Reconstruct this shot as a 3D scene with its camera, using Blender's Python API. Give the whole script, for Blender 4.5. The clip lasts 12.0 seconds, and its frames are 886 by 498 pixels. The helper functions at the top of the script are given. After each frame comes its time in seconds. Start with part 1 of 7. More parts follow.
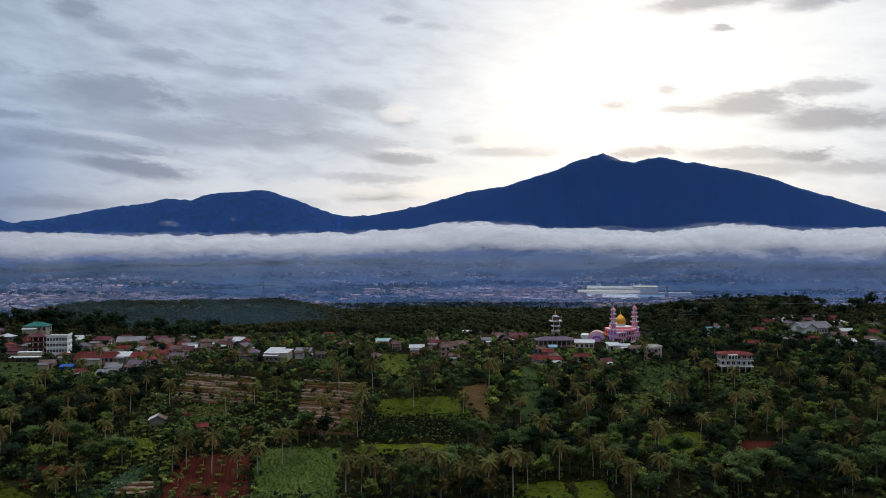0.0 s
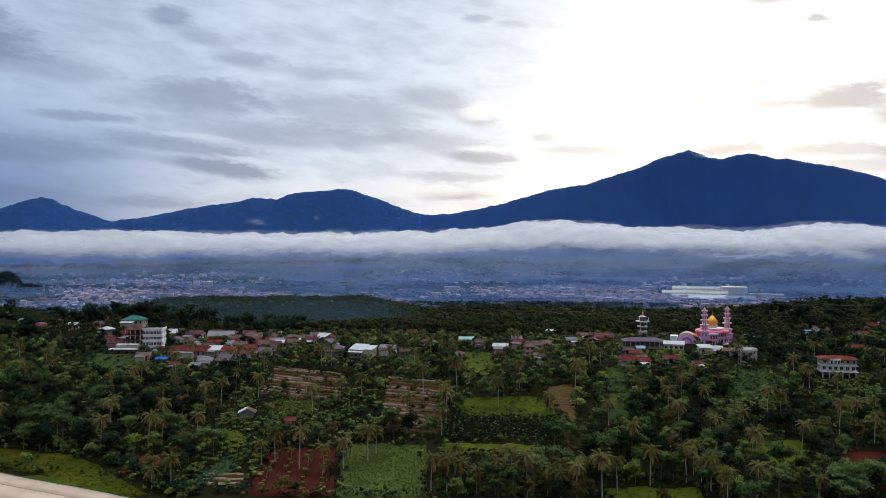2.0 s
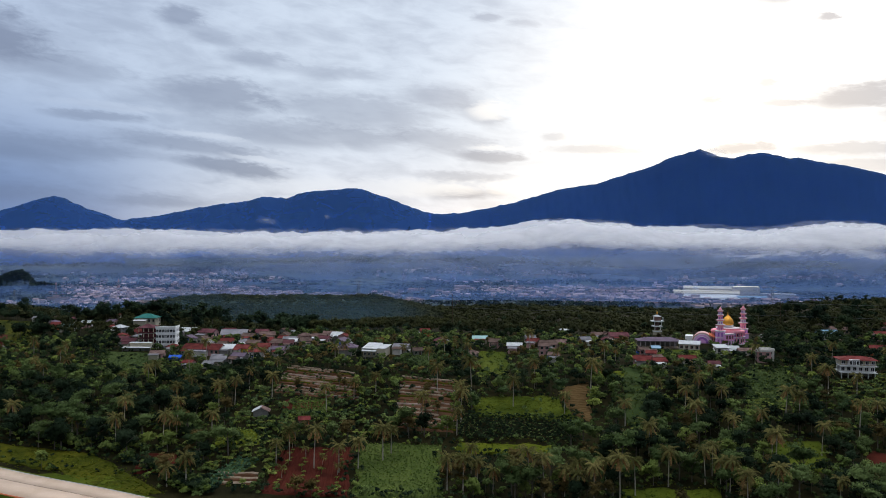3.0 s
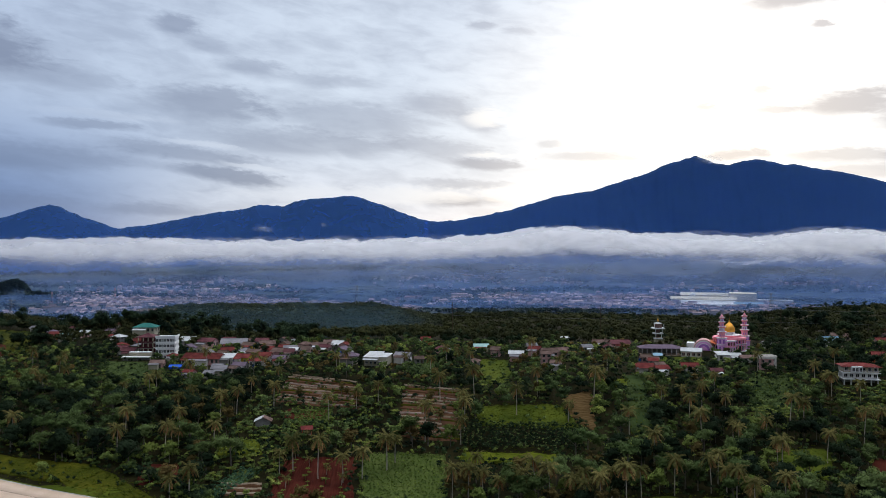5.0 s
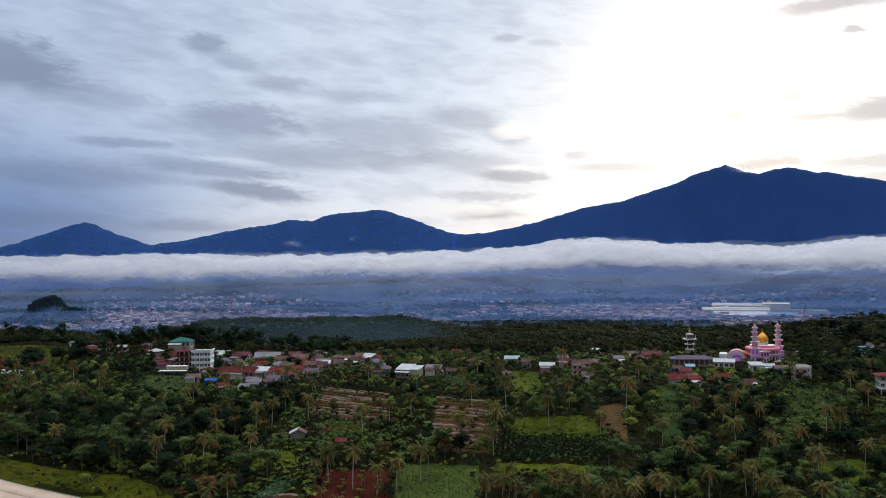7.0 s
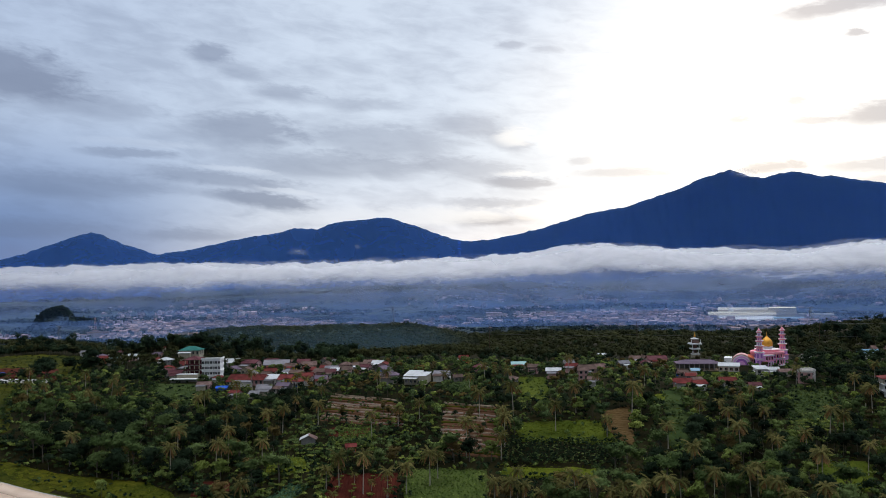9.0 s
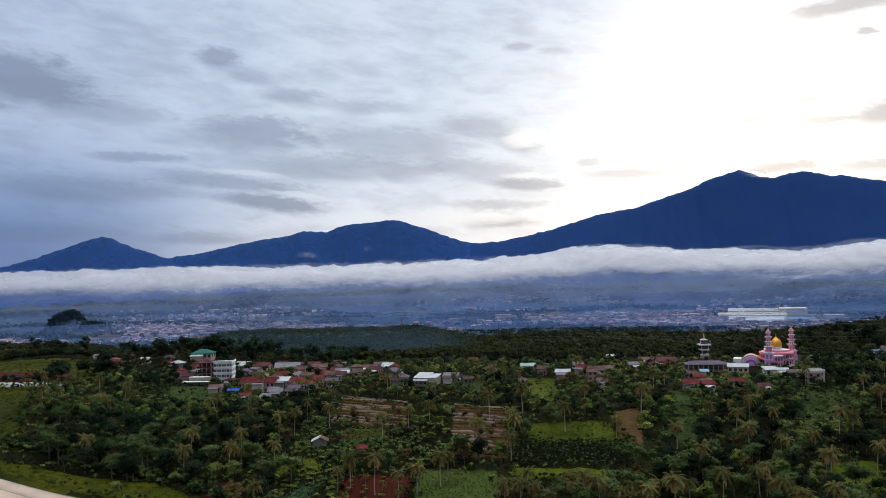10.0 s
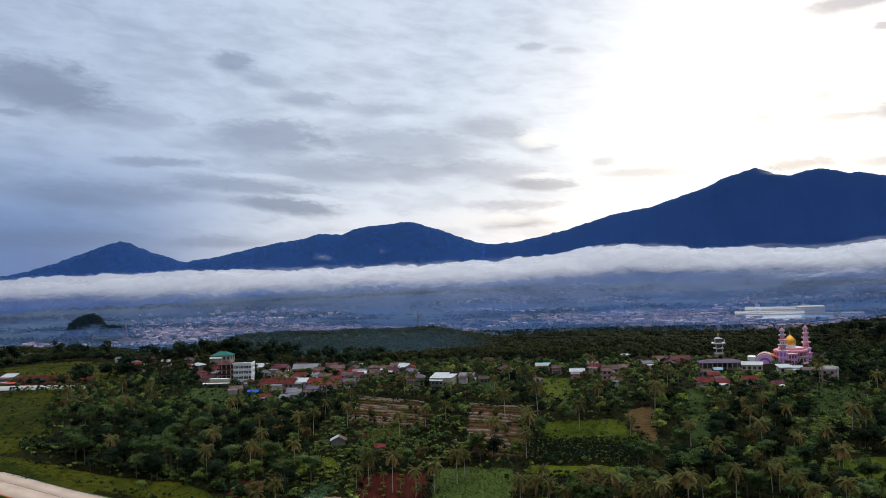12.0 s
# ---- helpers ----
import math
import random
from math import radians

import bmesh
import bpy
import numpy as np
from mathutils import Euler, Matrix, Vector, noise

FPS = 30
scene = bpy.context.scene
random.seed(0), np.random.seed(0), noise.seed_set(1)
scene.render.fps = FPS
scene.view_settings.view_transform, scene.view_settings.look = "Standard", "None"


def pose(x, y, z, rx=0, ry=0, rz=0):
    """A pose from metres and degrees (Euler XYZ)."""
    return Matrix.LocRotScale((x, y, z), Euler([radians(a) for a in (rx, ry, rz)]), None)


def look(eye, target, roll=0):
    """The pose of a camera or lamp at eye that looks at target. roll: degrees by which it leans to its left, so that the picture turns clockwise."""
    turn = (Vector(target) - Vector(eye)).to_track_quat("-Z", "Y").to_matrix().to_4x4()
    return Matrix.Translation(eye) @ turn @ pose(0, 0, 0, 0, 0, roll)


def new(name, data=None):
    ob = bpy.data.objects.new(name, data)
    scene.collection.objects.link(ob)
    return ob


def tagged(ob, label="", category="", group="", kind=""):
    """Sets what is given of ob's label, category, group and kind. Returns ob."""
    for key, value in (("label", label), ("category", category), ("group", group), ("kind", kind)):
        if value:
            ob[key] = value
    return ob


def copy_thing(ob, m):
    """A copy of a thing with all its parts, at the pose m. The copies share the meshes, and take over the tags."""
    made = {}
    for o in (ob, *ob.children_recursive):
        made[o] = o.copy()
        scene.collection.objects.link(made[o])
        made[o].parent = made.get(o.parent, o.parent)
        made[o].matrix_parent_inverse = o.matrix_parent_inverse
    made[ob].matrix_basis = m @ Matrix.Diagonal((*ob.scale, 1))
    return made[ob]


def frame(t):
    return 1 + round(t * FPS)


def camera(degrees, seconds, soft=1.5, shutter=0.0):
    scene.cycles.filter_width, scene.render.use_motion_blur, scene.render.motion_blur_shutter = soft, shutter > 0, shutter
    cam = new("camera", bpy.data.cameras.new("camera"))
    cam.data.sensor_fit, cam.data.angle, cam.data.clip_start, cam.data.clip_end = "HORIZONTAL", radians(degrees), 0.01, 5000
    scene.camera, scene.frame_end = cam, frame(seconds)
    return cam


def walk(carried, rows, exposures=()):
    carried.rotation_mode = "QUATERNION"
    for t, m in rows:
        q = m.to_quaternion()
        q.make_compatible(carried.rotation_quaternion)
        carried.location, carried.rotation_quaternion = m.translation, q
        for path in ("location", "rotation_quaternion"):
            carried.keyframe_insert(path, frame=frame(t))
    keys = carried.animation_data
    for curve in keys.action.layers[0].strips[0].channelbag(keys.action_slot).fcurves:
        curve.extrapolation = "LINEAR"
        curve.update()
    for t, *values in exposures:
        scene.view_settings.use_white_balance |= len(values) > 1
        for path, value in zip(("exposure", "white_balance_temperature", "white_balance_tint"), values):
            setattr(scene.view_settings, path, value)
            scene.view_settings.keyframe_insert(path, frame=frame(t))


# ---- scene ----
cam = camera(59.30, 12.0, soft=0.6)
PATH = [
    (0.0, pose(-0.00, -0.00, 85.00, 90.000, -0.000, -0.000)),
    (0.1, pose(-0.04, 0.20, 85.00, 90.004, -0.018, 1.170)),
    (0.2, pose(-0.08, 0.39, 85.00, 90.008, -0.037, 2.340)),
    (0.3, pose(-0.11, 0.54, 85.00, 90.012, -0.050, 3.179)),
    (0.4, pose(-0.13, 0.61, 85.00, 90.013, -0.057, 3.627)),
    (0.5, pose(-0.14, 0.66, 85.00, 90.014, -0.061, 3.900)),
    (1.0, pose(-0.52, 1.43, 84.88, 90.064, -0.023, 4.290)),
    (1.5, pose(-1.38, 2.39, 84.61, 90.007, -0.087, 4.961)),
    (2.0, pose(-2.50, 3.50, 84.46, 89.891, -0.221, 5.849)),
    (2.5, pose(-3.77, 4.51, 84.16, 89.820, -0.323, 6.681)),
    (4.5, pose(-7.49, 6.15, 84.25, 90.123, -0.281, 5.790)),
    (5.0, pose(-7.78, 5.79, 84.48, 90.375, -0.100, 6.248)),
    (5.5, pose(-8.04, 5.09, 84.52, 90.660, 0.043, 7.074)),
    (6.0, pose(-8.13, 4.30, 84.53, 90.902, 0.220, 7.772)),
    (6.5, pose(-8.17, 3.40, 84.53, 91.125, 0.357, 8.215)),
    (7.0, pose(-8.39, 2.16, 84.45, 91.330, 0.494, 8.319)),
    (9.0, pose(-8.39, -3.15, 84.60, 91.849, 0.982, 8.695)),
    (9.5, pose(-8.30, -4.46, 84.57, 91.959, 1.132, 8.884)),
    (10.0, pose(-8.00, -5.95, 84.79, 92.018, 1.282, 9.369)),
    (10.5, pose(-7.74, -7.31, 84.87, 92.077, 1.396, 9.616)),
    (11.0, pose(-7.31, -8.65, 84.87, 92.117, 1.545, 9.898)),
    (11.5, pose(-7.21, -10.13, 84.81, 92.136, 1.664, 10.183)),
    (12.0, pose(-6.86, -11.48, 84.85, 92.141, 1.810, 10.485)),
]
walk(cam, PATH, exposures=((0.0, -0.25), (0.5, -0.12), (1.5, 0.0), (12.0, 0.0)))

# ---- world, sun, exposure ----
scene.view_settings.exposure = 0.0
SUN_AZ, SUN_EL = 12.0, 16.0          # degrees right of north, above the horizon


def sun_way():
    a, e = radians(SUN_AZ), radians(SUN_EL)
    return Vector((math.sin(a) * math.cos(e), math.cos(a) * math.cos(e), math.sin(e)))


class Net:
    """Small helper to wire node trees."""

    def __init__(self, tree):
        self.tree = tree
        tree.nodes.clear()

    def add(self, kind, inputs=None):
        node = self.tree.nodes.new(kind)
        for name, v in (inputs or {}).items():
            if isinstance(v, bpy.types.NodeSocket):
                self.tree.links.new(v, node.inputs[name])
            else:
                node.inputs[name].default_value = v
        return node

    def math(self, op, a, b=0.0, c=0.0):
        node = self.add("ShaderNodeMath", {0: a, 1: b, 2: c})
        node.operation = op
        return node.outputs[0]

    def mix(self, fac, a, b, blend="MIX"):
        a, b = ((*v, 1.0) if isinstance(v, tuple) else v for v in (a, b))
        node = self.tree.nodes.new("ShaderNodeMix")
        node.data_type, node.blend_type = "RGBA", blend
        for index, v in ((0, fac), (6, a), (7, b)):
            if isinstance(v, bpy.types.NodeSocket):
                self.tree.links.new(v, node.inputs[index])
            else:
                node.inputs[index].default_value = v
        return node.outputs[2]

    def smooth(self, v, a, b):
        node = self.add("ShaderNodeMapRange", {"Value": v, "From Min": a, "From Max": b})
        node.interpolation_type = "SMOOTHSTEP"
        return node.outputs[0]

    def noise(self, vector, scale, detail=6.0, rough=0.55, distort=0.0):
        return self.add("ShaderNodeTexNoise", {"Vector": vector, "Scale": scale, "Detail": detail,
                                                      "Roughness": rough, "Distortion": distort}).outputs[0]


# streaks of stratus: bearing, height, half length, half thickness (degrees), slope, density
STREAKS_WEST = ((-37.6, 13.3, 5.4, 2.1, -0.10, 0.78), (-32.5, 11.7, 5.0, 1.1, -0.12, 0.40), (-39.2, 11.5, 2.0, 0.30, 0.0, 0.5), (-25.2, 15.6, 2.1, 0.95, 0.0, 0.66),
                (-23.0, 14.4, 2.0, 0.8, -0.30, 0.35), (-20.0, 13.0, 3.2, 0.75, -0.08, 0.50), (-14.5, 12.4, 4.0, 0.6, -0.05, 0.35), (-23.0, 10.5, 5.4, 1.5, -0.06, 0.66),
                (-30.8, 8.5, 3.8, 0.45, 0.0, 0.55), (-34.0, 6.4, 8.0, 1.1, -0.03, 0.50), (-37.5, 3.4, 7.0, 0.9, 0.0, 0.50), (-27.0, 3.1, 4.0, 0.55, 0.0, 0.45))
STREAKS_MIDDLE = ((-13.0, 9.8, 8.0, 1.5, -0.05, 0.50), (-6.5, 10.9, 3.8, 1.0, -0.12, 0.48), (-3.7, 9.4, 2.2, 0.8, -0.30, 0.50), (-16.0, 8.0, 9.0, 1.2, -0.06, 0.50),
                  (-24.0, 6.9, 7.5, 0.75, -0.10, 0.60), (-21.8, 5.55, 5.2, 0.62, -0.12, 0.80), (-7.0, 7.8, 5.2, 1.0, -0.12, 0.50), (-3.2, 6.7, 3.4, 0.52, -0.04, 0.72),
                  (-5.2, 5.2, 4.4, 0.45, -0.03, 0.45), (-5.2, 3.95, 3.6, 0.52, -0.02, 0.75), (4.4, 7.1, 4.4, 0.55, 0.0, 0.50), (1.6, 8.1, 1.4, 0.5, 0.0, 0.4),
                  (-3.4, 16.3, 1.5, 0.48, 0.0, 0.50), (-0.8, 16.0, 1.3, 0.4, -0.05, 0.35))
STREAKS_EAST = ((21.6, 9.9, 4.2, 1.0, 0.0, 0.85), (26.6, 8.5, 5.0, 1.1, -0.03, 0.88), (26.0, 10.6, 3.4, 0.7, 0.0, 0.65), (25.1, 6.2, 2.4, 0.42, -0.05, 0.85),
                (28.5, 5.2, 3.4, 0.7, 0.0, 0.6), (22.5, 5.5, 6.0, 0.7, 0.0, 0.5), (19.2, 16.8, 6.0, 0.75, 0.0, 0.85), (26.0, 16.2, 3.4, 0.7, 0.1, 0.8),
                (19.8, 15.1, 1.1, 0.30, 0.05, 0.8), (12.6, 10.1, 1.3, 0.36, 0.0, 0.6), (16.0, 11.2, 0.8, 0.4, 0.0, 0.55), (17.0, 9.7, 2.0, 0.36, 0.0, 0.6),
                (14.6, 6.9, 3.0, 0.5, 0.0, 0.75), (21.0, 6.6, 5.0, 0.55, -0.02, 0.6))
GAPS = ((-3.2, 10.0, 1.9, 0.9, 0.1, 0.80), (4.2, 8.0, 2.4, 0.6, 0.0, 0.70), (-12.0, 4.35, 12.0, 0.75, 0.0, 0.75), (-23.6, 7.75, 3.4, 0.30, -0.08, 0.60),
        (-20.0, 6.2, 2.8, 0.26, -0.12, 0.60), (-30.0, 9.3, 5.0, 0.40, 0.0, 0.45), (0.5, 4.6, 4.0, 0.8, 0.1, 0.7), (-2.5, 7.25, 2.6, 0.26, -0.03, 0.6))


def stratus(n, bearing, lift):
    """Layered stratus in soft streaks, thin and white before the hidden sun, grey-blue away from it."""
    flat = n.add("ShaderNodeCombineXYZ", {0: n.math("MULTIPLY", bearing, 0.19), 1: n.math("MULTIPLY_ADD", bearing, 0.05, n.math("MULTIPLY", lift, 0.60)), 2: 3.0}).outputs[0]
    soft = n.noise(flat, 0.9, 4.0, 0.5, 0.4)
    torn = n.noise(flat, 2.3, 5.0, 0.58, 0.5)
    fine = n.noise(flat, 7.0, 3.0, 0.55, 0.2)
    # the streaks bend and fray
    wa = n.math("ADD", bearing, n.math("MULTIPLY_ADD", torn, 3.0, -1.5))
    we = n.math("ADD", lift, n.math("ADD", n.math("MULTIPLY_ADD", soft, 0.9, -0.45), n.math("MULTIPLY_ADD", fine, 0.4, -0.2)))
    at = n.add("ShaderNodeCombineXYZ", {0: wa, 1: we, 2: 0.0}).outputs[0]
    fray = n.math("ADD", n.math("MULTIPLY_ADD", torn, 1.0, -0.5), n.math("MULTIPLY_ADD", fine, 0.3, -0.15))

    def gather(streaks):
        clear = None
        for a, e, ra, re, slope, dense in streaks:
            m = n.add("ShaderNodeMapping", {"Vector": at, "Location": (a, e, 0), "Rotation": (0, 0, math.atan(slope)), "Scale": (ra, re, 1)})
            m.vector_type = "TEXTURE"
            far = n.add("ShaderNodeVectorMath", {0: m.outputs[0]})
            far.operation = "LENGTH"
            node = n.add("ShaderNodeMapRange", {"Value": n.math("ADD", far.outputs["Value"], fray), "From Min": 1.12, "From Max": 0.34, "To Min": 1.0, "To Max": 1.0 - dense})
            node.interpolation_type = "SMOOTHSTEP"
            clear = node.outputs[0] if clear is None else n.math("MULTIPLY", clear, node.outputs[0])
        return n.math("SUBTRACT", 1.0, clear)

    # the thin bright part before the sun
    m = n.add("ShaderNodeMapping", {"Vector": at, "Location": (16.5, 11.0, 0), "Rotation": (0, 0, 0.35), "Scale": (26.0, 15.0, 1)})
    m.vector_type = "TEXTURE"
    far = n.add("ShaderNodeVectorMath", {0: m.outputs[0]})
    far.operation = "LENGTH"
    near = n.smooth(n.math("ADD", far.outputs["Value"], n.math("MULTIPLY", fray, 0.22)), 1.22, 0.24)
    near = n.math("MULTIPLY", near, n.math("MULTIPLY_ADD", n.smooth(lift, 11.5, 5.0), -0.34, 1.0))
    west = n.smooth(bearing, -12.0, -40.0)
    veil = n.mix(n.math("MULTIPLY", west, n.smooth(lift, 13.0, 2.0)), n.mix(west, (0.70, 0.80, 0.95), (0.52, 0.63, 0.83)), (0.10, 0.205, 0.49))
    veil = n.mix(n.math("MULTIPLY", n.smooth(lift, 10.0, 3.0), n.smooth(bearing, -32.0, -14.0)), veil, (0.76, 0.82, 0.96))
    veil = n.mix(near, veil, (1.16, 1.18, 1.20))
    shade = n.mix(n.math("MULTIPLY", west, n.smooth(lift, 12.0, 2.0)), n.mix(near, (0.200, 0.245, 0.375), (0.38, 0.39, 0.46)), (0.085, 0.155, 0.35))
    cover = n.math("MULTIPLY", n.smooth(n.math("ADD", n.math("MULTIPLY", soft, 0.6), n.math("MULTIPLY", torn, 0.4)), 0.36, 0.70), n.math("MULTIPLY_ADD", near, -0.36, 0.38))
    streak = gather(STREAKS_WEST + STREAKS_MIDDLE + STREAKS_EAST)
    gap = gather(GAPS)
    cover = n.math("SUBTRACT", 1.0, n.math("MULTIPLY", n.math("SUBTRACT", 1.0, cover), n.math("SUBTRACT", 1.0, streak)))
    cover = n.math("MULTIPLY", cover, n.math("MULTIPLY_ADD", gap, -0.8, 1.0))
    sky = n.mix(cover, veil, shade)
    warm = n.mix(n.smooth(bearing, -14.0, 0.0), (0.80, 0.85, 0.95), (1.12, 1.06, 0.99))
    return n.mix(n.math("MULTIPLY", gap, n.math("MULTIPLY_ADD", n.smooth(bearing, -34.0, -6.0), 0.55, 0.15)), sky, warm)


def make_world():
    world = bpy.data.worlds.new("overcast_morning")
    scene.world = world
    world.use_nodes = True
    n = Net(world.node_tree)
    way = n.add("ShaderNodeTexCoord").outputs["Generated"]
    sep = n.add("ShaderNodeSeparateXYZ", {0: way})
    x, y, z = sep.outputs
    # clouds lie in a flat deck overhead
    up = n.math("ADD", n.math("MAXIMUM", z, 0.0), 0.13)
    px, py = n.math("DIVIDE", x, up), n.math("DIVIDE", y, up)
    deck = n.add("ShaderNodeCombineXYZ", {0: n.math("MULTIPLY", px, 0.88), 1: n.math("MULTIPLY_ADD", px, 0.12, n.math("MULTIPLY", py, 1.08)), 2: 0.0}).outputs[0]
    big = n.noise(deck, 0.62, 4.0, 0.5, 0.2)
    small = n.noise(deck, 1.9, 7.0, 0.58, 0.25)
    wisp = n.noise(deck, 5.5, 6.0, 0.6, 0.3)
    body = n.math("ADD", n.math("MULTIPLY", big, 0.43), n.math("ADD", n.math("MULTIPLY", small, 0.44), n.math("MULTIPLY", wisp, 0.13)))
    # nearness to the sun behind the deck
    s = sun_way()
    product = n.add("ShaderNodeVectorMath", {0: way, 1: tuple(s)})
    product.operation = "DOT_PRODUCT"
    dot = product.outputs["Value"]
    wide = n.smooth(dot, 0.78, 0.99)
    core = n.smooth(n.math("ADD", dot, n.math("MULTIPLY_ADD", small, -0.10, 0.05)), 0.945, 1.0)
    dark = n.mix(wide, (0.19, 0.26, 0.42), (0.40, 0.47, 0.61))
    light = n.mix(wide, (0.53, 0.64, 0.87), (0.85, 0.91, 0.99))
    thin = n.math("MULTIPLY_ADD", n.math("MULTIPLY", n.smooth(z, 0.08, 0.20), n.smooth(z, 0.40, 0.25)), 0.025, n.math("MULTIPLY", core, 0.10))
    cover = n.smooth(n.math("SUBTRACT", body, thin), 0.41, 0.60)
    cloud = n.mix(cover, light, dark)
    glow = n.mix(1.0, cloud, n.mix(core, (0.0, 0.0, 0.0), (0.54, 0.53, 0.51)), "ADD")
    # paler and bluer low down, brighter overhead
    low = n.smooth(z, 0.19, 0.0)
    air = n.mix(n.smooth(dot, 0.62, 0.97), (0.095, 0.205, 0.43), (0.70, 0.78, 0.88))
    glow = n.mix(n.math("MULTIPLY", low, n.math("MULTIPLY_ADD", n.smooth(dot, 0.62, 0.97), -0.24, 0.86)), glow, air)
    # the stratus over the mountains, in degrees of bearing and height
    bearing = n.math("MULTIPLY", n.math("ARCTAN2", x, y), 57.2958)
    lift = n.math("MULTIPLY", n.math("ARCSINE", z), 57.2958)
    front = stratus(n, bearing, lift)
    ahead = n.math("MULTIPLY", n.smooth(n.math("ABSOLUTE", bearing), 66.0, 48.0), n.smooth(lift, 27.0, 19.0))
    glow = n.mix(ahead, glow, front)
    over = n.math("MULTIPLY_ADD", n.smooth(z, 0.56, 0.97), 4.9, 1.0)
    glow = n.mix(1.0, glow, n.add("ShaderNodeCombineColor", {0: over, 1: n.math("MULTIPLY_ADD", over, 0.87, 0.13), 2: n.math("MULTIPLY_ADD", over, 0.60, 0.40)}).outputs[0], "MULTIPLY")
    glow = n.mix(1.0, glow, n.mix(n.smooth(dot, -0.7, 0.35), (0.52, 0.47, 0.40), (1.0, 1.0, 1.0)), "MULTIPLY")
    deck_light = n.add("ShaderNodeBackground", {"Color": glow, "Strength": 1.0}).outputs[0]
    sky = n.add("ShaderNodeTexSky")
    sky.sky_type, sky.sun_disc, sky.sun_elevation, sky.sun_rotation = "NISHITA", False, radians(SUN_EL), radians(SUN_AZ)
    clear = n.add("ShaderNodeBackground", {"Color": sky.outputs[0], "Strength": 0.08}).outputs[0]
    out = n.add("ShaderNodeMixShader", {0: 0.85, 1: clear, 2: deck_light}).outputs[0]
    n.add("ShaderNodeOutputWorld", {0: out})


make_world()
sun = new("sun", bpy.data.lights.new("sun", "SUN"))
sun.data.energy, sun.data.angle, sun.data.color = 0.9, radians(14), (1.0, 0.95, 0.88)
sun.matrix_world = look(sun_way() * 800.0, (0, 0, 0))

# ---- materials ----


def surface(name, a, b, scale=0.3, fine=3.0, rough=0.9, bump=0.0, island=0.0, thing=0.0, spec=0.03, metal=0.0, leaf=0.0):
    """A two-scale material: colours a and b mixed by broad and fine noise. island, thing: how far single pieces and objects differ."""
    m = bpy.data.materials.new(name)
    m.use_nodes = True
    n = Net(m.node_tree)
    geo = n.add("ShaderNodeNewGeometry")
    place = geo.outputs["Position"]
    broad = n.noise(place, scale, 4.0, 0.55, 0.3)
    grain = n.noise(place, fine, 5.0, 0.65)
    f = n.math("ADD", n.math("MULTIPLY", n.smooth(broad, 0.32, 0.68), 0.6), n.math("MULTIPLY", n.smooth(grain, 0.3, 0.7), 0.4))
    color = n.mix(f, a, b)
    if island:
        r = geo.outputs["Random Per Island"]
        v = n.math("MULTIPLY_ADD", r, 2.0 * island, 1.0 - island)
        color = n.mix(1.0, color, n.add("ShaderNodeCombineColor", {0: v, 1: v, 2: v}).outputs[0], "MULTIPLY")
    if leaf:
        # trees differ in hue from one to the next
        kin = n.add("ShaderNodeAttribute")
        kin.attribute_name = "tint"
        k = kin.outputs["Fac"]
        color = n.mix(1.0, color, n.add("ShaderNodeCombineColor", {0: n.math("MULTIPLY_ADD", k, 0.46, 1.0), 1: n.math("MULTIPLY_ADD", k, 0.38, 1.0), 2: n.math("MULTIPLY_ADD", k, 0.22, 1.0)}).outputs[0], "MULTIPLY")
    if thing:
        r = n.add("ShaderNodeObjectInfo").outputs["Random"]
        v = n.math("MULTIPLY_ADD", r, 2.0 * thing, 1.0 - thing)
        color = n.mix(1.0, color, n.add("ShaderNodeCombineColor", {0: v, 1: n.math("MULTIPLY_ADD", v, 0.9, 0.1), 2: v}).outputs[0], "MULTIPLY")
    p = n.add("ShaderNodeBsdfPrincipled", {"Base Color": color, "Roughness": rough, "Metallic": metal, "Specular IOR Level": spec})
    if bump:
        p_bump = n.add("ShaderNodeBump", {"Strength": 0.6, "Distance": bump, "Height": grain}).outputs[0]
        n.tree.links.new(p_bump, p.inputs["Normal"])
    out = p.outputs[0]
    if leaf:
        t = n.add("ShaderNodeBsdfTranslucent", {"Color": color}).outputs[0]
        out = n.add("ShaderNodeMixShader", {0: leaf, 1: out, 2: t}).outputs[0]
    n.add("ShaderNodeOutputMaterial", {0: out})
    return m


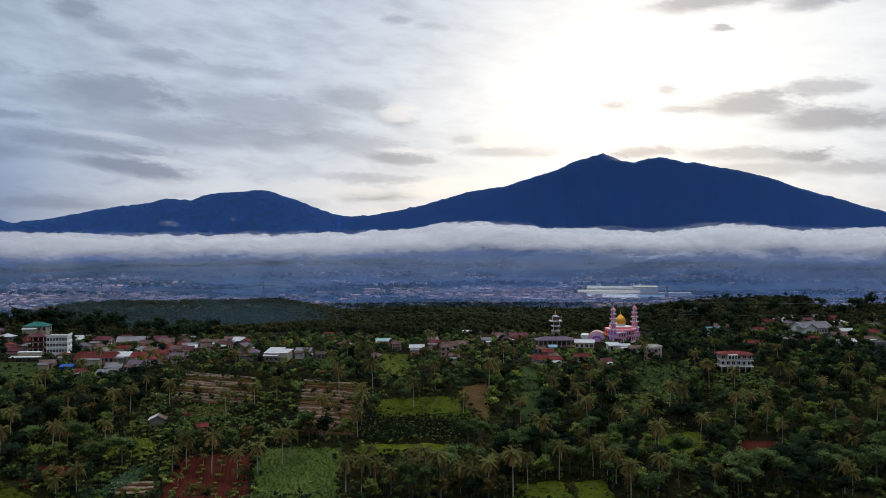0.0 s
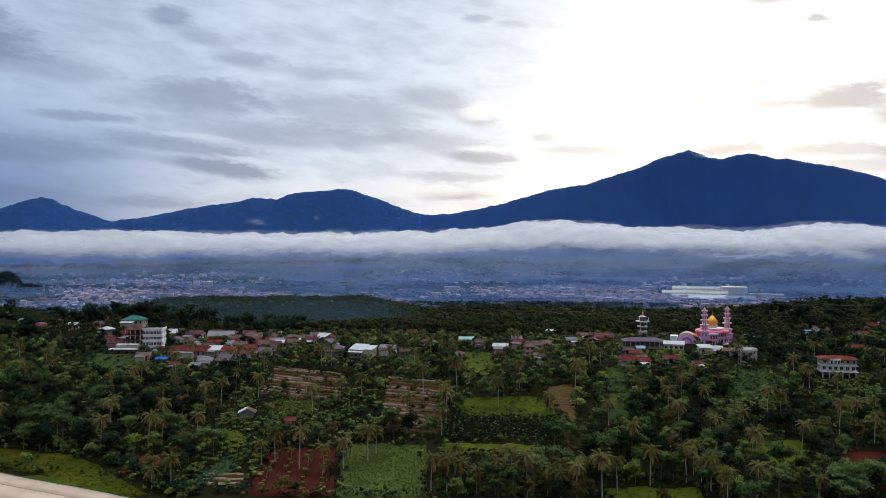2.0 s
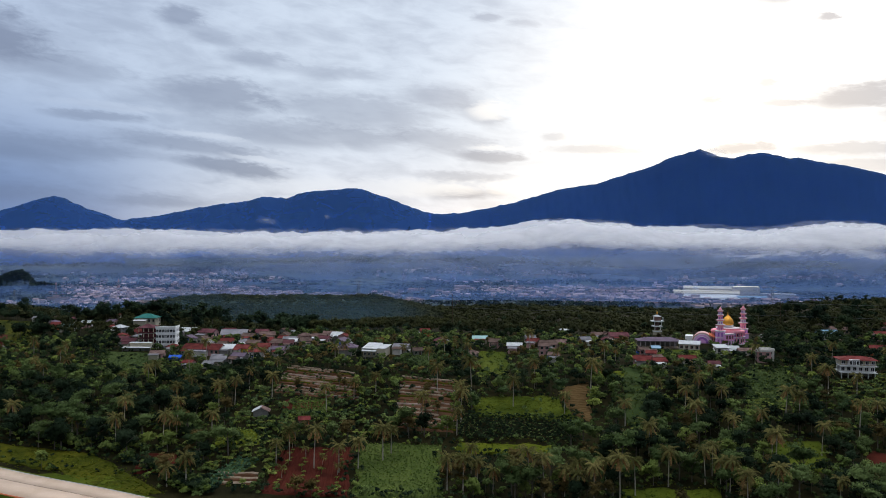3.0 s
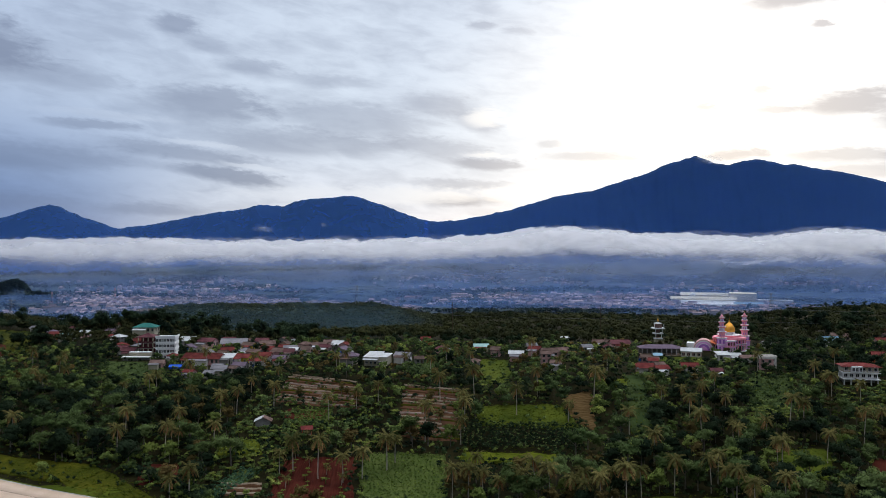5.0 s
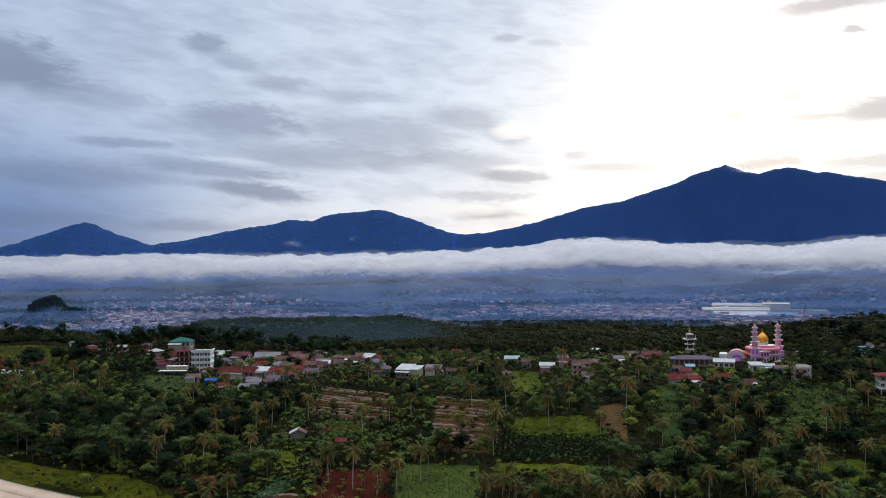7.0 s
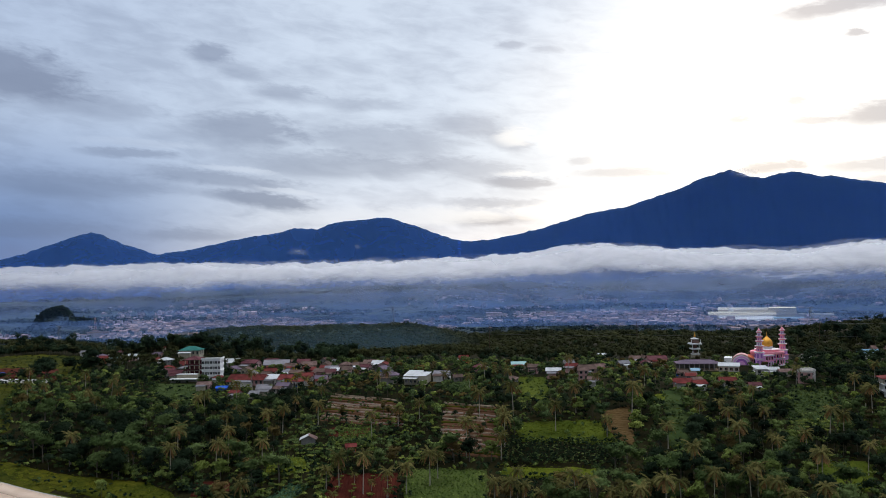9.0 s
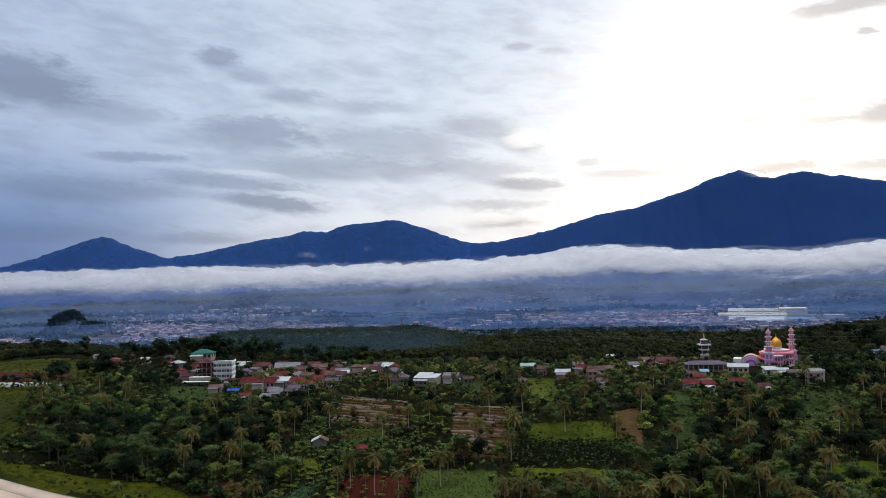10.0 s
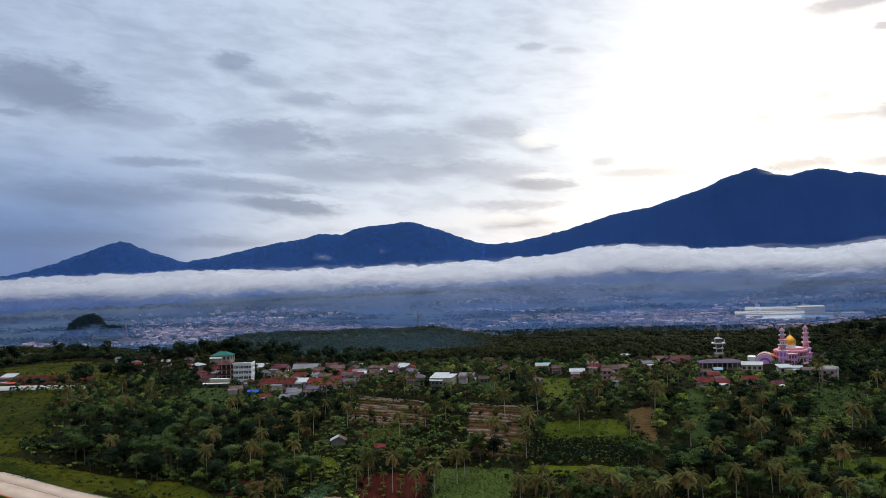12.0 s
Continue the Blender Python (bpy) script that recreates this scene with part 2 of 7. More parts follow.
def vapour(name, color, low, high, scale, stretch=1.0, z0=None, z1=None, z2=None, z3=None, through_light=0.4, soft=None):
    """Mist or haze tint on a sheet: part clear, part diffuse colour. Density runs from low to high with noise, and
    fades between z0 and z1 and between z2 and z3.
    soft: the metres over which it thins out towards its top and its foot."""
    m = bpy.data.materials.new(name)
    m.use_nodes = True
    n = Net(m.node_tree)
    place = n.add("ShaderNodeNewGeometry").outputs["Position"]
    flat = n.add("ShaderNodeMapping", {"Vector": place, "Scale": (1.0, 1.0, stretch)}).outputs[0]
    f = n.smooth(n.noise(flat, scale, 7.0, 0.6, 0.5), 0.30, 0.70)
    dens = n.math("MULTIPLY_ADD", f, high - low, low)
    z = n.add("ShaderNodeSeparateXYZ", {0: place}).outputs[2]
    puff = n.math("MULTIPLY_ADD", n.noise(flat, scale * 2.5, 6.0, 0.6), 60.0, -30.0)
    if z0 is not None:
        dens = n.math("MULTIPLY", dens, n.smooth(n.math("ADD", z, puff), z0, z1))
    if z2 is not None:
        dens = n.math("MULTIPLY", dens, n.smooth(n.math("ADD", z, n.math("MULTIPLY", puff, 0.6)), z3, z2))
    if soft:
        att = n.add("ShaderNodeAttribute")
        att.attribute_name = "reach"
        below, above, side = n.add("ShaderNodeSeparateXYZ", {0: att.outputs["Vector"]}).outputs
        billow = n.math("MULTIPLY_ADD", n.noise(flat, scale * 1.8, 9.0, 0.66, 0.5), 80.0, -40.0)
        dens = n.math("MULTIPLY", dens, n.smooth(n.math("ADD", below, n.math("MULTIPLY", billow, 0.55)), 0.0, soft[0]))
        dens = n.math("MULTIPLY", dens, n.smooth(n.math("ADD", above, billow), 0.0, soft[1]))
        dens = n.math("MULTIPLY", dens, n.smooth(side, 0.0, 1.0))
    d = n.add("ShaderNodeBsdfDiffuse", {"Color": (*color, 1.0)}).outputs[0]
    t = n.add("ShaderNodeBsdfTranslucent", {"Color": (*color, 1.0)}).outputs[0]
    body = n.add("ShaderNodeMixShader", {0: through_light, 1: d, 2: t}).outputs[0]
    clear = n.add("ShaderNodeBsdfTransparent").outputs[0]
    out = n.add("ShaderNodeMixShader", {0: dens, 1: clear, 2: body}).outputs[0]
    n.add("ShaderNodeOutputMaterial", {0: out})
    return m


def glass(name):
    m = bpy.data.materials.new(name)
    m.use_nodes = True
    n = Net(m.node_tree)
    p = n.add("ShaderNodeBsdfPrincipled", {"Base Color": (0.02, 0.025, 0.03, 1), "Roughness": 0.12, "Specular IOR Level": 0.5})
    n.add("ShaderNodeOutputMaterial", {0: p.outputs[0]})
    return m


M = {
    # base colour held near black, which puts shade into the gaps between trees
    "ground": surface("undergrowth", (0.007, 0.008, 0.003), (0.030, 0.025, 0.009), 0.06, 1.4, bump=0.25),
    "grass": surface("meadow_grass", (0.036, 0.054, 0.006), (0.094, 0.110, 0.012), 0.09, 1.8, bump=0.12),
    "rough_grass": surface("rough_grass", (0.014, 0.026, 0.004), (0.112, 0.098, 0.010), 0.035, 0.35, bump=0.15),
    "tuft": surface("grass_blades", (0.046, 0.066, 0.007), (0.110, 0.122, 0.014), 0.09, 1.8, island=0.3, leaf=0.16),
    "fallow": surface("fallow_weeds", (0.026, 0.046, 0.014), (0.066, 0.086, 0.026), 0.08, 0.9, bump=0.15),
    "verge_grass": surface("verge_grass", (0.022, 0.034, 0.004), (0.098, 0.090, 0.008), 0.07, 0.8, bump=0.15),
    "hill_grass": surface("hill_grass", (0.006, 0.016, 0.003), (0.078, 0.074, 0.008), 0.030, 0.25, bump=0.2),
    "hill_tuft": surface("hill_weeds", (0.014, 0.026, 0.005), (0.064, 0.070, 0.010), 0.05, 1.0, island=0.3, leaf=0.16),
    "lime": surface("lime_crop", (0.064, 0.086, 0.007), (0.135, 0.142, 0.013), 0.2, 2.2, bump=0.12),
    "veg": surface("vegetable_leaves", (0.070, 0.112, 0.022), (0.140, 0.186, 0.044), 0.15, 2.0, bump=0.15, island=0.35, leaf=0.2),
    "cabbage": surface("blue_green_leaves", (0.045, 0.096, 0.048), (0.100, 0.170, 0.092), 0.2, 2.0, bump=0.1, island=0.3, leaf=0.16),
    "veg_ground": surface("dark_leafy_ground", (0.056, 0.080, 0.018), (0.096, 0.118, 0.030), 0.15, 2.0, bump=0.12),
    "red_soil": surface("red_soil", (0.048, 0.010, 0.007), (0.092, 0.021, 0.013), 0.12, 2.5, bump=0.10),
    "brown_soil": surface("brown_soil", (0.090, 0.054, 0.022), (0.148, 0.088, 0.036), 0.12, 2.5, bump=0.10),
    "terrace_soil": surface("terrace_soil", (0.060, 0.028, 0.015), (0.135, 0.066, 0.036), 0.12, 1.6, bump=0.10),
    "straw": surface("dry_straw", (0.20, 0.140, 0.090), (0.42, 0.32, 0.24), 0.4, 3.0, bump=0.05),
    "film": surface("grey_plastic_film", (0.24, 0.17, 0.14), (0.36, 0.27, 0.23), 0.5, 4.0, rough=0.7, spec=0.1),
    "concrete": surface("pale_concrete", (0.54, 0.385, 0.285), (0.69, 0.51, 0.40), 0.12, 3.0, bump=0.01),
    "gravel": surface("pale_gravel", (0.36, 0.34, 0.32), (0.55, 0.52, 0.49), 0.3, 3.0, bump=0.05),
    "bark": surface("grey_bark", (0.10, 0.085, 0.065), (0.20, 0.175, 0.145), 0.8, 6.0, bump=0.03),
    "palm_bark": surface("pale_palm_bark", (0.34, 0.29, 0.23), (0.54, 0.48, 0.40), 1.2, 7.0, bump=0.02),
    "leaf_dark": surface("dark_foliage", (0.007, 0.015, 0.008), (0.030, 0.046, 0.023), 0.07, 0.9, island=0.28, thing=0.4, leaf=0.16),
    "leaf_mid": surface("green_foliage", (0.036, 0.061, 0.019), (0.118, 0.156, 0.053), 0.06, 0.9, island=0.26, thing=0.4, leaf=0.16),
    "leaf_light": surface("light_foliage", (0.082, 0.118, 0.022), (0.192, 0.232, 0.062), 0.08, 0.9, island=0.26, thing=0.3, leaf=0.16),
    "leaf_olive": surface("olive_foliage", (0.068, 0.052, 0.018), (0.140, 0.100, 0.036), 0.08, 0.9, island=0.24, thing=0.3, leaf=0.16),
    "leaf_crest": surface("plantation_foliage", (0.019, 0.022, 0.009), (0.050, 0.052, 0.020), 0.012, 0.3, island=0.18, leaf=0.12),
    "frond": surface("palm_frond", (0.056, 0.060, 0.018), (0.185, 0.152, 0.052), 0.15, 1.2, island=0.35, thing=0.3, leaf=0.2),
    "frond_dry": surface("dry_palm_frond", (0.200, 0.105, 0.042), (0.330, 0.190, 0.080), 0.3, 1.5, island=0.4, thing=0.3, leaf=0.2),
    "banana": surface("banana_leaf", (0.085, 0.108, 0.020), (0.165, 0.180, 0.040), 0.3, 1.5, island=0.35, thing=0.25, leaf=0.16),
    "mountain": surface("mountain_forest", (0.012, 0.022, 0.020), (0.020, 0.034, 0.028), 0.006, 0.05, bump=3.0),
    # lighter than the mountain forest: part of the distance haze is in this colour
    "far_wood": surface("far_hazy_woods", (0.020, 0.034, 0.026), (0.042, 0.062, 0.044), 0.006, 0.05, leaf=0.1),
    "plain": surface("far_fields", (0.016, 0.028, 0.022), (0.105, 0.125, 0.085), 0.012, 0.06, bump=2.0),
    "white_wall": surface("white_painted_wall", (0.82, 0.81, 0.81), (0.90, 0.89, 0.88), 0.25, 2.5, bump=0.01),
    # duller copy of white_wall: the shade on village walls is in its colour
    "aged_white": surface("dull_whitewash", (0.52, 0.48, 0.45), (0.78, 0.73, 0.69), 0.3, 2.5, bump=0.01),
    "grey_wall": surface("bare_cement_wall", (0.20, 0.185, 0.175), (0.32, 0.30, 0.28), 0.3, 2.5, bump=0.01),
    "cream_wall": surface("cream_painted_wall", (0.46, 0.40, 0.29), (0.58, 0.51, 0.40), 0.3, 2.5, bump=0.01),
    "pink_wall": surface("pink_painted_wall", (0.50, 0.27, 0.26), (0.72, 0.45, 0.43), 0.3, 2.5, bump=0.01),
    "yellow_wall": surface("yellow_painted_wall", (0.65, 0.44, 0.06), (0.75, 0.53, 0.12), 0.3, 2.5),
    "orange_wall": surface("orange_red_wall", (0.50, 0.13, 0.06), (0.62, 0.20, 0.10), 0.3, 2.5),
    "red_roof": surface("red_clay_roof", (0.072, 0.016, 0.016), (0.215, 0.052, 0.046), 0.35, 3.0, thing=0.25, bump=0.04),
    "maroon_roof": surface("maroon_metal_roof", (0.060, 0.018, 0.024), (0.165, 0.062, 0.068), 0.3, 3.0, rough=0.6, thing=0.2),
    "brown_roof": surface("weathered_brown_roof", (0.075, 0.046, 0.040), (0.220, 0.140, 0.122), 0.35, 3.0, thing=0.25, bump=0.04),
    "grey_roof": surface("grey_metal_roof", (0.14, 0.13, 0.145), (0.27, 0.25, 0.265), 0.3, 2.5, rough=0.6, thing=0.2),
    "white_roof": surface("bright_zinc_roof", (0.44, 0.43, 0.44), (0.64, 0.63, 0.64), 0.4, 2.0, rough=0.6, spec=0.2),
    "purple_roof": surface("purple_grey_roof", (0.12, 0.085, 0.120), (0.19, 0.140, 0.180), 0.3, 2.5),
    "green_roof": surface("green_metal_roof", (0.020, 0.130, 0.110), (0.050, 0.200, 0.170), 0.3, 2.5, rough=0.5),
    "teal_roof": surface("pale_teal_roof", (0.28, 0.45, 0.44), (0.42, 0.58, 0.56), 0.3, 2.5, rough=0.5),
    "blue_roof": surface("blue_grey_roof", (0.14, 0.27, 0.38), (0.24, 0.38, 0.50), 0.3, 2.5, rough=0.5),
    "blue_tarp": surface("blue_tarpaulin", (0.02, 0.08, 0.42), (0.05, 0.15, 0.60), 0.5, 3.0, rough=0.5),
    "red_tarp": surface("red_tarpaulin", (0.52, 0.07, 0.05), (0.65, 0.14, 0.10), 0.5, 3.0, rough=0.5),
    "wood": surface("dark_timber", (0.06, 0.040, 0.028), (0.12, 0.085, 0.060), 0.8, 5.0),
    "mosque_pink": surface("rose_painted_plaster", (0.90, 0.31, 0.39), (0.95, 0.42, 0.48), 0.3, 2.5),
    "mosque_lilac": surface("lilac_painted_plaster", (0.78, 0.36, 0.72), (0.87, 0.48, 0.81), 0.3, 2.5),
    "mosque_purple": surface("violet_painted_plaster", (0.34, 0.13, 0.46), (0.46, 0.20, 0.58), 0.3, 2.5),
    "trim": surface("white_trim", (0.74, 0.68, 0.70), (0.84, 0.78, 0.80), 0.4, 3.0),
    "gold": surface("gold_dome_sheet", (0.80, 0.34, 0.04), (0.92, 0.46, 0.07), 0.6, 3.0, rough=0.38, metal=0.7, spec=0.6),
    "wire": surface("aluminium_conductor", (0.16, 0.165, 0.175), (0.24, 0.245, 0.255), 0.5, 3.0, rough=0.6),
    "steel": surface("galvanised_steel", (0.20, 0.21, 0.22), (0.32, 0.33, 0.34), 1.0, 4.0, rough=0.5, metal=0.6),
    "town": surface("town_walls", (0.33, 0.26, 0.26), (0.72, 0.61, 0.60), 0.02, 0.2, island=0.45),
    "town_roof": surface("town_roofs", (0.12, 0.055, 0.050), (0.52, 0.39, 0.38), 0.006, 0.2, island=0.7),
    "works_wall": surface("cream_factory_cladding", (0.84, 0.73, 0.56), (0.90, 0.81, 0.66), 0.05, 0.4),
    "pane": glass("dark_window_glass"),
    # distance haze as blue colour, a little denser for the western massifs
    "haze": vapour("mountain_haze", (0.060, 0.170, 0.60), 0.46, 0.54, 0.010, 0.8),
    "far_haze": vapour("far_mountain_haze_tint", (0.065, 0.180, 0.59), 0.50, 0.58, 0.010, 0.8),
    # ground mist below, and a higher layer that paints haze over trees and town
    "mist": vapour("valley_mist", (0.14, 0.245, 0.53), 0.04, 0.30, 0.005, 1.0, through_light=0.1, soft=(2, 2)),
    "high_haze": vapour("high_haze", (0.14, 0.245, 0.54), 0.16, 0.38, 0.004, 1.0, through_light=0.1, soft=(2, 2)),
    # tints for two upright sheets: blue distance haze, then pale mist with haze
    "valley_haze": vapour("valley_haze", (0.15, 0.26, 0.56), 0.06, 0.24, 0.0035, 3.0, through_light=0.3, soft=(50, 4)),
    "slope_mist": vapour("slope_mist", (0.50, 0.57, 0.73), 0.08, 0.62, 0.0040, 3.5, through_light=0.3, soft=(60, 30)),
    # the plantation hill's haze, as dark bluish colour on a sheet
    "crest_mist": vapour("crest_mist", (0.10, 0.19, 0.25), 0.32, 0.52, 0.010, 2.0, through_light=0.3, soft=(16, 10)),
}

# ---- mesh helpers ----


def raw_mesh(name, verts, faces, material, smooth=False):
    """A mesh from arrays: verts (n, 3), faces (m, 3 or 4)."""
    verts, faces = np.asarray(verts, dtype=np.float32), np.asarray(faces, dtype=np.int32)
    me = bpy.data.meshes.new(name)
    k = faces.shape[1]
    me.vertices.add(len(verts))
    me.vertices.foreach_set("co", verts.ravel())
    me.loops.add(faces.size)
    me.loops.foreach_set("vertex_index", faces.ravel())
    me.polygons.add(len(faces))
    me.polygons.foreach_set("loop_start", np.arange(0, faces.size, k, dtype=np.int32))
    me.update(calc_edges=True)
    me.validate()
    if smooth:
        me.polygons.foreach_set("use_smooth", np.ones(len(me.polygons), dtype=bool))
    me.materials.append(material)
    return me


def grid_faces(rows, cols):
    i = np.arange(rows - 1)[:, None] * cols + np.arange(cols - 1)[None, :]
    return np.stack([i, i + 1, i + cols + 1, i + cols], -1).reshape(-1, 4)


def part(name, bm, material, parent=None, label=""):
    """Links a bmesh as one mesh object under a thing or a part."""
    me = bpy.data.meshes.new(name)
    bm.to_mesh(me)
    bm.free()
    me.materials.append(material)
    ob = new(name, me)
    if parent is not None:
        ob.parent = parent
    return tagged(ob, label)


def thing(name, m, label, category, group="", kind=""):
    """An Empty at the base of a thing."""
    ob = new(name)
    ob.empty_display_size = 0.5
    ob.matrix_world = m
    return tagged(ob, label, category, group, kind)


def box(w, d, h, x=0.0, y=0.0, z=0.0, bm=None, taper=1.0, turn=0.0):
    """A box with its base centre at (x, y, z), added to bm."""
    bm = bm or bmesh.new()
    c, s = math.cos(turn), math.sin(turn)
    vs = []
    for k, (hh, t) in enumerate(((0.0, 1.0), (h, taper))):
        for a, b in ((-1, -1), (1, -1), (1, 1), (-1, 1)):
            px, py = a * w / 2 * t, b * d / 2 * t
            vs.append(bm.verts.new((x + px * c - py * s, y + px * s + py * c, z + hh)))
    for f in ((3, 2, 1, 0), (4, 5, 6, 7), (0, 1, 5, 4), (1, 2, 6, 5), (2, 3, 7, 6), (3, 0, 4, 7)):
        bm.faces.new([vs[i] for i in f])
    return bm


def lathe(profile, sides, x=0.0, y=0.0, z=0.0, bm=None, phase=0.0, smooth=True):
    """A solid of revolution from (radius, height) pairs, bottom to top."""
    bm = bm or bmesh.new()
    rings = []
    for r, h in profile:
        rings.append([bm.verts.new((x + r * math.cos(phase + 2 * math.pi * i / sides), y + r * math.sin(phase + 2 * math.pi * i / sides), z + h)) for i in range(sides)])
    for a, b in zip(rings, rings[1:]):
        for i in range(sides):
            f = bm.faces.new((a[i], a[(i + 1) % sides], b[(i + 1) % sides], b[i]))
            f.smooth = smooth
    bm.faces.new(rings[-1])
    bm.faces.new(rings[0][::-1])
    return bm


def beam(a, b, r, sides=4, bm=None, r2=None):
    """A straight round bar from a to b."""
    bm = bm or bmesh.new()
    a, b = Vector(a), Vector(b)
    q = (b - a).to_track_quat("Z", "Y")
    rings = []
    for p, rr in ((a, r), (b, r if r2 is None else r2)):
        rings.append([bm.verts.new(p + q @ Vector((rr * math.cos(2 * math.pi * i / sides), rr * math.sin(2 * math.pi * i / sides), 0))) for i in range(sides)])
    for i in range(sides):
        bm.faces.new((rings[0][i], rings[0][(i + 1) % sides], rings[1][(i + 1) % sides], rings[1][i]))
    bm.faces.new(rings[1])
    bm.faces.new(rings[0][::-1])
    return bm


def fractal(x, y, octaves, seed):
    """Cheap smooth fractal noise on arrays, about -1 to 1: sums of turned sine lattices."""
    rng = np.random.RandomState(seed)
    out, amp, total = np.zeros_like(np.asarray(x, float)), 1.0, 0.0
    f = 1.0
    for _ in range(octaves):
        for _ in range(3):
            a, p, q = rng.rand(3) * 6.283
            u, v = x * np.cos(a) - y * np.sin(a), x * np.sin(a) + y * np.cos(a)
            out = out + amp * np.sin(u * f + p + 1.3 * np.sin(v * f * 0.7 + q)) / 2
            total += amp / 2
        amp, f = amp * 0.55, f * 2.07
    return out / total * 1.6


# ---- the lie of the land ----
PROFILE_Y = [-5000, -900, -200, 120, 240, 265, 300, 345, 385, 430, 480, 560, 640, 720, 820, 1000, 1400, 1900, 2400, 2900, 3300, 3800, 6000]
PROFILE_Z = [-20, 0, 4, -2, 2, 4, 10, 19, 26, 30, 31.5, 31, 29, 25, 14, -6, -38, -47, -43, -18, 15, 60, 60]
LINE_Y = np.arange(-5000, 6001, 5.0)
KERNEL = np.exp(-np.linspace(-2, 2, 9) ** 2)
LINE_Z = np.convolve(np.pad(np.interp(LINE_Y, PROFILE_Y, PROFILE_Z), 4, mode="edge"), KERNEL / KERNEL.sum(), mode="valid")


def step(a, b, x):
    t = np.clip((x - a) / (b - a), 0, 1)
    return t * t * (3 - 2 * t)


def height(x, y, knoll=True):
    """Ground height: a gentle slope up to the village, a wooded crest, then the wide valley and its far rise."""
    x, y = np.asarray(x, float), np.asarray(y, float)
    r = np.hypot(x, y)
    z = np.interp(np.where(y > 900, y + (r - y) * 0.6, y), LINE_Y, LINE_Z)
    near = 1 - step(900, 1300, y)
    z = z - 6 * step(60, 260, -x) * step(330, 400, y) * near
    z = z + 9 * step(150, 280, x) * step(400, 520, y) * near
    z = z + 3 * step(200, 260, -x) * (1 - step(300, 380, y))
    z = z + (np.sin(x * .021 + 1.3) * np.cos(y * .017 + .4) * 1.2 + np.sin(x * .053 + y * .031) * .5) * near
    z = z + (np.sin(x * .004 + .7) * np.cos(y * .0031) * 6 + np.sin(x * .011 + y * .007) * 2.5 + fractal(x * .006, y * .006, 3, 14) * 3.0) * step(1300, 2600, y)
    # low humps along the wooded crest
    z = z + (3.0 * np.sin(x * .017 + 0.6) * step(120, 220, np.abs(x + 20)) - 5.0 * (1 - step(120, 260, np.abs(x + 20))) + 1.2 * np.sin(x * .041 + y * .012)) * step(470, 560, y) * (1 - step(620, 760, y))
    # a dip in the crest
    z = z - 9 * np.exp(-((x / np.maximum(y, 1) + 0.580) / 0.085) ** 2) * step(540, 640, y) * near
    z = z - 20 * step(0.455, 0.505, x / np.maximum(y, 1)) * step(560, 680, y) * near
    # a hollow behind the village, and the plantation hill beyond it
    way = x / np.maximum(y, 1)
    z = z + np.interp(y, [520, 590, 640, 720, 820, 930, 1000, 1100, 1300], [0, -4, -9, -7, 8, 25, 27, 15, 0]) * step(-0.56, -0.47, way) * (1 - step(-0.23, -0.10, way))
    z = z + 3.0 * np.exp(-((x + 285) / 60) ** 2 - ((y - 545) / 40) ** 2)
    if not knoll:
        return z
    # a lone wooded knoll in the valley
    z = z + 44 * np.exp(-(((x + 1306) ** 2 + (y - 1832) ** 2) / 44.0 ** 2) ** 2) + 27 * np.exp(-(((x + 1232) / 72) ** 2 + ((y - 1832) / 50) ** 2))
    return z


def hz(x, y):
    return float(height(x, y))


def make_ground():
    az = np.radians(np.concatenate([np.arange(-180, -48, 4.0), np.arange(-48, 46, 0.38), np.arange(46, 181, 4.0)]))
    az[-1] = np.pi
    r = np.concatenate([[0.01, 20, 50, 90, 130, 170, 200], np.arange(220, 560, 2.5), np.geomspace(562, 4650, 150)])
    a, rr = np.meshgrid(az, r)
    x, y = rr * np.sin(a), rr * np.cos(a)
    z = height(x, y) + fractal(x * 0.16, y * 0.16, 3, 4) * 0.18 * (rr < 700)
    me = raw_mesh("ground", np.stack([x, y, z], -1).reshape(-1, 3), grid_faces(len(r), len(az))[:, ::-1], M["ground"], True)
    me.materials.append(M["plain"])
    far = np.repeat((r[:-1] > 900), len(az) - 1).astype(np.int32)
    me.polygons.foreach_set("material_index", far)
    ob = new("ground", me)
    tagged(ob, "green rural land sloping up to a village above a wide valley", "ground", kind="structure")


make_ground()

# ---- mountains ----
# skyline: degrees of bearing and of height above the eye
SKY_A = [-52, -46, -40.1, -38.2, -36.5, -34.8, -33.6, -33.1, -32.5, -32, -30.5, -28.9, -26.05, -24.56, -22.27, -20.72, -19.54, -18.35, -17.87, -17.15, -15.94, -14.31, -13.7, -12.67, -11.64, -10.6, -9.36, -8.11, -6.86, -5.2, -3.54, -1.06, 0.58, 2.21, 4.62, 6.21, 8.17, 9.32, 10.27, 11.59, 12.04, 12.9, 13.82, 14.72, 15.62, 16.85, 17.45, 17.89, 18.75, 20.75, 22.69, 24.8, 29.6, 36, 44]
SKY_E = [0.2, 0.5, 0.98, 1.41, 2.01, 2.66, 3.1, 3.17, 3.05, 2.77, 2.2, 1.66, 2.15, 2.5, 2.94, 3.17, 3.48, 3.46, 3.39, 3.77, 3.99, 4.1, 4.19, 4.16, 3.85, 3.49, 3.04, 2.55, 2.4, 2.49, 2.78, 3.33, 3.82, 4.26, 4.61, 5.11, 5.68, 6.21, 6.54, 6.81, 6.72, 6.34, 6.15, 6.39, 6.47, 6.19, 5.98, 6.07, 5.81, 5.4, 4.88, 4.0, 2.38, 0.9, 0.2]


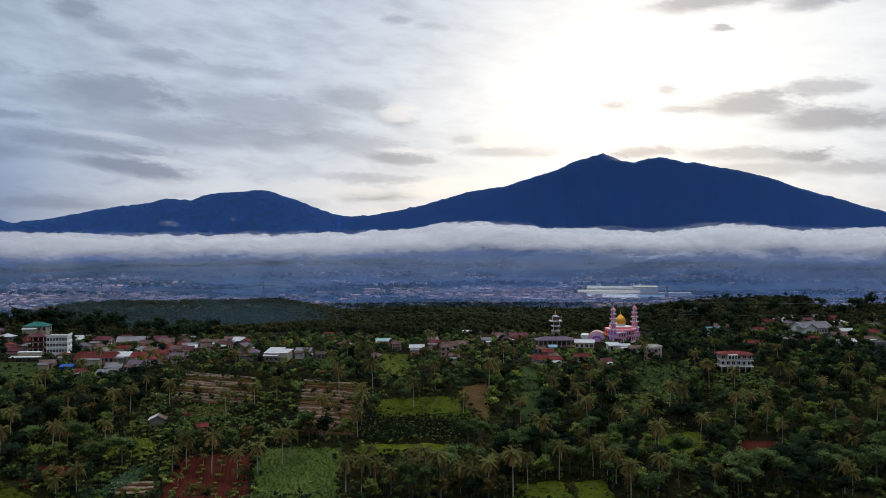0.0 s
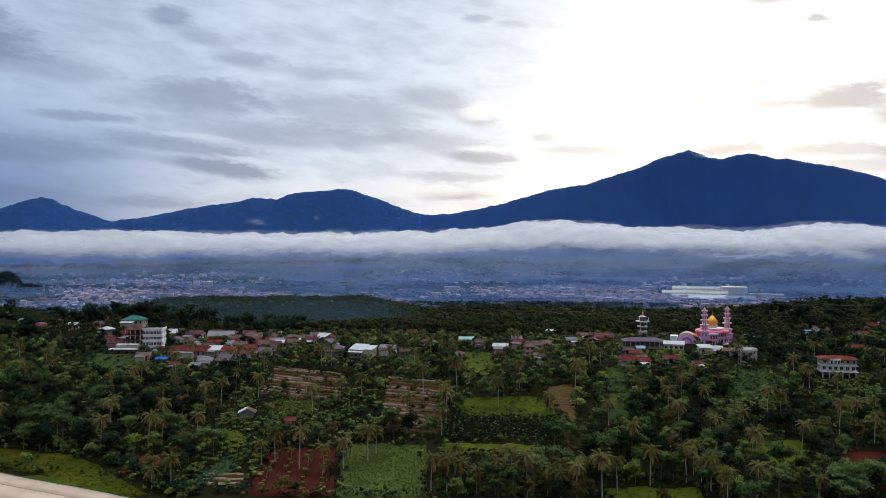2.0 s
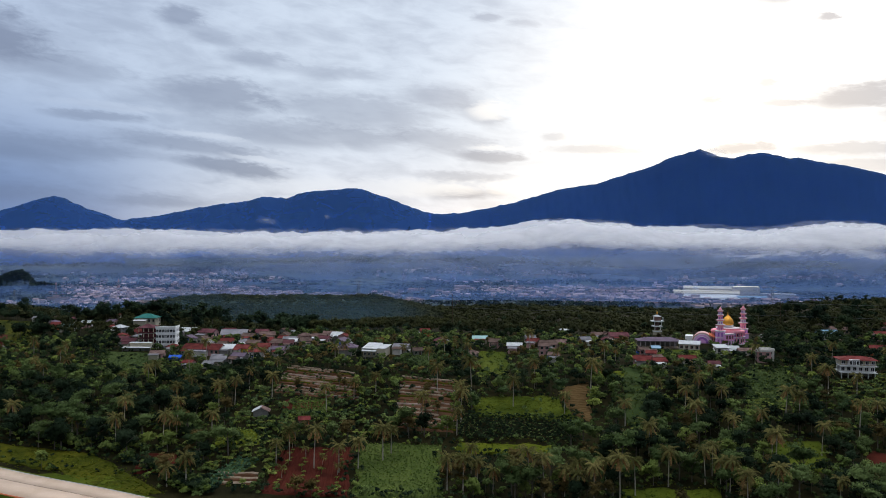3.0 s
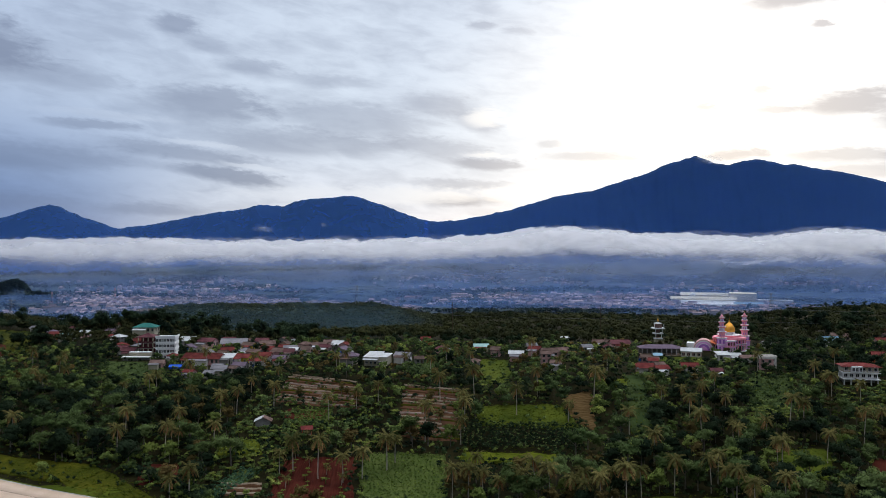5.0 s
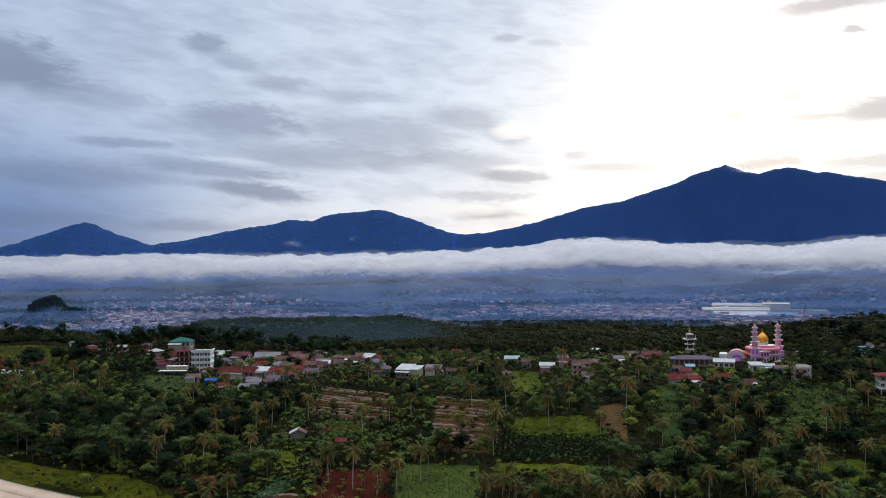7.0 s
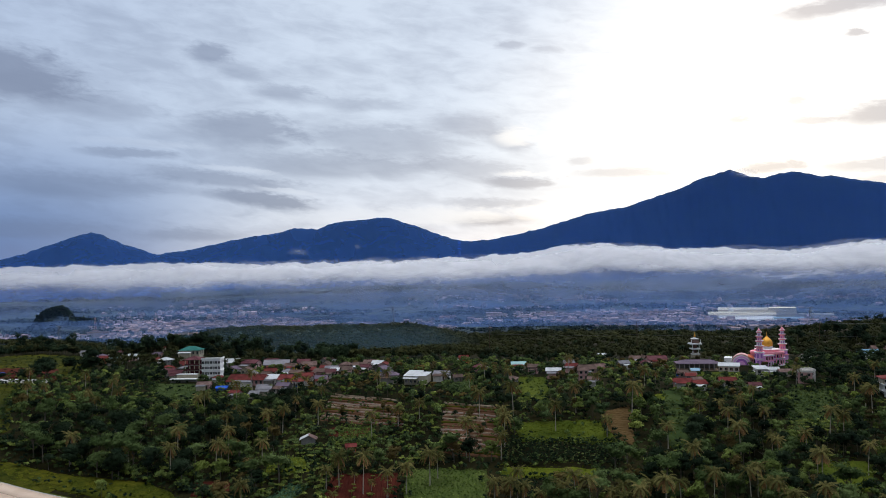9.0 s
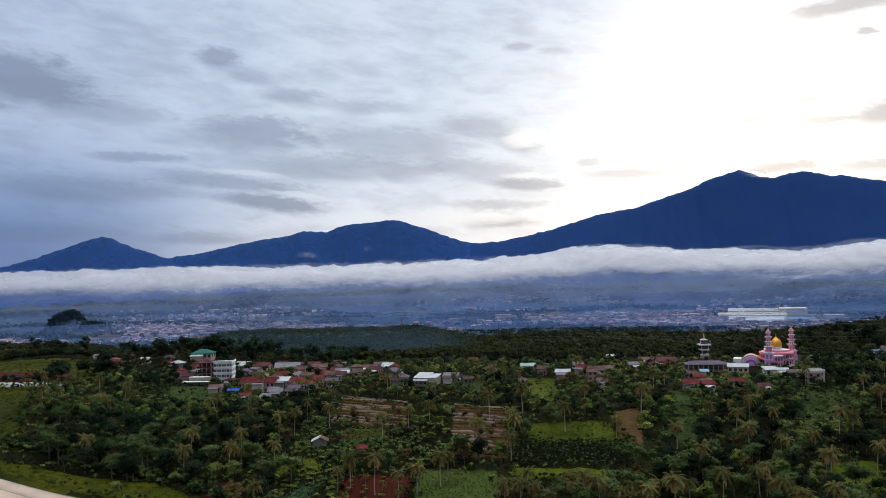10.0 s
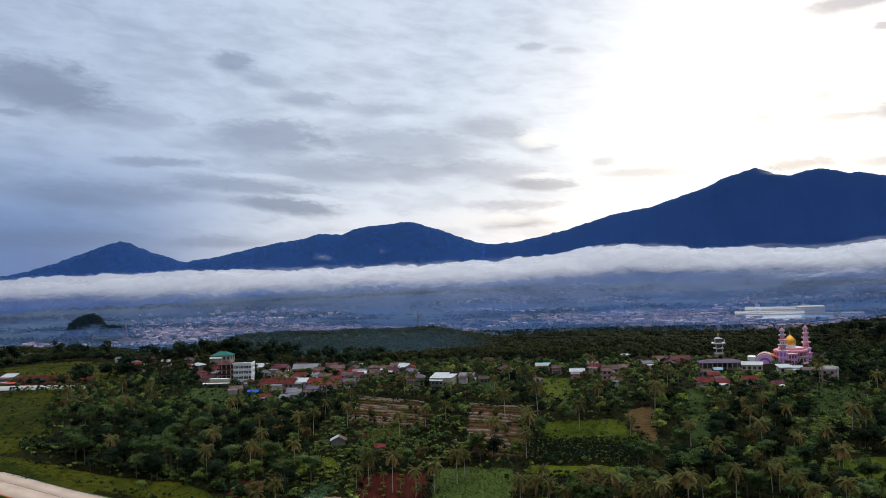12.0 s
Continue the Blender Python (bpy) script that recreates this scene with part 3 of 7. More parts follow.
def mountain(name, label, a0, a1, crest, lift=0.0, material=None, kind="", category="mountain"):
    """A forested massif between two bearings: spurs and gullies run down from the crest line to the plain. With lift:
    its nearer copy that carries haze tint.
    """
    az = np.linspace(a0 - 0.12, a1 + 0.12, int((a1 - a0) / (0.12 if material is None else 0.24)) + 2)
    rel = np.linspace(0, 1, 46) if lift else np.concatenate([np.linspace(0, 1, 46), np.linspace(1.02, 1.25, 6)])
    a, t = np.meshgrid(az, rel)
    fine = np.interp(a, SKY_A, SKY_E)
    wide = np.radians(a)
    top = 85 + crest * np.tan(np.radians(fine)) + fractal(a * 3.0, a * 0.0, 4, 11) * 3.0
    foot = crest - 480
    r = foot + 480 * t
    down = np.where(t <= 1, 1 - t, (t - 1) * 3.0)
    base = height(foot * np.sin(wide), foot * np.cos(wide)) - 6
    shape = np.clip(1 - down, 0, 1) ** 1.25
    spur = fractal(a * 1.6 + t * 0.8, t * 2.0, 4, 23)
    spur = (1 - np.abs(spur) * 1.6) * 0.5
    z = base + (top - base) * shape + spur * 40 * (shape * (1 - shape)) * np.clip((top - base) / 350, 0.2, 1.2) * 2
    z = np.minimum(z, top) + fractal(a * 9, t * 26, 3, 31) * 2.5
    # the haze copy is shrunk towards the eye, so both skylines coincide in view
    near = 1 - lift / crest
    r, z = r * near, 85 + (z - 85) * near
    x, y = r * np.sin(wide), r * np.cos(wide)
    me = raw_mesh(name, np.stack([x, y, z], -1).reshape(-1, 3), grid_faces(*a.shape)[:, ::-1], material or M["mountain"], True)
    return tagged(new(name, me), label, category, kind=kind)


mountain("volcano", "large dark blue-green forested volcano with a notched summit", -7.6, 44, 4100)
mountain("mountain_ridge", "long forested mountain ridge with a flat top", -28.9, -7.6, 4100)
mountain("mountain_cone", "small pointed forested mountain cone", -52, -28.9, 3900)
# aerial haze painted on: blue see-through copies of the slopes
mountain("mountain_haze", "blue haze tint on a see-through copy of the mountain slopes", -52, -28.9, 3900, 40, M["far_haze"], "stuff", "haze")
mountain("mountain_haze", "blue haze tint on a see-through copy of the mountain slopes", -28.9, -7.6, 4100, 40, M["far_haze"], "stuff", "haze")
mountain("mountain_haze", "blue haze tint on a see-through copy of the mountain slopes", -7.6, 44, 4100, 40, M["haze"], "stuff", "haze")


def make_mist():
    """Two tinted sheets along the valley floor, for ground mist and for distance haze."""
    az = np.radians(np.arange(-50, 44, 0.4))
    r = np.geomspace(1100, 3640, 64)
    a, rr = np.meshgrid(az, r)
    x, y = rr * np.sin(a), rr * np.cos(a)
    for lift, material in ((3, "mist"), (27, "high_haze")):
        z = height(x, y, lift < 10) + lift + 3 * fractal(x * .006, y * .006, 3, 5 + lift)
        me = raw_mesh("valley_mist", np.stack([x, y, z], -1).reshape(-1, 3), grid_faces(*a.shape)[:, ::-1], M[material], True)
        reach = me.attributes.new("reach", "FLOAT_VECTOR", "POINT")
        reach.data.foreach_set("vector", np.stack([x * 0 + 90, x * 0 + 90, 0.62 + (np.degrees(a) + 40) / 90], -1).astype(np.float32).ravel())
        tagged(new("valley_mist", me), "thin blue-grey sheet of mist and haze tint over the valley floor", "mist", kind="stuff")


def haze_curtain(name, label, r0, top, foot, material):
    """An upright tinted sheet across the valley in place of hazy air; it thins out upwards."""
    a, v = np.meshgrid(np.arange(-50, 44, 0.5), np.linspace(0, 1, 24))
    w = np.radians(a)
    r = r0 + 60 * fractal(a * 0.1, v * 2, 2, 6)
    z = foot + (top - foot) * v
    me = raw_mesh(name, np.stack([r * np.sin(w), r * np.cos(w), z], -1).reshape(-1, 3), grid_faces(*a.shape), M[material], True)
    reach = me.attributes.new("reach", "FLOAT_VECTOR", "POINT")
    # the tint grows denser eastwards, to brighten that side of the valley
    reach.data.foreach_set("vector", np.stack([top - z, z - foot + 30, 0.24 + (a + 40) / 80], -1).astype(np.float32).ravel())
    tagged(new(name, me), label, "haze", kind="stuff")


make_mist()
# haze of distance put into tinted sheets before the town and slopes
haze_curtain("valley_haze", "upright blue sheet that tints the town like haze", 1560, 110, -60, "valley_haze")
haze_curtain("slope_mist", "pale sheet of mist drifts and haze tint before the far slopes", 2640, 104, -70, "slope_mist")


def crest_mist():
    """A tinted sheet before the plantation hill, its top shaped to the hill's edge in view."""
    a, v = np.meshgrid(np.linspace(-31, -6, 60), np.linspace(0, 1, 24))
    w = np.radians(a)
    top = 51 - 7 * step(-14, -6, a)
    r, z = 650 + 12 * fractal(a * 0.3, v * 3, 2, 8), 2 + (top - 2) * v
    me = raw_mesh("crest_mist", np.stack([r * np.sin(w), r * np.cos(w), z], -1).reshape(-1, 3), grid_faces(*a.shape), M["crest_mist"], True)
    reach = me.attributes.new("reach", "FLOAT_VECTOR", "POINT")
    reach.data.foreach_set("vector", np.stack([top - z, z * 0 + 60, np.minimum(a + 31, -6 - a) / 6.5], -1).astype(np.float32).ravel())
    tagged(new("crest_mist", me), "thin bluish haze sheet before the plantation hill", "mist", kind="stuff")


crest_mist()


def cloud_sheet(name, r0, top, foot, bulge, seed, low, high, soft, scale, a0=-50, a1=43):
    """One bulging sheet of stratus: billowed along the top, thinning out towards its foot."""
    a, v = np.meshgrid(np.arange(a0, a1, 0.22), np.linspace(0, 1, 22))
    puffs = fractal(a * 1.1, a * 0.0, 5, seed)
    swell = 9 * np.sin(a * .19 + seed) + 30 * np.exp(-((a - 2.6) / 3.6) ** 2) + 30 * np.exp(-((a - 20.5) / 3.6) ** 2) + 9 * puffs + 2 * fractal(a * 6.0, a * 0.0, 3, seed + 9)
    hi = top + swell + 6 - 26 * step(6, 26, -a)
    lo = foot - 6 + 4 * np.sin(a * .31 + seed) - 24 * step(-4, 20, -a)
    z = lo + (hi - lo) * v
    r = r0 - 90 + 230 * v - 0.3 * bulge * np.sin(np.pi * np.clip(v * 1.02, 0, 1)) ** 0.8 + 12 * fractal(a * 1.2, v * 4, 4, seed + 3) * np.sin(np.pi * v)
    w = np.radians(a)
    m = vapour(name, (0.95, 0.91, 0.925), low, high, scale, 1.7, through_light=0.35, soft=soft)
    me = raw_mesh(name, np.stack([r * np.sin(w), r * np.cos(w), z], -1).reshape(-1, 3), grid_faces(*a.shape), m, True)
    reach = me.attributes.new("reach", "FLOAT_VECTOR", "POINT")
    reach.data.foreach_set("vector", np.stack([hi - z, z - lo, np.minimum(np.minimum(a - a0, a1 - a) / 3.0, 0.60 + (a + 40) / 85)], -1).astype(np.float32).ravel())
    return new(name, me)


def cloud_bank():
    """A long low bank of stratus before the mountains."""
    core = cloud_sheet("cloud_bank", 3120, 158, 66, 110, 51, 0.97, 1.0, (7, 52), 0.0042)
    tagged(core, "long low bank of white stratus cloud before the mountains", "cloud", kind="stuff")
    cloud_sheet("cloud_veil", 3060, 146, 52, 110, 57, 0.25, 0.6, (14, 70), 0.004).parent = core
    cloud_sheet("cloud_veil", 3240, 170, 90, 60, 63, 0.0, 0.22, (12, 40), 0.0065).parent = core
    # a faint white sheet that paints haze over the dark slope under the bank
    cloud_sheet("cloud_veil", 2960, 92, -12, 40, 77, 0.03, 0.16, (40, 50), 0.004).parent = core
    wisp = cloud_sheet("cloud_wisp", 3000, 95, 42, 40, 71, 0.0, 0.7, (20, 30), 0.006, 10, 32)
    wisp.parent = core


cloud_bank()

# ---- fields and roads ----
CLEAR = []      # plan outlines where no wild trees grow


def inside(q, x, y):
    """Whether points lie in the convex or simple outline q."""
    x, y = np.asarray(x, float), np.asarray(y, float)
    hit = np.zeros(x.shape, bool)
    for (x0, y0), (x1, y1) in zip(q, q[1:] + q[:1]):
        cut = (y0 > y) != (y1 > y)
        hit ^= cut & (x < (x1 - x0) * (y - y0) / ((y1 - y0) or 1e-9) + x0)
    return hit


def patch_point(q, u, v):
    (ax, ay), (bx, by), (cx, cy), (dx, dy) = q
    x = (ax * (1 - u) + bx * u) * (1 - v) + (dx * (1 - u) + cx * u) * v
    y = (ay * (1 - u) + by * u) * (1 - v) + (dy * (1 - u) + cy * u) * v
    return x, y


def field(name, q, material, label, lift=0.22, ragged=2.0, clear=True, wave=0.12):
    """A plot of land draped over the slope, with an uneven edge."""
    if clear:
        CLEAR.append(q)
    w = max(math.dist(q[0], q[1]), math.dist(q[3], q[2]))
    d = max(math.dist(q[0], q[3]), math.dist(q[1], q[2]))
    cell = 0.8 if w * d < 1500 else 1.9
    nu, nv = max(4, int(w / cell)), max(4, int(d / cell))
    u, v = np.meshgrid(np.linspace(0, 1, nu + 1), np.linspace(0, 1, nv + 1))
    x, y = patch_point(q, u, v)
    edge = np.minimum(np.minimum(u, 1 - u) * w, np.minimum(v, 1 - v) * d)
    x = x + fractal(x * .3, y * .3, 3, 7) * ragged * np.exp(-edge / 2.5)
    y = y + fractal(x * .3 + 9, y * .3, 3, 8) * ragged * np.exp(-edge / 2.5)
    z = height(x, y) + lift * np.clip(edge / 0.8, -0.3, 1) + 0.12 + fractal(x * .9, y * .9, 3, 9) * wave
    z = np.where(edge < 0.01, height(x, y) - 0.4, z)
    me = raw_mesh(name, np.stack([x, y, z], -1).reshape(-1, 3), grid_faces(nv + 1, nu + 1)[:, ::-1], material, True)
    return tagged(new(name, me), label, "field", kind="structure")


def bed(q, v0, v1, rise, parent, material, name="planting_bed", u0=0.0, u1=1.0):
    """One raised strip across a plot: a rounded ridge that follows the slope."""
    n = 14
    u = np.linspace(u0, u1, n)
    rows = []
    for k, h in ((0.0, -0.25), (0.2, 0.75), (0.5, 1.0), (0.8, 0.75), (1.0, -0.25)):
        x, y = patch_point(q, u, v0 + (v1 - v0) * k + 0.0 * u)
        y = y + 0.35 * np.sin(u * 9 + v0 * 40)
        rows.append(np.stack([x, y, height(x, y) + 0.36 + rise * h + 0.08 * np.sin(u * 31 + v0 * 70)], -1))
    ob = new(name, raw_mesh(name, np.concatenate(rows), grid_faces(5, n)[:, ::-1], material, True))
    ob.parent = parent
    return ob


RED_EAST = [(117, 304), (133, 305), (122, 282), (106, 282)]
GRASS_Q = [(-30, 341), (6, 346), (15, 320), (-29, 320)]
field("meadow", GRASS_Q, M["grass"], "bright green grass meadow on the slope")
BROWN_Q = [(8, 354), (21, 362), (19, 320), (11, 325)]
brown = field("ploughed_field", BROWN_Q, M["brown_soil"], "brown ploughed plot with narrow furrows")
for i in range(22):
    bed(BROWN_Q, i / 22, (i + 0.62) / 22, 0.22, brown, M["brown_soil"], "furrow_ridge", 0.04, 0.96)
CASSAVA_Q = [(-33, 320), (14, 321), (14, 299), (-33, 298)]
CLEAR.append(CASSAVA_Q)
field("grass_strip", [(-32, 297), (3, 297), (4, 287), (-32, 287)], M["lime"], "yellow-green grass strip between palms and shrubs")
VEG_Q = [(-71, 297), (-38, 295), (-32, 252), (-63, 253)]
veg = field("vegetable_field", VEG_Q, M["veg_ground"], "green field of leafy vegetables in rows")
RED_Q = [(-98, 292), (-72, 293), (-64, 252), (-93, 251)]
red = field("red_soil_field", RED_Q, M["red_soil"], "freshly tilled red soil plot with young trees")
for i in range(16):
    bed([RED_Q[3], RED_Q[0], RED_Q[1], RED_Q[2]], i / 16, (i + 0.6) / 16, 0.25, red, M["red_soil"], "soil_ridge", 0.03, 0.97)
field("red_soil_patch", [(-113, 339), (-94, 337), (-92, 326), (-111, 328)], M["red_soil"], "bare red soil beside the field hut", clear=False)
field("red_soil_patch", [(-151, 280), (-135, 282), (-126, 265), (-144, 263)], M["red_soil"], "small patch of bare red soil")
field("lime_crop", [(-130, 304), (-114, 307), (-107, 292), (-126, 290)], M["lime"], "yellow-green crop of low leafy plants")
field("grass_clearing", [(24, 267), (56, 271), (57, 252), (22, 250)], M["grass"], "grassy clearing below the palms")
field("red_soil_patch", RED_EAST, M["red_soil"], "clearing of bare red soil among the trees")
field("grass_slope", [(84, 307), (103, 311), (97, 284), (76, 283)], M["grass"], "grassy gap between the trees")
field("square_plot", [(-70, 410), (-56, 410), (-51, 382), (-66, 382)], M["fallow"], "dull green fallow plot beside the houses")
field("mosque_lawn", [(61, 433), (86, 434), (83, 416), (58, 413)], M["grass"], "lawn in front of the mosque")
field("low_field", [(-248, 424), (-205, 414), (-183, 372), (-214, 369)], M["fallow"], "dull green field below the white building", clear=True)
field("yellow_lawn", [(-33, 418), (-18, 417), (-15, 372), (-30, 371)], M["grass"], "yellow-green garden plot on the slope")
field("grass_band", [(37, 384), (48, 385), (40, 316), (32, 316)], M["fallow"], "grassy strip beside the ploughed plot")
field("lime_terrace", [(22, 377), (38, 378), (37, 367), (22, 366)], M["lime"], "bright grass bank above the ploughed plot")
field("bean_plot", [(-110, 340), (-93, 339), (-88, 321), (-104, 321)], M["veg_ground"], "small leafy green vegetable plot")
field("garden_slope", [(99, 395), (119, 396), (104, 346), (84, 344)], M["fallow"], "grassy garden slope below the mosque")
CABBAGE_Q = [(-117, 254), (-110, 252), (-103, 279), (-111, 280)]
field("cabbage_strip", CABBAGE_Q, M["veg_ground"], "strip of blue-green leafy vegetables")
SMALL_BEDS_Q = [(-114, 266), (-99, 268), (-96, 258), (-110, 256)]
small = field("garden_beds", SMALL_BEDS_Q, M["terrace_soil"], "small terraced garden beds of bare soil")
for i in range(5):
    bed(SMALL_BEDS_Q, (i + 0.1) / 5, (i + 0.6) / 5, 0.45, small, (M["straw"], M["terrace_soil"])[i % 2], "planting_bed", 0.03, 0.97)
TERR_A = [(-128, 388), (-88, 371), (-78, 337), (-122, 347)]
TERR_B = [(-66, 366), (-38, 360), (-33, 303), (-60, 310)]
for q, rows, name in ((TERR_A, 12, "terrace_west"), (TERR_B, 14, "terrace_east")):
    base = field("terraced_field", q, M["terrace_soil"], "terraced vegetable plot of brown soil with pale covered beds")
    for i in range(rows):
        cover = (M["film"], M["rough_grass"], M["straw"], M["terrace_soil"], M["straw"])[(i * 7 + rows) % 5]
        cut = 0.25 + 0.5 * random.random()
        bed(q, (i + 0.15) / rows, (i + 0.36) / rows, 0.55, base, cover, "planting_bed", 0.02, cut)
        bed(q, (i + 0.2) / rows, (i + 0.38) / rows, 0.5, base, (M["straw"], M["rough_grass"], M["terrace_soil"], M["film"])[(i * 5) % 4], "planting_bed", cut + 0.03, 0.98)
HILL_Q = [(-480, 545), (-372, 548), (-296, 430), (-378, 436)]
field("hill_meadow", HILL_Q, M["hill_grass"], "rough yellow-green meadow on the hill", wave=0.8, ragged=7.0)
field("red_bank", [(-404, 468), (-340, 472), (-312, 432), (-378, 434)], M["red_soil"], "bare red earth bank above the gravel road", lift=0.8, clear=False, wave=0.3)
field("gravel_road", [(-440, 434), (-309, 428), (-305, 419), (-430, 422)], M["gravel"], "pale gravel road along the hill", lift=0.9, ragged=0.6)
field("road_meadow", [(-420, 418), (-322, 417), (-247, 300), (-300, 285)], M["hill_grass"], "rough green meadow between two roads", wave=0.8, ragged=6.0)
field("verge", [(-300, 296), (-165, 279), (-146, 260), (-190, 268)], M["verge_grass"], "green grass verge beside the concrete road", wave=0.2)
field("verge", [(-205, 284), (-160, 275), (-124, 247), (-136, 242)], M["verge_grass"], "yellow-green grass bank above the concrete road", wave=0.25)
field("road_bank", [(-330, 304), (-204, 283), (-200, 264), (-330, 292)], M["hill_grass"], "grassy bank beside the concrete road", wave=0.2)
field("lower_verge", [(-262, 262), (-150, 262), (-110, 225), (-250, 225)], M["grass"], "grass below the concrete road")


def concrete_road():
    """A pale concrete road on a low embankment: a slab with kerbs, a dark joint line down the middle and cross joints."""
    way = [Vector((-420, 318)), Vector((-330, 294)), Vector((-246, 271.5)), Vector((-204, 262.5)), Vector((-150, 246)), Vector((-80, 218))]
    pts = []
    for p, q in zip(way, way[1:]):
        pts += [p.lerp(q, k / 12) for k in range(12)]
    pts.append(way[-1])
    for _ in range(6):
        pts = [pts[0]] + [(a + b * 2 + c) / 4 for a, b, c in zip(pts, pts[1:], pts[2:])] + [pts[-1]]
    CLEAR.append([(p.x - 2, p.y + 9) for p in pts] + [(p.x - 2, p.y - 22) for p in reversed(pts)])
    road = thing("road", pose(0, 0, 0), "pale concrete road with a dark centre joint", "road", kind="structure")

    def strip(name, o0, o1, up, deep, material, label=""):
        rows = []
        for o, z in ((o0, up - deep), (o0, up), (o1, up), (o1, up - deep)):
            line = []
            for k, p in enumerate(pts):
                t = (pts[min(k + 1, len(pts) - 1)] - pts[max(k - 1, 0)]).normalized()
                x, y = p.x - t.y * o, p.y + t.x * o
                line.append((x, y, hz(p.x, p.y) + 0.9 + z))
            rows.append(line)
        me = raw_mesh(name, np.array(rows).reshape(-1, 3), grid_faces(4, len(pts))[:, ::-1], material)
        ob = new(name, me)
        ob.parent = road
        tagged(ob, label)

    strip("embankment", -16.5, 6.0, -0.14, 2.5, M["grass"])
    strip("carriageway", -14.0, -3.6, 0.0, 0.4, M["concrete"])
    strip("carriageway", -3.4, 4.1, 0.0, 0.4, M["concrete"])
    strip("centre_joint", -3.6, -3.4, -0.02, 0.3, M["wood"], "dark joint")
    strip("kerb", -14.5, -14.0, 0.14, 0.5, M["orange_wall"], "red-painted kerb")
    strip("kerb", 4.1, 4.5, 0.10, 0.5, M["gravel"])


concrete_road()

# ---- plants ----


def spray(rng, centres, radii, n, size, up=0.45, hollow=0.55):
    """Leaf sprays: small bent quads over the shells of several lobes. Returns verts (4n, 3)."""
    centres, radii = np.asarray(centres, float), np.asarray(radii, float)
    share = radii[:, 0] * radii[:, 2]
    pick = rng.choice(len(centres), n, p=share / share.sum())
    d = rng.normal(size=(n, 3))
    d /= np.linalg.norm(d, axis=1)[:, None]
    d[:, 2] = np.where(d[:, 2] < -0.35, -d[:, 2], d[:, 2])
    rad = hollow + (1 - hollow) * rng.rand(n) ** 0.5
    rad *= 1 + 0.16 * rng.normal(size=n)
    p = centres[pick] + d * radii[pick] * rad[:, None]
    nrm = d * 0.8 + np.array([0, 0, up]) + rng.normal(size=(n, 3)) * 0.25
    nrm /= np.linalg.norm(nrm, axis=1)[:, None]
    t = np.cross(nrm, rng.normal(size=(n, 3)))
    t /= np.linalg.norm(t, axis=1)[:, None] + 1e-9
    b = np.cross(nrm, t)
    s = size * (0.55 + 0.9 * rng.rand(n))[:, None]
    e = 0.35 + 0.4 * rng.rand(n)[:, None]
    droop = nrm * s * 0.22
    quad = np.stack([p - t * s * 0.5 - droop, p - b * s * 0.5 * e + droop * 0.4, p + t * s * 0.5 - droop, p + b * s * 0.5 * e + droop * 0.4], 1)
    return quad.reshape(-1, 3)


OCT_V = np.array([(1, 0, 0), (0, 1, 0), (-1, 0, 0), (0, -1, 0), (0, 0, 1), (0, 0, -1)], float)
OCT_F = np.array([(0, 1, 4), (1, 2, 4), (2, 3, 4), (3, 0, 4), (2, 1, 5), (3, 2, 5)])


def lobe_cores(rng, centres, radii, k=0.70):
    """The dense leafy inside of each lobe, as rough small solids. Returns verts and triangles."""
    centres, radii = np.asarray(centres, float), np.asarray(radii, float)
    rough = 1 + 0.16 * rng.normal(size=(len(centres), 6, 1))
    v = centres[:, None] + OCT_V[None] * radii[:, None] * k * rough
    f = OCT_F[None] + 6 * np.arange(len(centres))[:, None, None]
    return v.reshape(-1, 3), f.reshape(-1, 3)


def quad_faces(n):
    return np.arange(n * 4).reshape(n, 4)


def crown_lobes(rng, h, w, n, flat=0.7):
    """Lobes of a crown of height h and width w, base at 0."""
    c, r = [], []
    for i in range(n):
        a, q = rng.rand() * 6.283, w * 0.30 * math.sqrt(rng.rand())
        k = 0.25 + 0.6 * rng.rand()
        rr = w * (0.20 + 0.12 * rng.rand())
        c.append((math.cos(a) * q * 1.1, math.sin(a) * q * 1.1, h * k))
        r.append((rr, rr, rr * flat))
    return c, r


def trunk_mesh(rng, h, r, limbs, spread, material, name, bend=0.0, sides=6):
    bm = bmesh.new()
    n = 5
    last = None
    for k in range(n):
        a, b = k / n, (k + 1) / n
        p = (bend * a * a, 0, h * a - (0.6 if k == 0 else 0))
        q = (bend * b * b, 0, h * b)
        beam(p, q, r * (1.25 - 0.6 * a if k else 1.5), sides, bm, r * (1.25 - 0.6 * b))
        last = q
    for i in range(limbs):
        a = 6.283 * i / max(limbs, 1) + rng.rand()
        z = h * (0.55 + 0.4 * rng.rand())
        s = Vector((bend * (z / h) ** 2, 0, z))
        m = s + Vector((math.cos(a) * spread * 0.55, math.sin(a) * spread * 0.55, spread * 0.55))
        beam(s, m, r * 0.5, 5, bm, r * 0.3)
        beam(m, m + Vector((math.cos(a + .4) * spread * 0.5, math.sin(a + .4) * spread * 0.5, spread * 0.3)), r * 0.3, 4, bm, r * 0.12)
    me = bpy.data.meshes.new(name)
    bm.to_mesh(me)
    bm.free()
    me.materials.append(material)
    return me


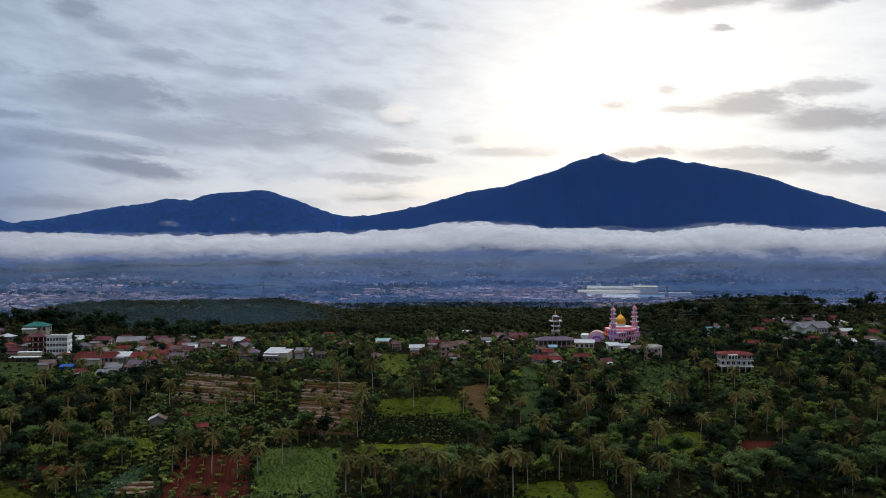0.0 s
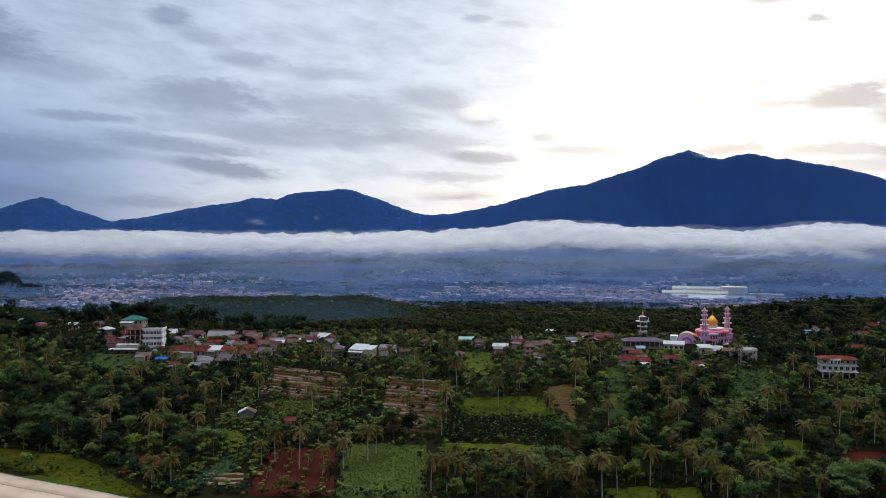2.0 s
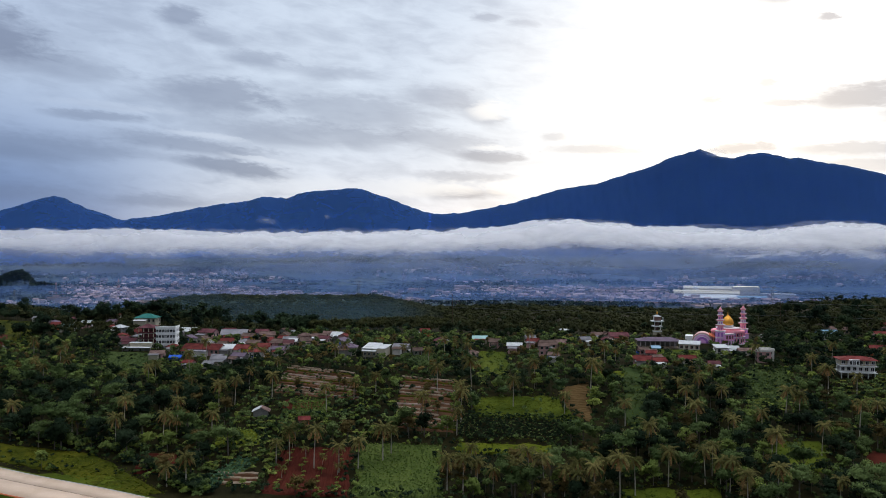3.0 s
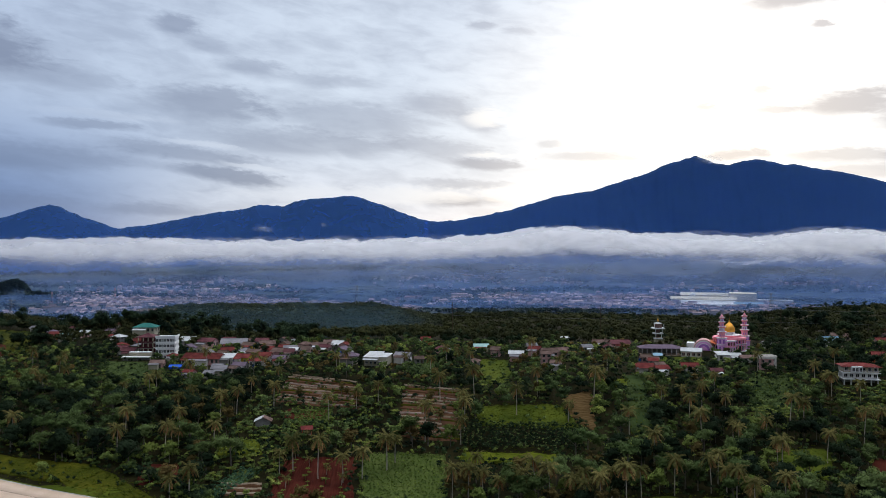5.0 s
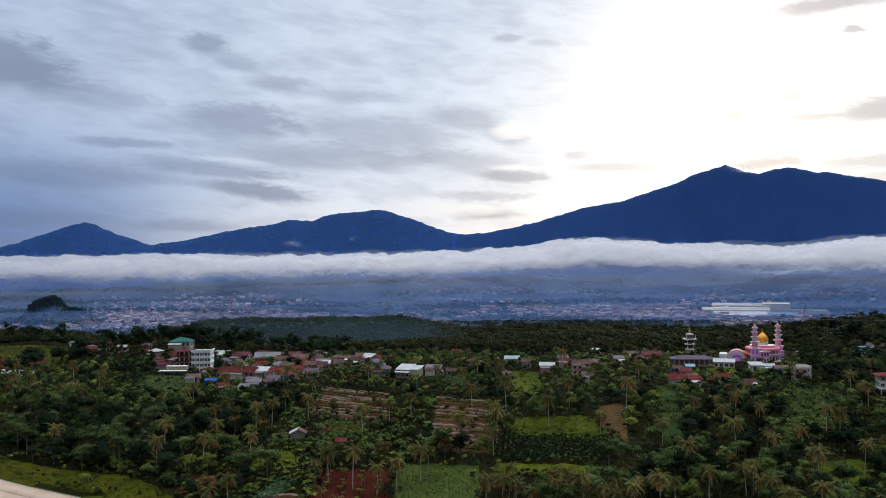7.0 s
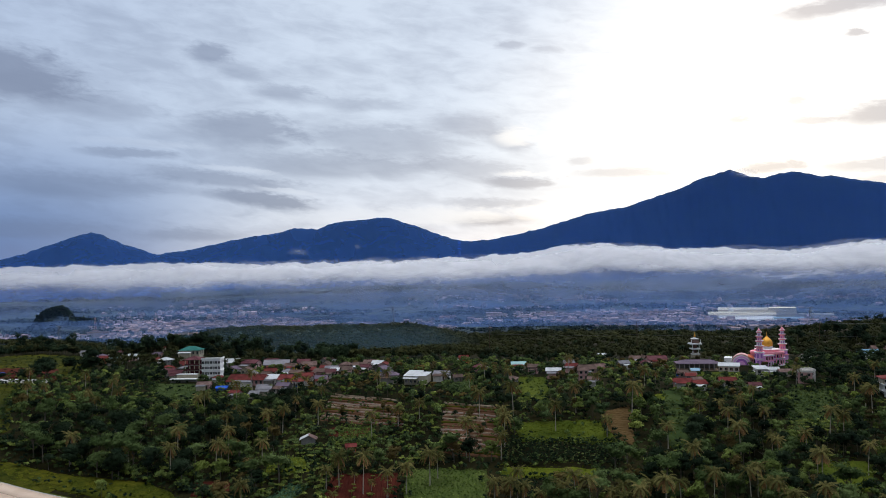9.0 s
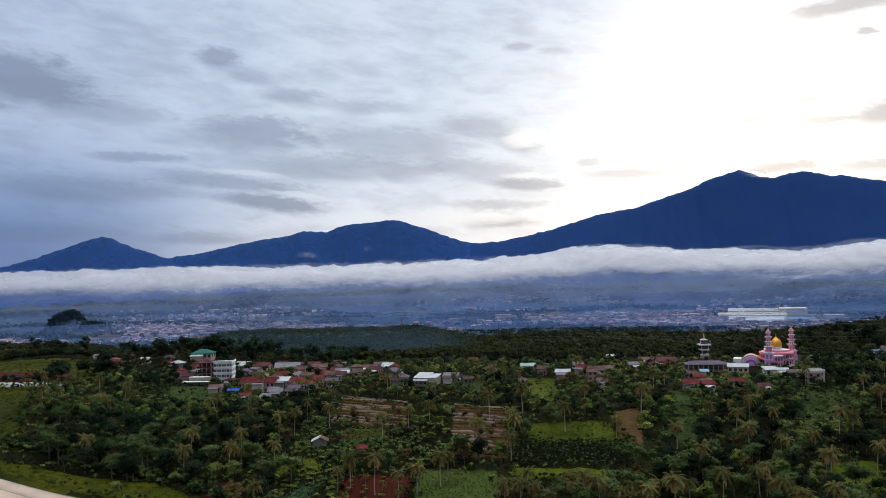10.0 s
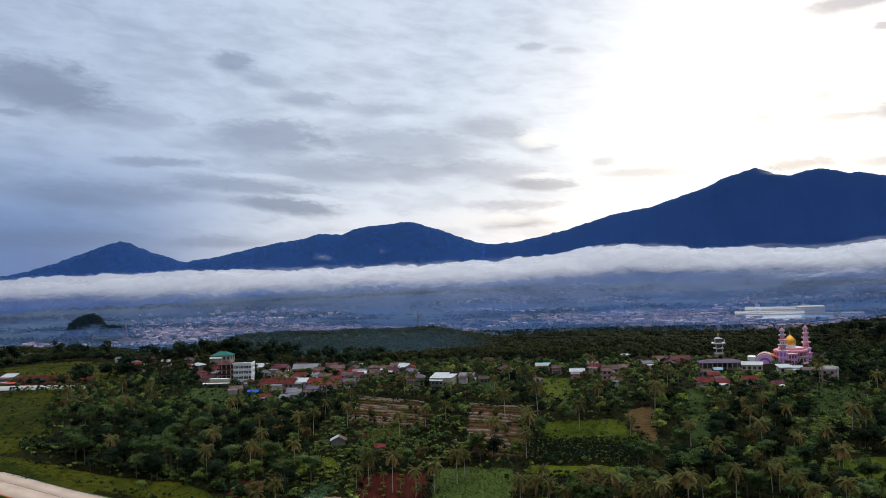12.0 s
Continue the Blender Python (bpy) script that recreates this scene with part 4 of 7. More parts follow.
def broad_tree(seed, h, w, lobes, sprays, size, leaf, label, name="tree", flat=0.7, bare=0.35, bark=None):
    """A broadleaf tree: tapered trunk with limbs and an uneven crown of leaf sprays."""
    rng = np.random.RandomState(seed)
    ob = thing(name, pose(0, 0, -900), label, "tree")
    trunk = new("trunk", trunk_mesh(rng, h * 0.72, 0.02 * h, 4, w * 0.38, bark or M["bark"], "trunk", rng.rand() * 0.6))
    c, r = crown_lobes(rng, h * (1 - bare), w, lobes, flat)
    v = spray(rng, c, r, sprays, size) + np.array([0, 0, h * bare])
    crown = new("crown", raw_mesh("crown", v, quad_faces(sprays), leaf))
    cv, cf = lobe_cores(rng, c, r)
    inner = new("inner_foliage", raw_mesh("inner_foliage", cv + np.array([0, 0, h * bare]), cf, leaf))
    trunk.parent = crown.parent = inner.parent = ob
    return ob


def frond(rng, length, azim, rise, droop, width, seg=8):
    """One feather frond: two rows of hanging leaflet blades along an arched midrib. Quads."""
    out = []
    d = np.array([math.cos(azim), math.sin(azim), 0.0])
    side = np.array([-d[1], d[0], 0.0])
    t = np.linspace(0, 1, seg + 1)
    line = d[None] * (length * (t - 0.12 * t ** 3))[:, None] + np.array([0, 0, 1.0])[None] * (length * (rise * t - droop * t * t))[:, None]
    w = width * np.sin(np.pi * np.clip(t * 0.93 + 0.07, 0, 1)) ** 0.6
    for k in range(seg):
        for sgn in (-1, 1):
            for g in (0.0, 0.5):
                a = line[k] * (1 - g) + line[k + 1] * g
                b = line[k] * (0.6 - g) + line[k + 1] * (0.4 + g) if g < 0.5 else line[k] * 0.1 + line[k + 1] * 0.9
                ww = w[k] * (0.8 + 0.4 * rng.rand())
                tip = side * sgn * ww + d * ww * 0.45 + np.array([0, 0, -ww * (0.45 + 0.3 * rng.rand())])
                out.append([a, b, b + tip * 0.95, a + tip])
    return np.array(out).reshape(-1, 3)


def palm_tree(seed, h, label, fronds=22, length=3.9, dry=6):
    """A coconut palm: slim bent ringed trunk, arched fronds, hanging dry fronds and a bunch of nuts."""
    rng = np.random.RandomState(seed)
    ob = thing("palm_tree", pose(0, 0, -900), label, "palm tree")
    bend = (rng.rand() - 0.3) * 1.6
    trunk = new("trunk", trunk_mesh(rng, h, 0.17, 0, 0, M["palm_bark"], "trunk", bend))
    top = np.array([bend, 0, h])
    green, brown_ = [], []
    for i in range(fronds):
        a = i * 2.4 + rng.rand() * 0.5
        k = i / fronds
        green.append(frond(rng, length * (0.8 + 0.35 * rng.rand()), a, 1.15 - 1.3 * k, 0.55 + 0.35 * rng.rand(), 0.52, 7) + top)
    for i in range(dry):
        brown_.append(frond(rng, length * 0.75, rng.rand() * 6.28, -0.35 - 0.5 * rng.rand(), 0.55, 0.4, 6) + top - [0, 0, 0.15])
    g = np.concatenate(green)
    crown = new("crown", raw_mesh("crown", g, quad_faces(len(g) // 4), M["frond"]))
    b = np.concatenate(brown_)
    skirt = new("dry_fronds", raw_mesh("dry_fronds", b, quad_faces(len(b) // 4), M["frond_dry"]))
    bm = bmesh.new()
    for i in range(5):
        a = i * 1.25
        lathe([(0.03, -0.16), (0.16, 0.0), (0.03, 0.16)], 5, top[0] + math.cos(a) * 0.3, math.sin(a) * 0.3, h - 0.35 - 0.12 * (i % 2), bm)
    nuts = part("fruit_stalk", bm, M["leaf_olive"], ob)
    for o in (trunk, crown, skirt):
        o.parent = ob
    return ob


def banana_plant(seed, h, label, leaves=8):
    rng = np.random.RandomState(seed)
    ob = thing("banana_plant", pose(0, 0, -900), label, "plant")
    stem = new("stem", trunk_mesh(rng, h * 0.5, 0.13, 0, 0, M["leaf_light"], "stem"))
    quads = []
    for i in range(leaves):
        a, k = i * 2.4 + rng.rand(), 0.6 + 0.4 * rng.rand()
        d, s = np.array([math.cos(a), math.sin(a), 0]), np.array([-math.sin(a), math.cos(a), 0])
        n = 5
        t = np.linspace(0, 1, n + 1)
        ln = h * 0.62 * k
        line = d * (ln * 0.75 * t)[:, None] + np.array([0, 0, 1.0]) * (h * 0.48 + ln * (0.95 * t - 0.85 * t * t))[:, None]
        w = 0.42 * np.sin(np.pi * np.clip(t * 0.9 + 0.1, 0, 1)) ** 0.5
        for j in range(n):
            for sg in (-1, 1):
                u0, u1 = s * sg * w[j] + [0, 0, -w[j] * .35], s * sg * w[j + 1] + [0, 0, -w[j + 1] * .35]
                quads.append([line[j], line[j + 1], line[j + 1] + u1, line[j] + u0])
    q = np.array(quads).reshape(-1, 3)
    crown = new("leaves", raw_mesh("leaves", q, quad_faces(len(quads)), M["banana"]))
    stem.parent = crown.parent = ob
    return ob


TREES = [
    broad_tree(1, 10.5, 8.6, 10, 620, 0.80, M["leaf_dark"], "dense dark green broadleaf tree on the slope", bare=0.18),
    broad_tree(2, 8.5, 7.4, 9, 520, 0.76, M["leaf_mid"], "round green broadleaf tree among palms", bare=0.18),
    broad_tree(3, 12.0, 8.8, 11, 660, 0.84, M["leaf_mid"], "tall spreading green tree with a pale trunk", flat=0.5, bare=0.45),
    broad_tree(4, 7.5, 6.4, 8, 460, 0.74, M["leaf_light"], "light green fruit tree in a garden", bare=0.18),
    broad_tree(5, 9.0, 6.6, 9, 420, 0.72, M["leaf_olive"], "olive-brown thin-leaved tree on the slope"),
    broad_tree(6, 6.0, 5.6, 7, 420, 0.70, M["leaf_dark"], "low bushy dark green tree", bare=0.18),
]
PALMS = [palm_tree(11, 11.0, "tall coconut palm with a pale bent trunk"), palm_tree(12, 9.0, "coconut palm with drooping olive fronds", 20, 3.6, 7),
         palm_tree(13, 13.0, "very tall coconut palm with dry hanging fronds", 22, 4.0, 9), palm_tree(14, 6.5, "young coconut palm with upright fronds", 14, 3.6, 3)]
BANANAS = [banana_plant(21, 4.2, "banana plant with broad torn leaves"), banana_plant(22, 3.2, "low banana plant with arching leaves", 7)]
PROTOTYPES = TREES + PALMS + BANANAS


def set_down(proto, x, y, scale=1.0, group=""):
    ob = copy_thing(proto, pose(x, y, hz(x, y), 0, 0, random.uniform(0, 360)))
    s = scale * random.uniform(0.88, 1.14)
    ob.scale = (s, s, s * random.uniform(0.94, 1.08))
    return tagged(ob, group=group)


# palms that stand out, by their place on the plan
PALM_SPOTS = [(40.4, 270.4), (57.2, 270.6), (23.0, 255.8), (15.0, 255.4), (10.0, 255.2), (-0.7, 254.8), (-10.0, 255.2), (-17.1, 255.8), (-26.9, 257.0), (-32.2, 258.0), (-22.5, 260.8), (-5.4, 258.6), (19.1, 261.1), (5.8, 258.0), (28.5, 261.7), (-12.5, 331.9), (8.5, 326.1), (20.4, 346.3), (-58.1, 281.6), (-56.1, 287.0), (-47.4, 305.2), (-32.9, 314.9), (-33.4, 302.9), (95.0, 326.4), (100.5, 327.4), (130.9, 300.0), (-131.3, 326.5), (-137.8, 324.9), (-146.9, 324.3), (-31.2, 346.1), (-72.8, 340.9), (80.3, 294.0), (57.0, 306.8), (37.4, 292.4), (70.2, 306.1), (98.4, 297.2), (129.3, 326.1), (147.5, 324.4), (159.7, 316.0), (-71.7, 271.3), (-65.6, 274.7), (-81.3, 273.6), (-92.0, 279.2), (-95.5, 274.6), (52.7, 272.7), (59.2, 266.2), (134.6, 359.2), (122.8, 359.1), (123.5, 381.4), (104.0, 402.2), (-3.6, 353.7), (-46.3, 346.4), (-81.7, 337.1), (-91.0, 326.2), (-155.5, 322.5), (-179.6, 351.3), (-167.4, 360.8), (-119.3, 339.6), (56.7, 345.4), (182.0, 350.1)]
for k, (px, py) in enumerate(PALM_SPOTS):
    set_down(PALMS[k % 3], px, py, 1.0, "coconut palms on the slope")
TAKEN = list(PALM_SPOTS)

# ---- plan of the village ----
HOUSES = (
    # x, y, width, depth, wall height, turn, roof, roof and wall material, label, storeys
    (-263.5, 506, 14, 10, 8.4, 8, "hip", "green_roof", "cream_wall", "large cream house with a green hipped roof", 2),
    (-272, 486, 7.0, 6.5, 5.2, -12, "hip", "white_roof", "grey_wall", "small grey pavilion house with a pale pyramid roof", 2),
    (-238, 436, 9, 7, 3.6, 6, "gable", "maroon_roof", "grey_wall", "low grey workshop with a dark maroon roof", 1),
    (-226, 486, 11, 8, 3.2, 10, "shed", "white_roof", "cream_wall", "shed with a bright zinc roof beside trees", 1),
    (-205, 470, 12, 8, 4.4, -8, "gable", "maroon_roof", "pink_wall", "pink house with a maroon metal roof", 1),
    (-194, 476, 9, 7, 4.2, 14, "gable", "maroon_roof", "aged_white", "small white house with a maroon roof", 1),
    (-184, 416, 21, 9, 3.3, -4, "gable", "red_roof", "pink_wall", "long low house with a red clay roof", 1),
    (-186, 465, 15, 10, 3.6, 12, "gable", "grey_roof", "grey_wall", "large house with a broad grey metal roof", 1),
    (-172, 452, 8, 7, 3.8, -10, "gable", "brown_roof", "yellow_wall", "cream-yellow house with a weathered brown roof", 1),
    (-163, 458, 10, 8, 3.2, 20, "gable", "brown_roof", "cream_wall", "house with a weathered brown roof", 1),
    (-171, 416, 8, 7, 3.4, 4, "shed", "white_roof", "aged_white", "white house with a bright zinc roof", 1),
    (-162, 417, 8.5, 7, 3.4, -6, "gable", "red_roof", "yellow_wall", "yellow house with a red clay roof", 1),
    (-152, 420, 9, 7, 3.4, 10, "gable", "red_roof", "aged_white", "white house with a red roof", 1),
    (-146, 430, 9, 7, 3.2, -18, "gable", "brown_roof", "pink_wall", "pink house with a pale brown roof", 1),
    (-156, 438, 8, 6, 3.2, 25, "gable", "red_roof", "cream_wall", "cream house with a red roof", 1),
    (-168, 436, 8, 6.5, 3.2, -12, "hip", "grey_roof", "aged_white", "white house with a grey hipped roof", 1),
    (-166, 393, 8.5, 6, 2.9, 8, "gable", "grey_roof", "grey_wall", "small grey house with a metal roof", 1),
    (-158, 401, 8, 6, 2.9, -6, "gable", "purple_roof", "grey_wall", "small house with a dark purple-grey roof", 1),
    (-168, 384, 5.4, 4.4, 2.2, 5, "shed", "grey_roof", "aged_white", "low white shed with a grey metal roof", 1),
    (-179, 386, 6, 5, 2.4, -14, "gable", "red_roof", "pink_wall", "tiny pink house with a red roof", 1),
    (-205, 404, 8, 6, 3.0, 10, "gable", "brown_roof", "pink_wall", "pink house with a worn brown roof", 1),
    (-288, 638, 9, 7, 3.6, 0, "gable", "red_roof", "pink_wall", "pink house with a red roof in the woods", 1),
    (-264, 600, 9, 7, 3.6, 20, "gable", "brown_roof", "aged_white", "white house in the woods", 1),
    (-140, 428, 6, 6, 3.2, 12, "gable", "maroon_roof", "pink_wall", "small pink house with a maroon roof", 1),
    (-136, 446, 7.5, 6, 3.6, -15, "hip", "brown_roof", "pink_wall", "pink house with a brown hipped roof", 1),
    (-127, 444, 9, 6, 3.0, 8, "gable", "brown_roof", "aged_white", "white house with a faded pink-brown roof", 1),
    (-117, 448, 7, 6, 3.0, -8, "gable", "white_roof", "aged_white", "white house with a pale roof", 1),
    (-101, 406, 11, 8, 4.4, 6, "hip", "purple_roof", "cream_wall", "cream house with a purple-grey hipped roof", 1),
    (-73, 410, 9, 7, 3.2, -10, "gable", "grey_roof", "grey_wall", "weathered grey timber house", 1),
    (-64, 405, 5, 5, 2.8, 20, "gable", "brown_roof", "grey_wall", "small grey hut with a brown roof", 1),
    (-69, 470, 6, 5, 3.0, 10, "gable", "red_roof", "orange_wall", "small red-roofed house among trees", 1),
    (-35, 404, 6, 5, 2.6, -5, "hip", "brown_roof", "grey_wall", "small hut with a brown hipped roof", 1),
    (-34, 443, 9, 6, 2.8, 8, "gable", "teal_roof", "cream_wall", "house with a pale green roof", 1),
    (-25, 428, 5.5, 6, 3.6, -12, "gable", "brown_roof", "pink_wall", "narrow pink house with a brown roof", 1),
    (3, 416, 8, 7, 4.4, 14, "gable", "brown_roof", "pink_wall", "pink two-storey house among trees", 2),
    (-4, 430, 7, 6, 3.2, -20, "gable", "red_roof", "pink_wall", "pink house with a red roof", 1),
    (15, 492, 6, 5, 2.6, 0, "shed", "white_roof", "aged_white", "shed with a bright roof among trees", 1),
    (44, 459, 12, 8, 3.8, 10, "gable", "maroon_roof", "pink_wall", "house with a maroon roof beside the hall", 1),
    (33, 468, 7, 6, 3.0, -10, "gable", "brown_roof", "aged_white", "white house with a brown roof", 1),
    (93, 428, 6.0, 5, 2.8, 8, "shed", "white_roof", "aged_white", "white house with a pale flat metal roof", 1),
    (99.5, 427, 5.4, 5, 2.6, -4, "gable", "white_roof", "pink_wall", "small pink and white house", 1),
    (111, 411, 7, 6, 5.4, 10, "flat", "aged_white", "aged_white", "two-storey pale house with a flat roof", 2),
    (60, 425, 4.4, 3.4, 2.2, 0, "shed", "blue_roof", "grey_wall", "open shed with a bright blue awning", 1),
    (55, 411, 6.5, 5, 2.7, 10, "gable", "brown_roof", "pink_wall", "small pink house with a worn roof", 1),
    (49, 393, 8, 6, 2.7, -6, "gable", "red_roof", "pink_wall", "low house with a red clay roof", 1),
    (56, 391, 7, 6, 2.5, 15, "gable", "red_roof", "aged_white", "small white house with a red clay roof", 1),
    (71, 400, 9, 6, 2.6, 4, "gable", "red_roof", "cream_wall", "low house with a dark red roof", 1),
    (82, 392, 6, 5, 2.6, 4, "gable", "maroon_roof", "grey_wall", "low house with a dark maroon roof", 1),
    (172, 429, 8, 7, 3.6, -15, "gable", "red_roof", "orange_wall", "red house with a red roof behind the villa", 1),
    (166, 480, 12, 8, 3.4, 12, "gable", "blue_roof", "aged_white", "white house with a blue-grey roof", 1),
    (179, 499, 12, 7, 3.0, 4, "gable", "brown_roof", "cream_wall", "cream house with a brown roof", 1),
    (215, 500, 7, 6, 3.0, 10, "gable", "white_roof", "aged_white", "white house with a pale gable roof", 1),
    (230, 520, 11, 8, 3.4, -10, "gable", "white_roof", "aged_white", "house with a bright white gable roof", 1),
    (233, 498, 8, 6, 3.0, 5, "gable", "maroon_roof", "pink_wall", "house with a dull pink roof", 1),
    (203, 455, 8, 7, 3.4, 8, "gable", "brown_roof", "pink_wall", "pink house with a worn brown roof", 1),
    (196, 450, 6, 5, 3.0, -16, "gable", "grey_roof", "cream_wall", "small cream house with a grey roof", 1),
    (227, 448, 10, 7, 2.8, 10, "gable", "brown_roof", "grey_wall", "grey house with a brown roof", 1),
    (220, 431, 5.4, 5, 2.6, 5, "shed", "white_roof", "grey_wall", "shed with a bright metal roof", 1),
    (227, 433, 5.2, 5, 2.4, -8, "shed", "white_roof", "grey_wall", "low shed with a bright metal roof", 1),
    (234, 418, 8, 7, 5.4, 10, "flat", "grey_wall", "grey_wall", "two-storey grey cement house", 2),
    (254, 504, 8, 6, 3.4, 0, "gable", "red_roof", "orange_wall", "red-brown house among trees", 1),
    (246, 512, 8, 6, 4.0, 8, "gable", "grey_roof", "pink_wall", "house with a dull grey roof among trees", 1),
    (292, 525, 9, 7, 3.2, 0, "gable", "brown_roof", "aged_white", "white house with a faded pink roof", 1),
    (280, 470, 9, 7, 3.2, 12, "gable", "grey_roof", "aged_white", "white house with a grey roof", 1),
    (-329, 505, 6, 6, 4.4, 10, "gable", "red_roof", "orange_wall", "orange-red house on the hill", 1),
    (-319, 503, 11, 7, 3.0, -8, "gable", "teal_roof", "aged_white", "white house with a pale teal roof", 1),
    (-370, 548, 9, 7, 3.0, 10, "gable", "grey_roof", "aged_white", "white house with a grey roof on the hill", 1),
    (-360, 555, 9, 7, 3.4, -6, "hip", "brown_roof", "cream_wall", "house with a brown hipped roof on the hill", 1),
    (-313, 516, 7, 6, 3.2, 6, "gable", "white_roof", "pink_wall", "house with a white roof on the hill", 1),
    (-305, 540, 7, 6, 3.2, 6, "gable", "red_roof", "cream_wall", "house with a red roof behind the trees", 1),
    (-394, 456, 10, 7, 2.6, 4, "shed", "white_roof", "grey_wall", "roadside shed with a bright zinc roof", 1),
    (93, 425, 6.5, 5, 3.4, 4, "shed", "white_roof", "aged_white", "small white shop with a pale flat metal roof below the mosque", 1),
    (100, 426, 4.4, 4, 2.8, -8, "gable", "white_roof", "pink_wall", "tiny pink shop with a pale roof below the mosque", 1),
    (105, 422, 8, 4, 2.4, 3, "shed", "brown_roof", "aged_white", "long low pale outbuilding with a brown roof", 1),
    (110, 409, 6.5, 6, 5.2, -12, "flat", "aged_white", "pink_wall", "two-storey pale pink house with a flat roof", 2),
    (126, 463, 5, 4.5, 2.8, 15, "gable", "white_roof", "aged_white", "small white gabled house behind the mosque", 1),
    (52, 415, 5.5, 5, 3.0, 12, "gable", "brown_roof", "pink_wall", "small salmon house with a brown roof", 1),
    (55, 408, 5, 4.6, 2.8, -10, "gable", "red_roof", "aged_white", "small white house with a patchy red roof", 1),
    (56, 398, 5.6, 5, 2.7, 24, "gable", "brown_roof", "pink_wall", "small pink house with a rusty roof", 1),
    (47, 393, 6.5, 5, 2.6, -4, "gable", "red_roof", "pink_wall", "low pink house with a worn red roof", 1),
    (71, 402, 7, 5, 2.5, 2, "gable", "red_roof", "grey_wall", "low cement house with a dark red roof", 1),
    (1, 409, 5, 5, 5.0, 10, "gable", "brown_roof", "pink_wall", "narrow two-storey salmon house among trees", 2),
    (6, 396, 5.5, 5, 3.2, -14, "gable", "brown_roof", "aged_white", "white house with a brown roof among trees", 1),
    (-6, 444, 6, 5, 3.0, 20, "gable", "grey_roof", "aged_white", "white house with a grey roof among trees", 1),
    (39, 488, 7, 5.5, 3.2, -6, "gable", "brown_roof", "aged_white", "pale house with a brown roof beside the lane", 1),
    (-164, 456, 5.5, 5, 3.0, 16, "gable", "brown_roof", "cream_wall", "cream house with a rusty roof", 1),
    (-148, 444, 6, 5, 3.0, -12, "gable", "red_roof", "aged_white", "white house with a patchy red roof", 1),
    (-139, 432, 5, 4.4, 2.8, 8, "shed", "white_roof", "pink_wall", "pink house with a zinc roof", 1),
    (-123, 453, 8, 5, 3.0, 4, "gable", "brown_roof", "aged_white", "pale house with a faded brown roof", 1),
    (-193, 413, 5, 4.5, 2.6, -8, "gable", "red_roof", "aged_white", "small white house with a red roof", 1),
    (-169, 398, 6, 5, 2.8, 10, "gable", "grey_roof", "aged_white", "small white house with a grey metal roof", 1),
    (-159, 395, 5, 4.5, 2.6, -16, "gable", "brown_roof", "aged_white", "small white house with a rusty roof", 1),
    (-97, 314, 4.4, 4.0, 2.2, 20, "gable", "red_roof", "orange_wall", "tiny field hut with a red roof", 1),
)
# smaller houses that fill the lanes between
INFILL = ((-212, 458), (-198, 446), (-206, 424), (-191, 434), (-181, 442), (-178, 428), (-150, 452), (-143, 440), (-160, 428), (-151, 407), (-141, 414), (-183, 476), (-170, 470),
          (-155, 470), (-132, 432), (-122, 436), (-112, 442), (-110, 428), (-246, 462), (-254, 478), (-247, 446), (-283, 500), (-262, 470), (-56, 436), (-14, 418), (10, 428), (24, 440),
          (36, 446), (210, 444), (236, 456), (214, 484), (245, 480), (262, 470), (250, 450), (190, 470), (206, 496), (240, 436), (-296, 520), (-340, 520), (-336, 540))
# the larger buildings: x, y, radius
HOUSE_SPOTS = [(x, y, w * 0.5 + 1.5) for x, y, w, *_ in HOUSES]
HOUSE_SPOTS += [(x, y, 5.0) for x, y in INFILL]
HOUSE_SPOTS += [(-117.6, 321, 5), (-214, 436, 9), (-228, 436, 8), (-227, 424, 9), (-192, 398, 5), (-84, 403, 11), (144, 386, 10), (221, 468, 13), (104, 456, 14), (90, 456, 9), (82, 437, 9), (64, 442, 13), (73, 508, 6), (72, 494, 6), (71, 482, 6), (69, 470, 5), (-360, 441, 5), (-378, 434, 8)]



# stretches of low growth, where nothing taller than a shrub stands
LOW = [[(-132, 348), (-62, 346), (-58, 296), (-128, 306)], [(-36, 300), (6, 300), (8, 276), (-36, 276)], [(8, 330), (26, 330), (26, 300), (8, 300)],
       [(-262, 420), (-180, 412), (-170, 360), (-220, 360)], [(-112, 306), (-98, 306), (-94, 250), (-118, 250)], [(130, 382), (158, 382), (150, 345), (124, 345)],
       [(84, 345), (106, 346), (98, 322), (78, 322)], [(-30, 371), (-14, 371), (-12, 352), (-27, 352)], [(30, 316), (42, 316), (40, 300), (28, 300)]]


def free(x, y, shrink=1.0):
    """Which of the points lie off the fields, roads and houses."""
    ok = np.ones(len(x), bool)
    for q in CLEAR:
        cx, cy = sum(p[0] for p in q) / len(q), sum(p[1] for p in q) / len(q)
        ok &= ~inside([(cx + (a - cx) * shrink, cy + (b - cy) * shrink) for a, b in q] if len(q) == 4 else q, x, y)
    for hx, hy, hr in HOUSE_SPOTS:
        ok &= ~((np.abs(x - hx * (y / hy)) < hr - 0.5) & (y > hy - hr - 1.5) & (y < hy + hr))
    return ok


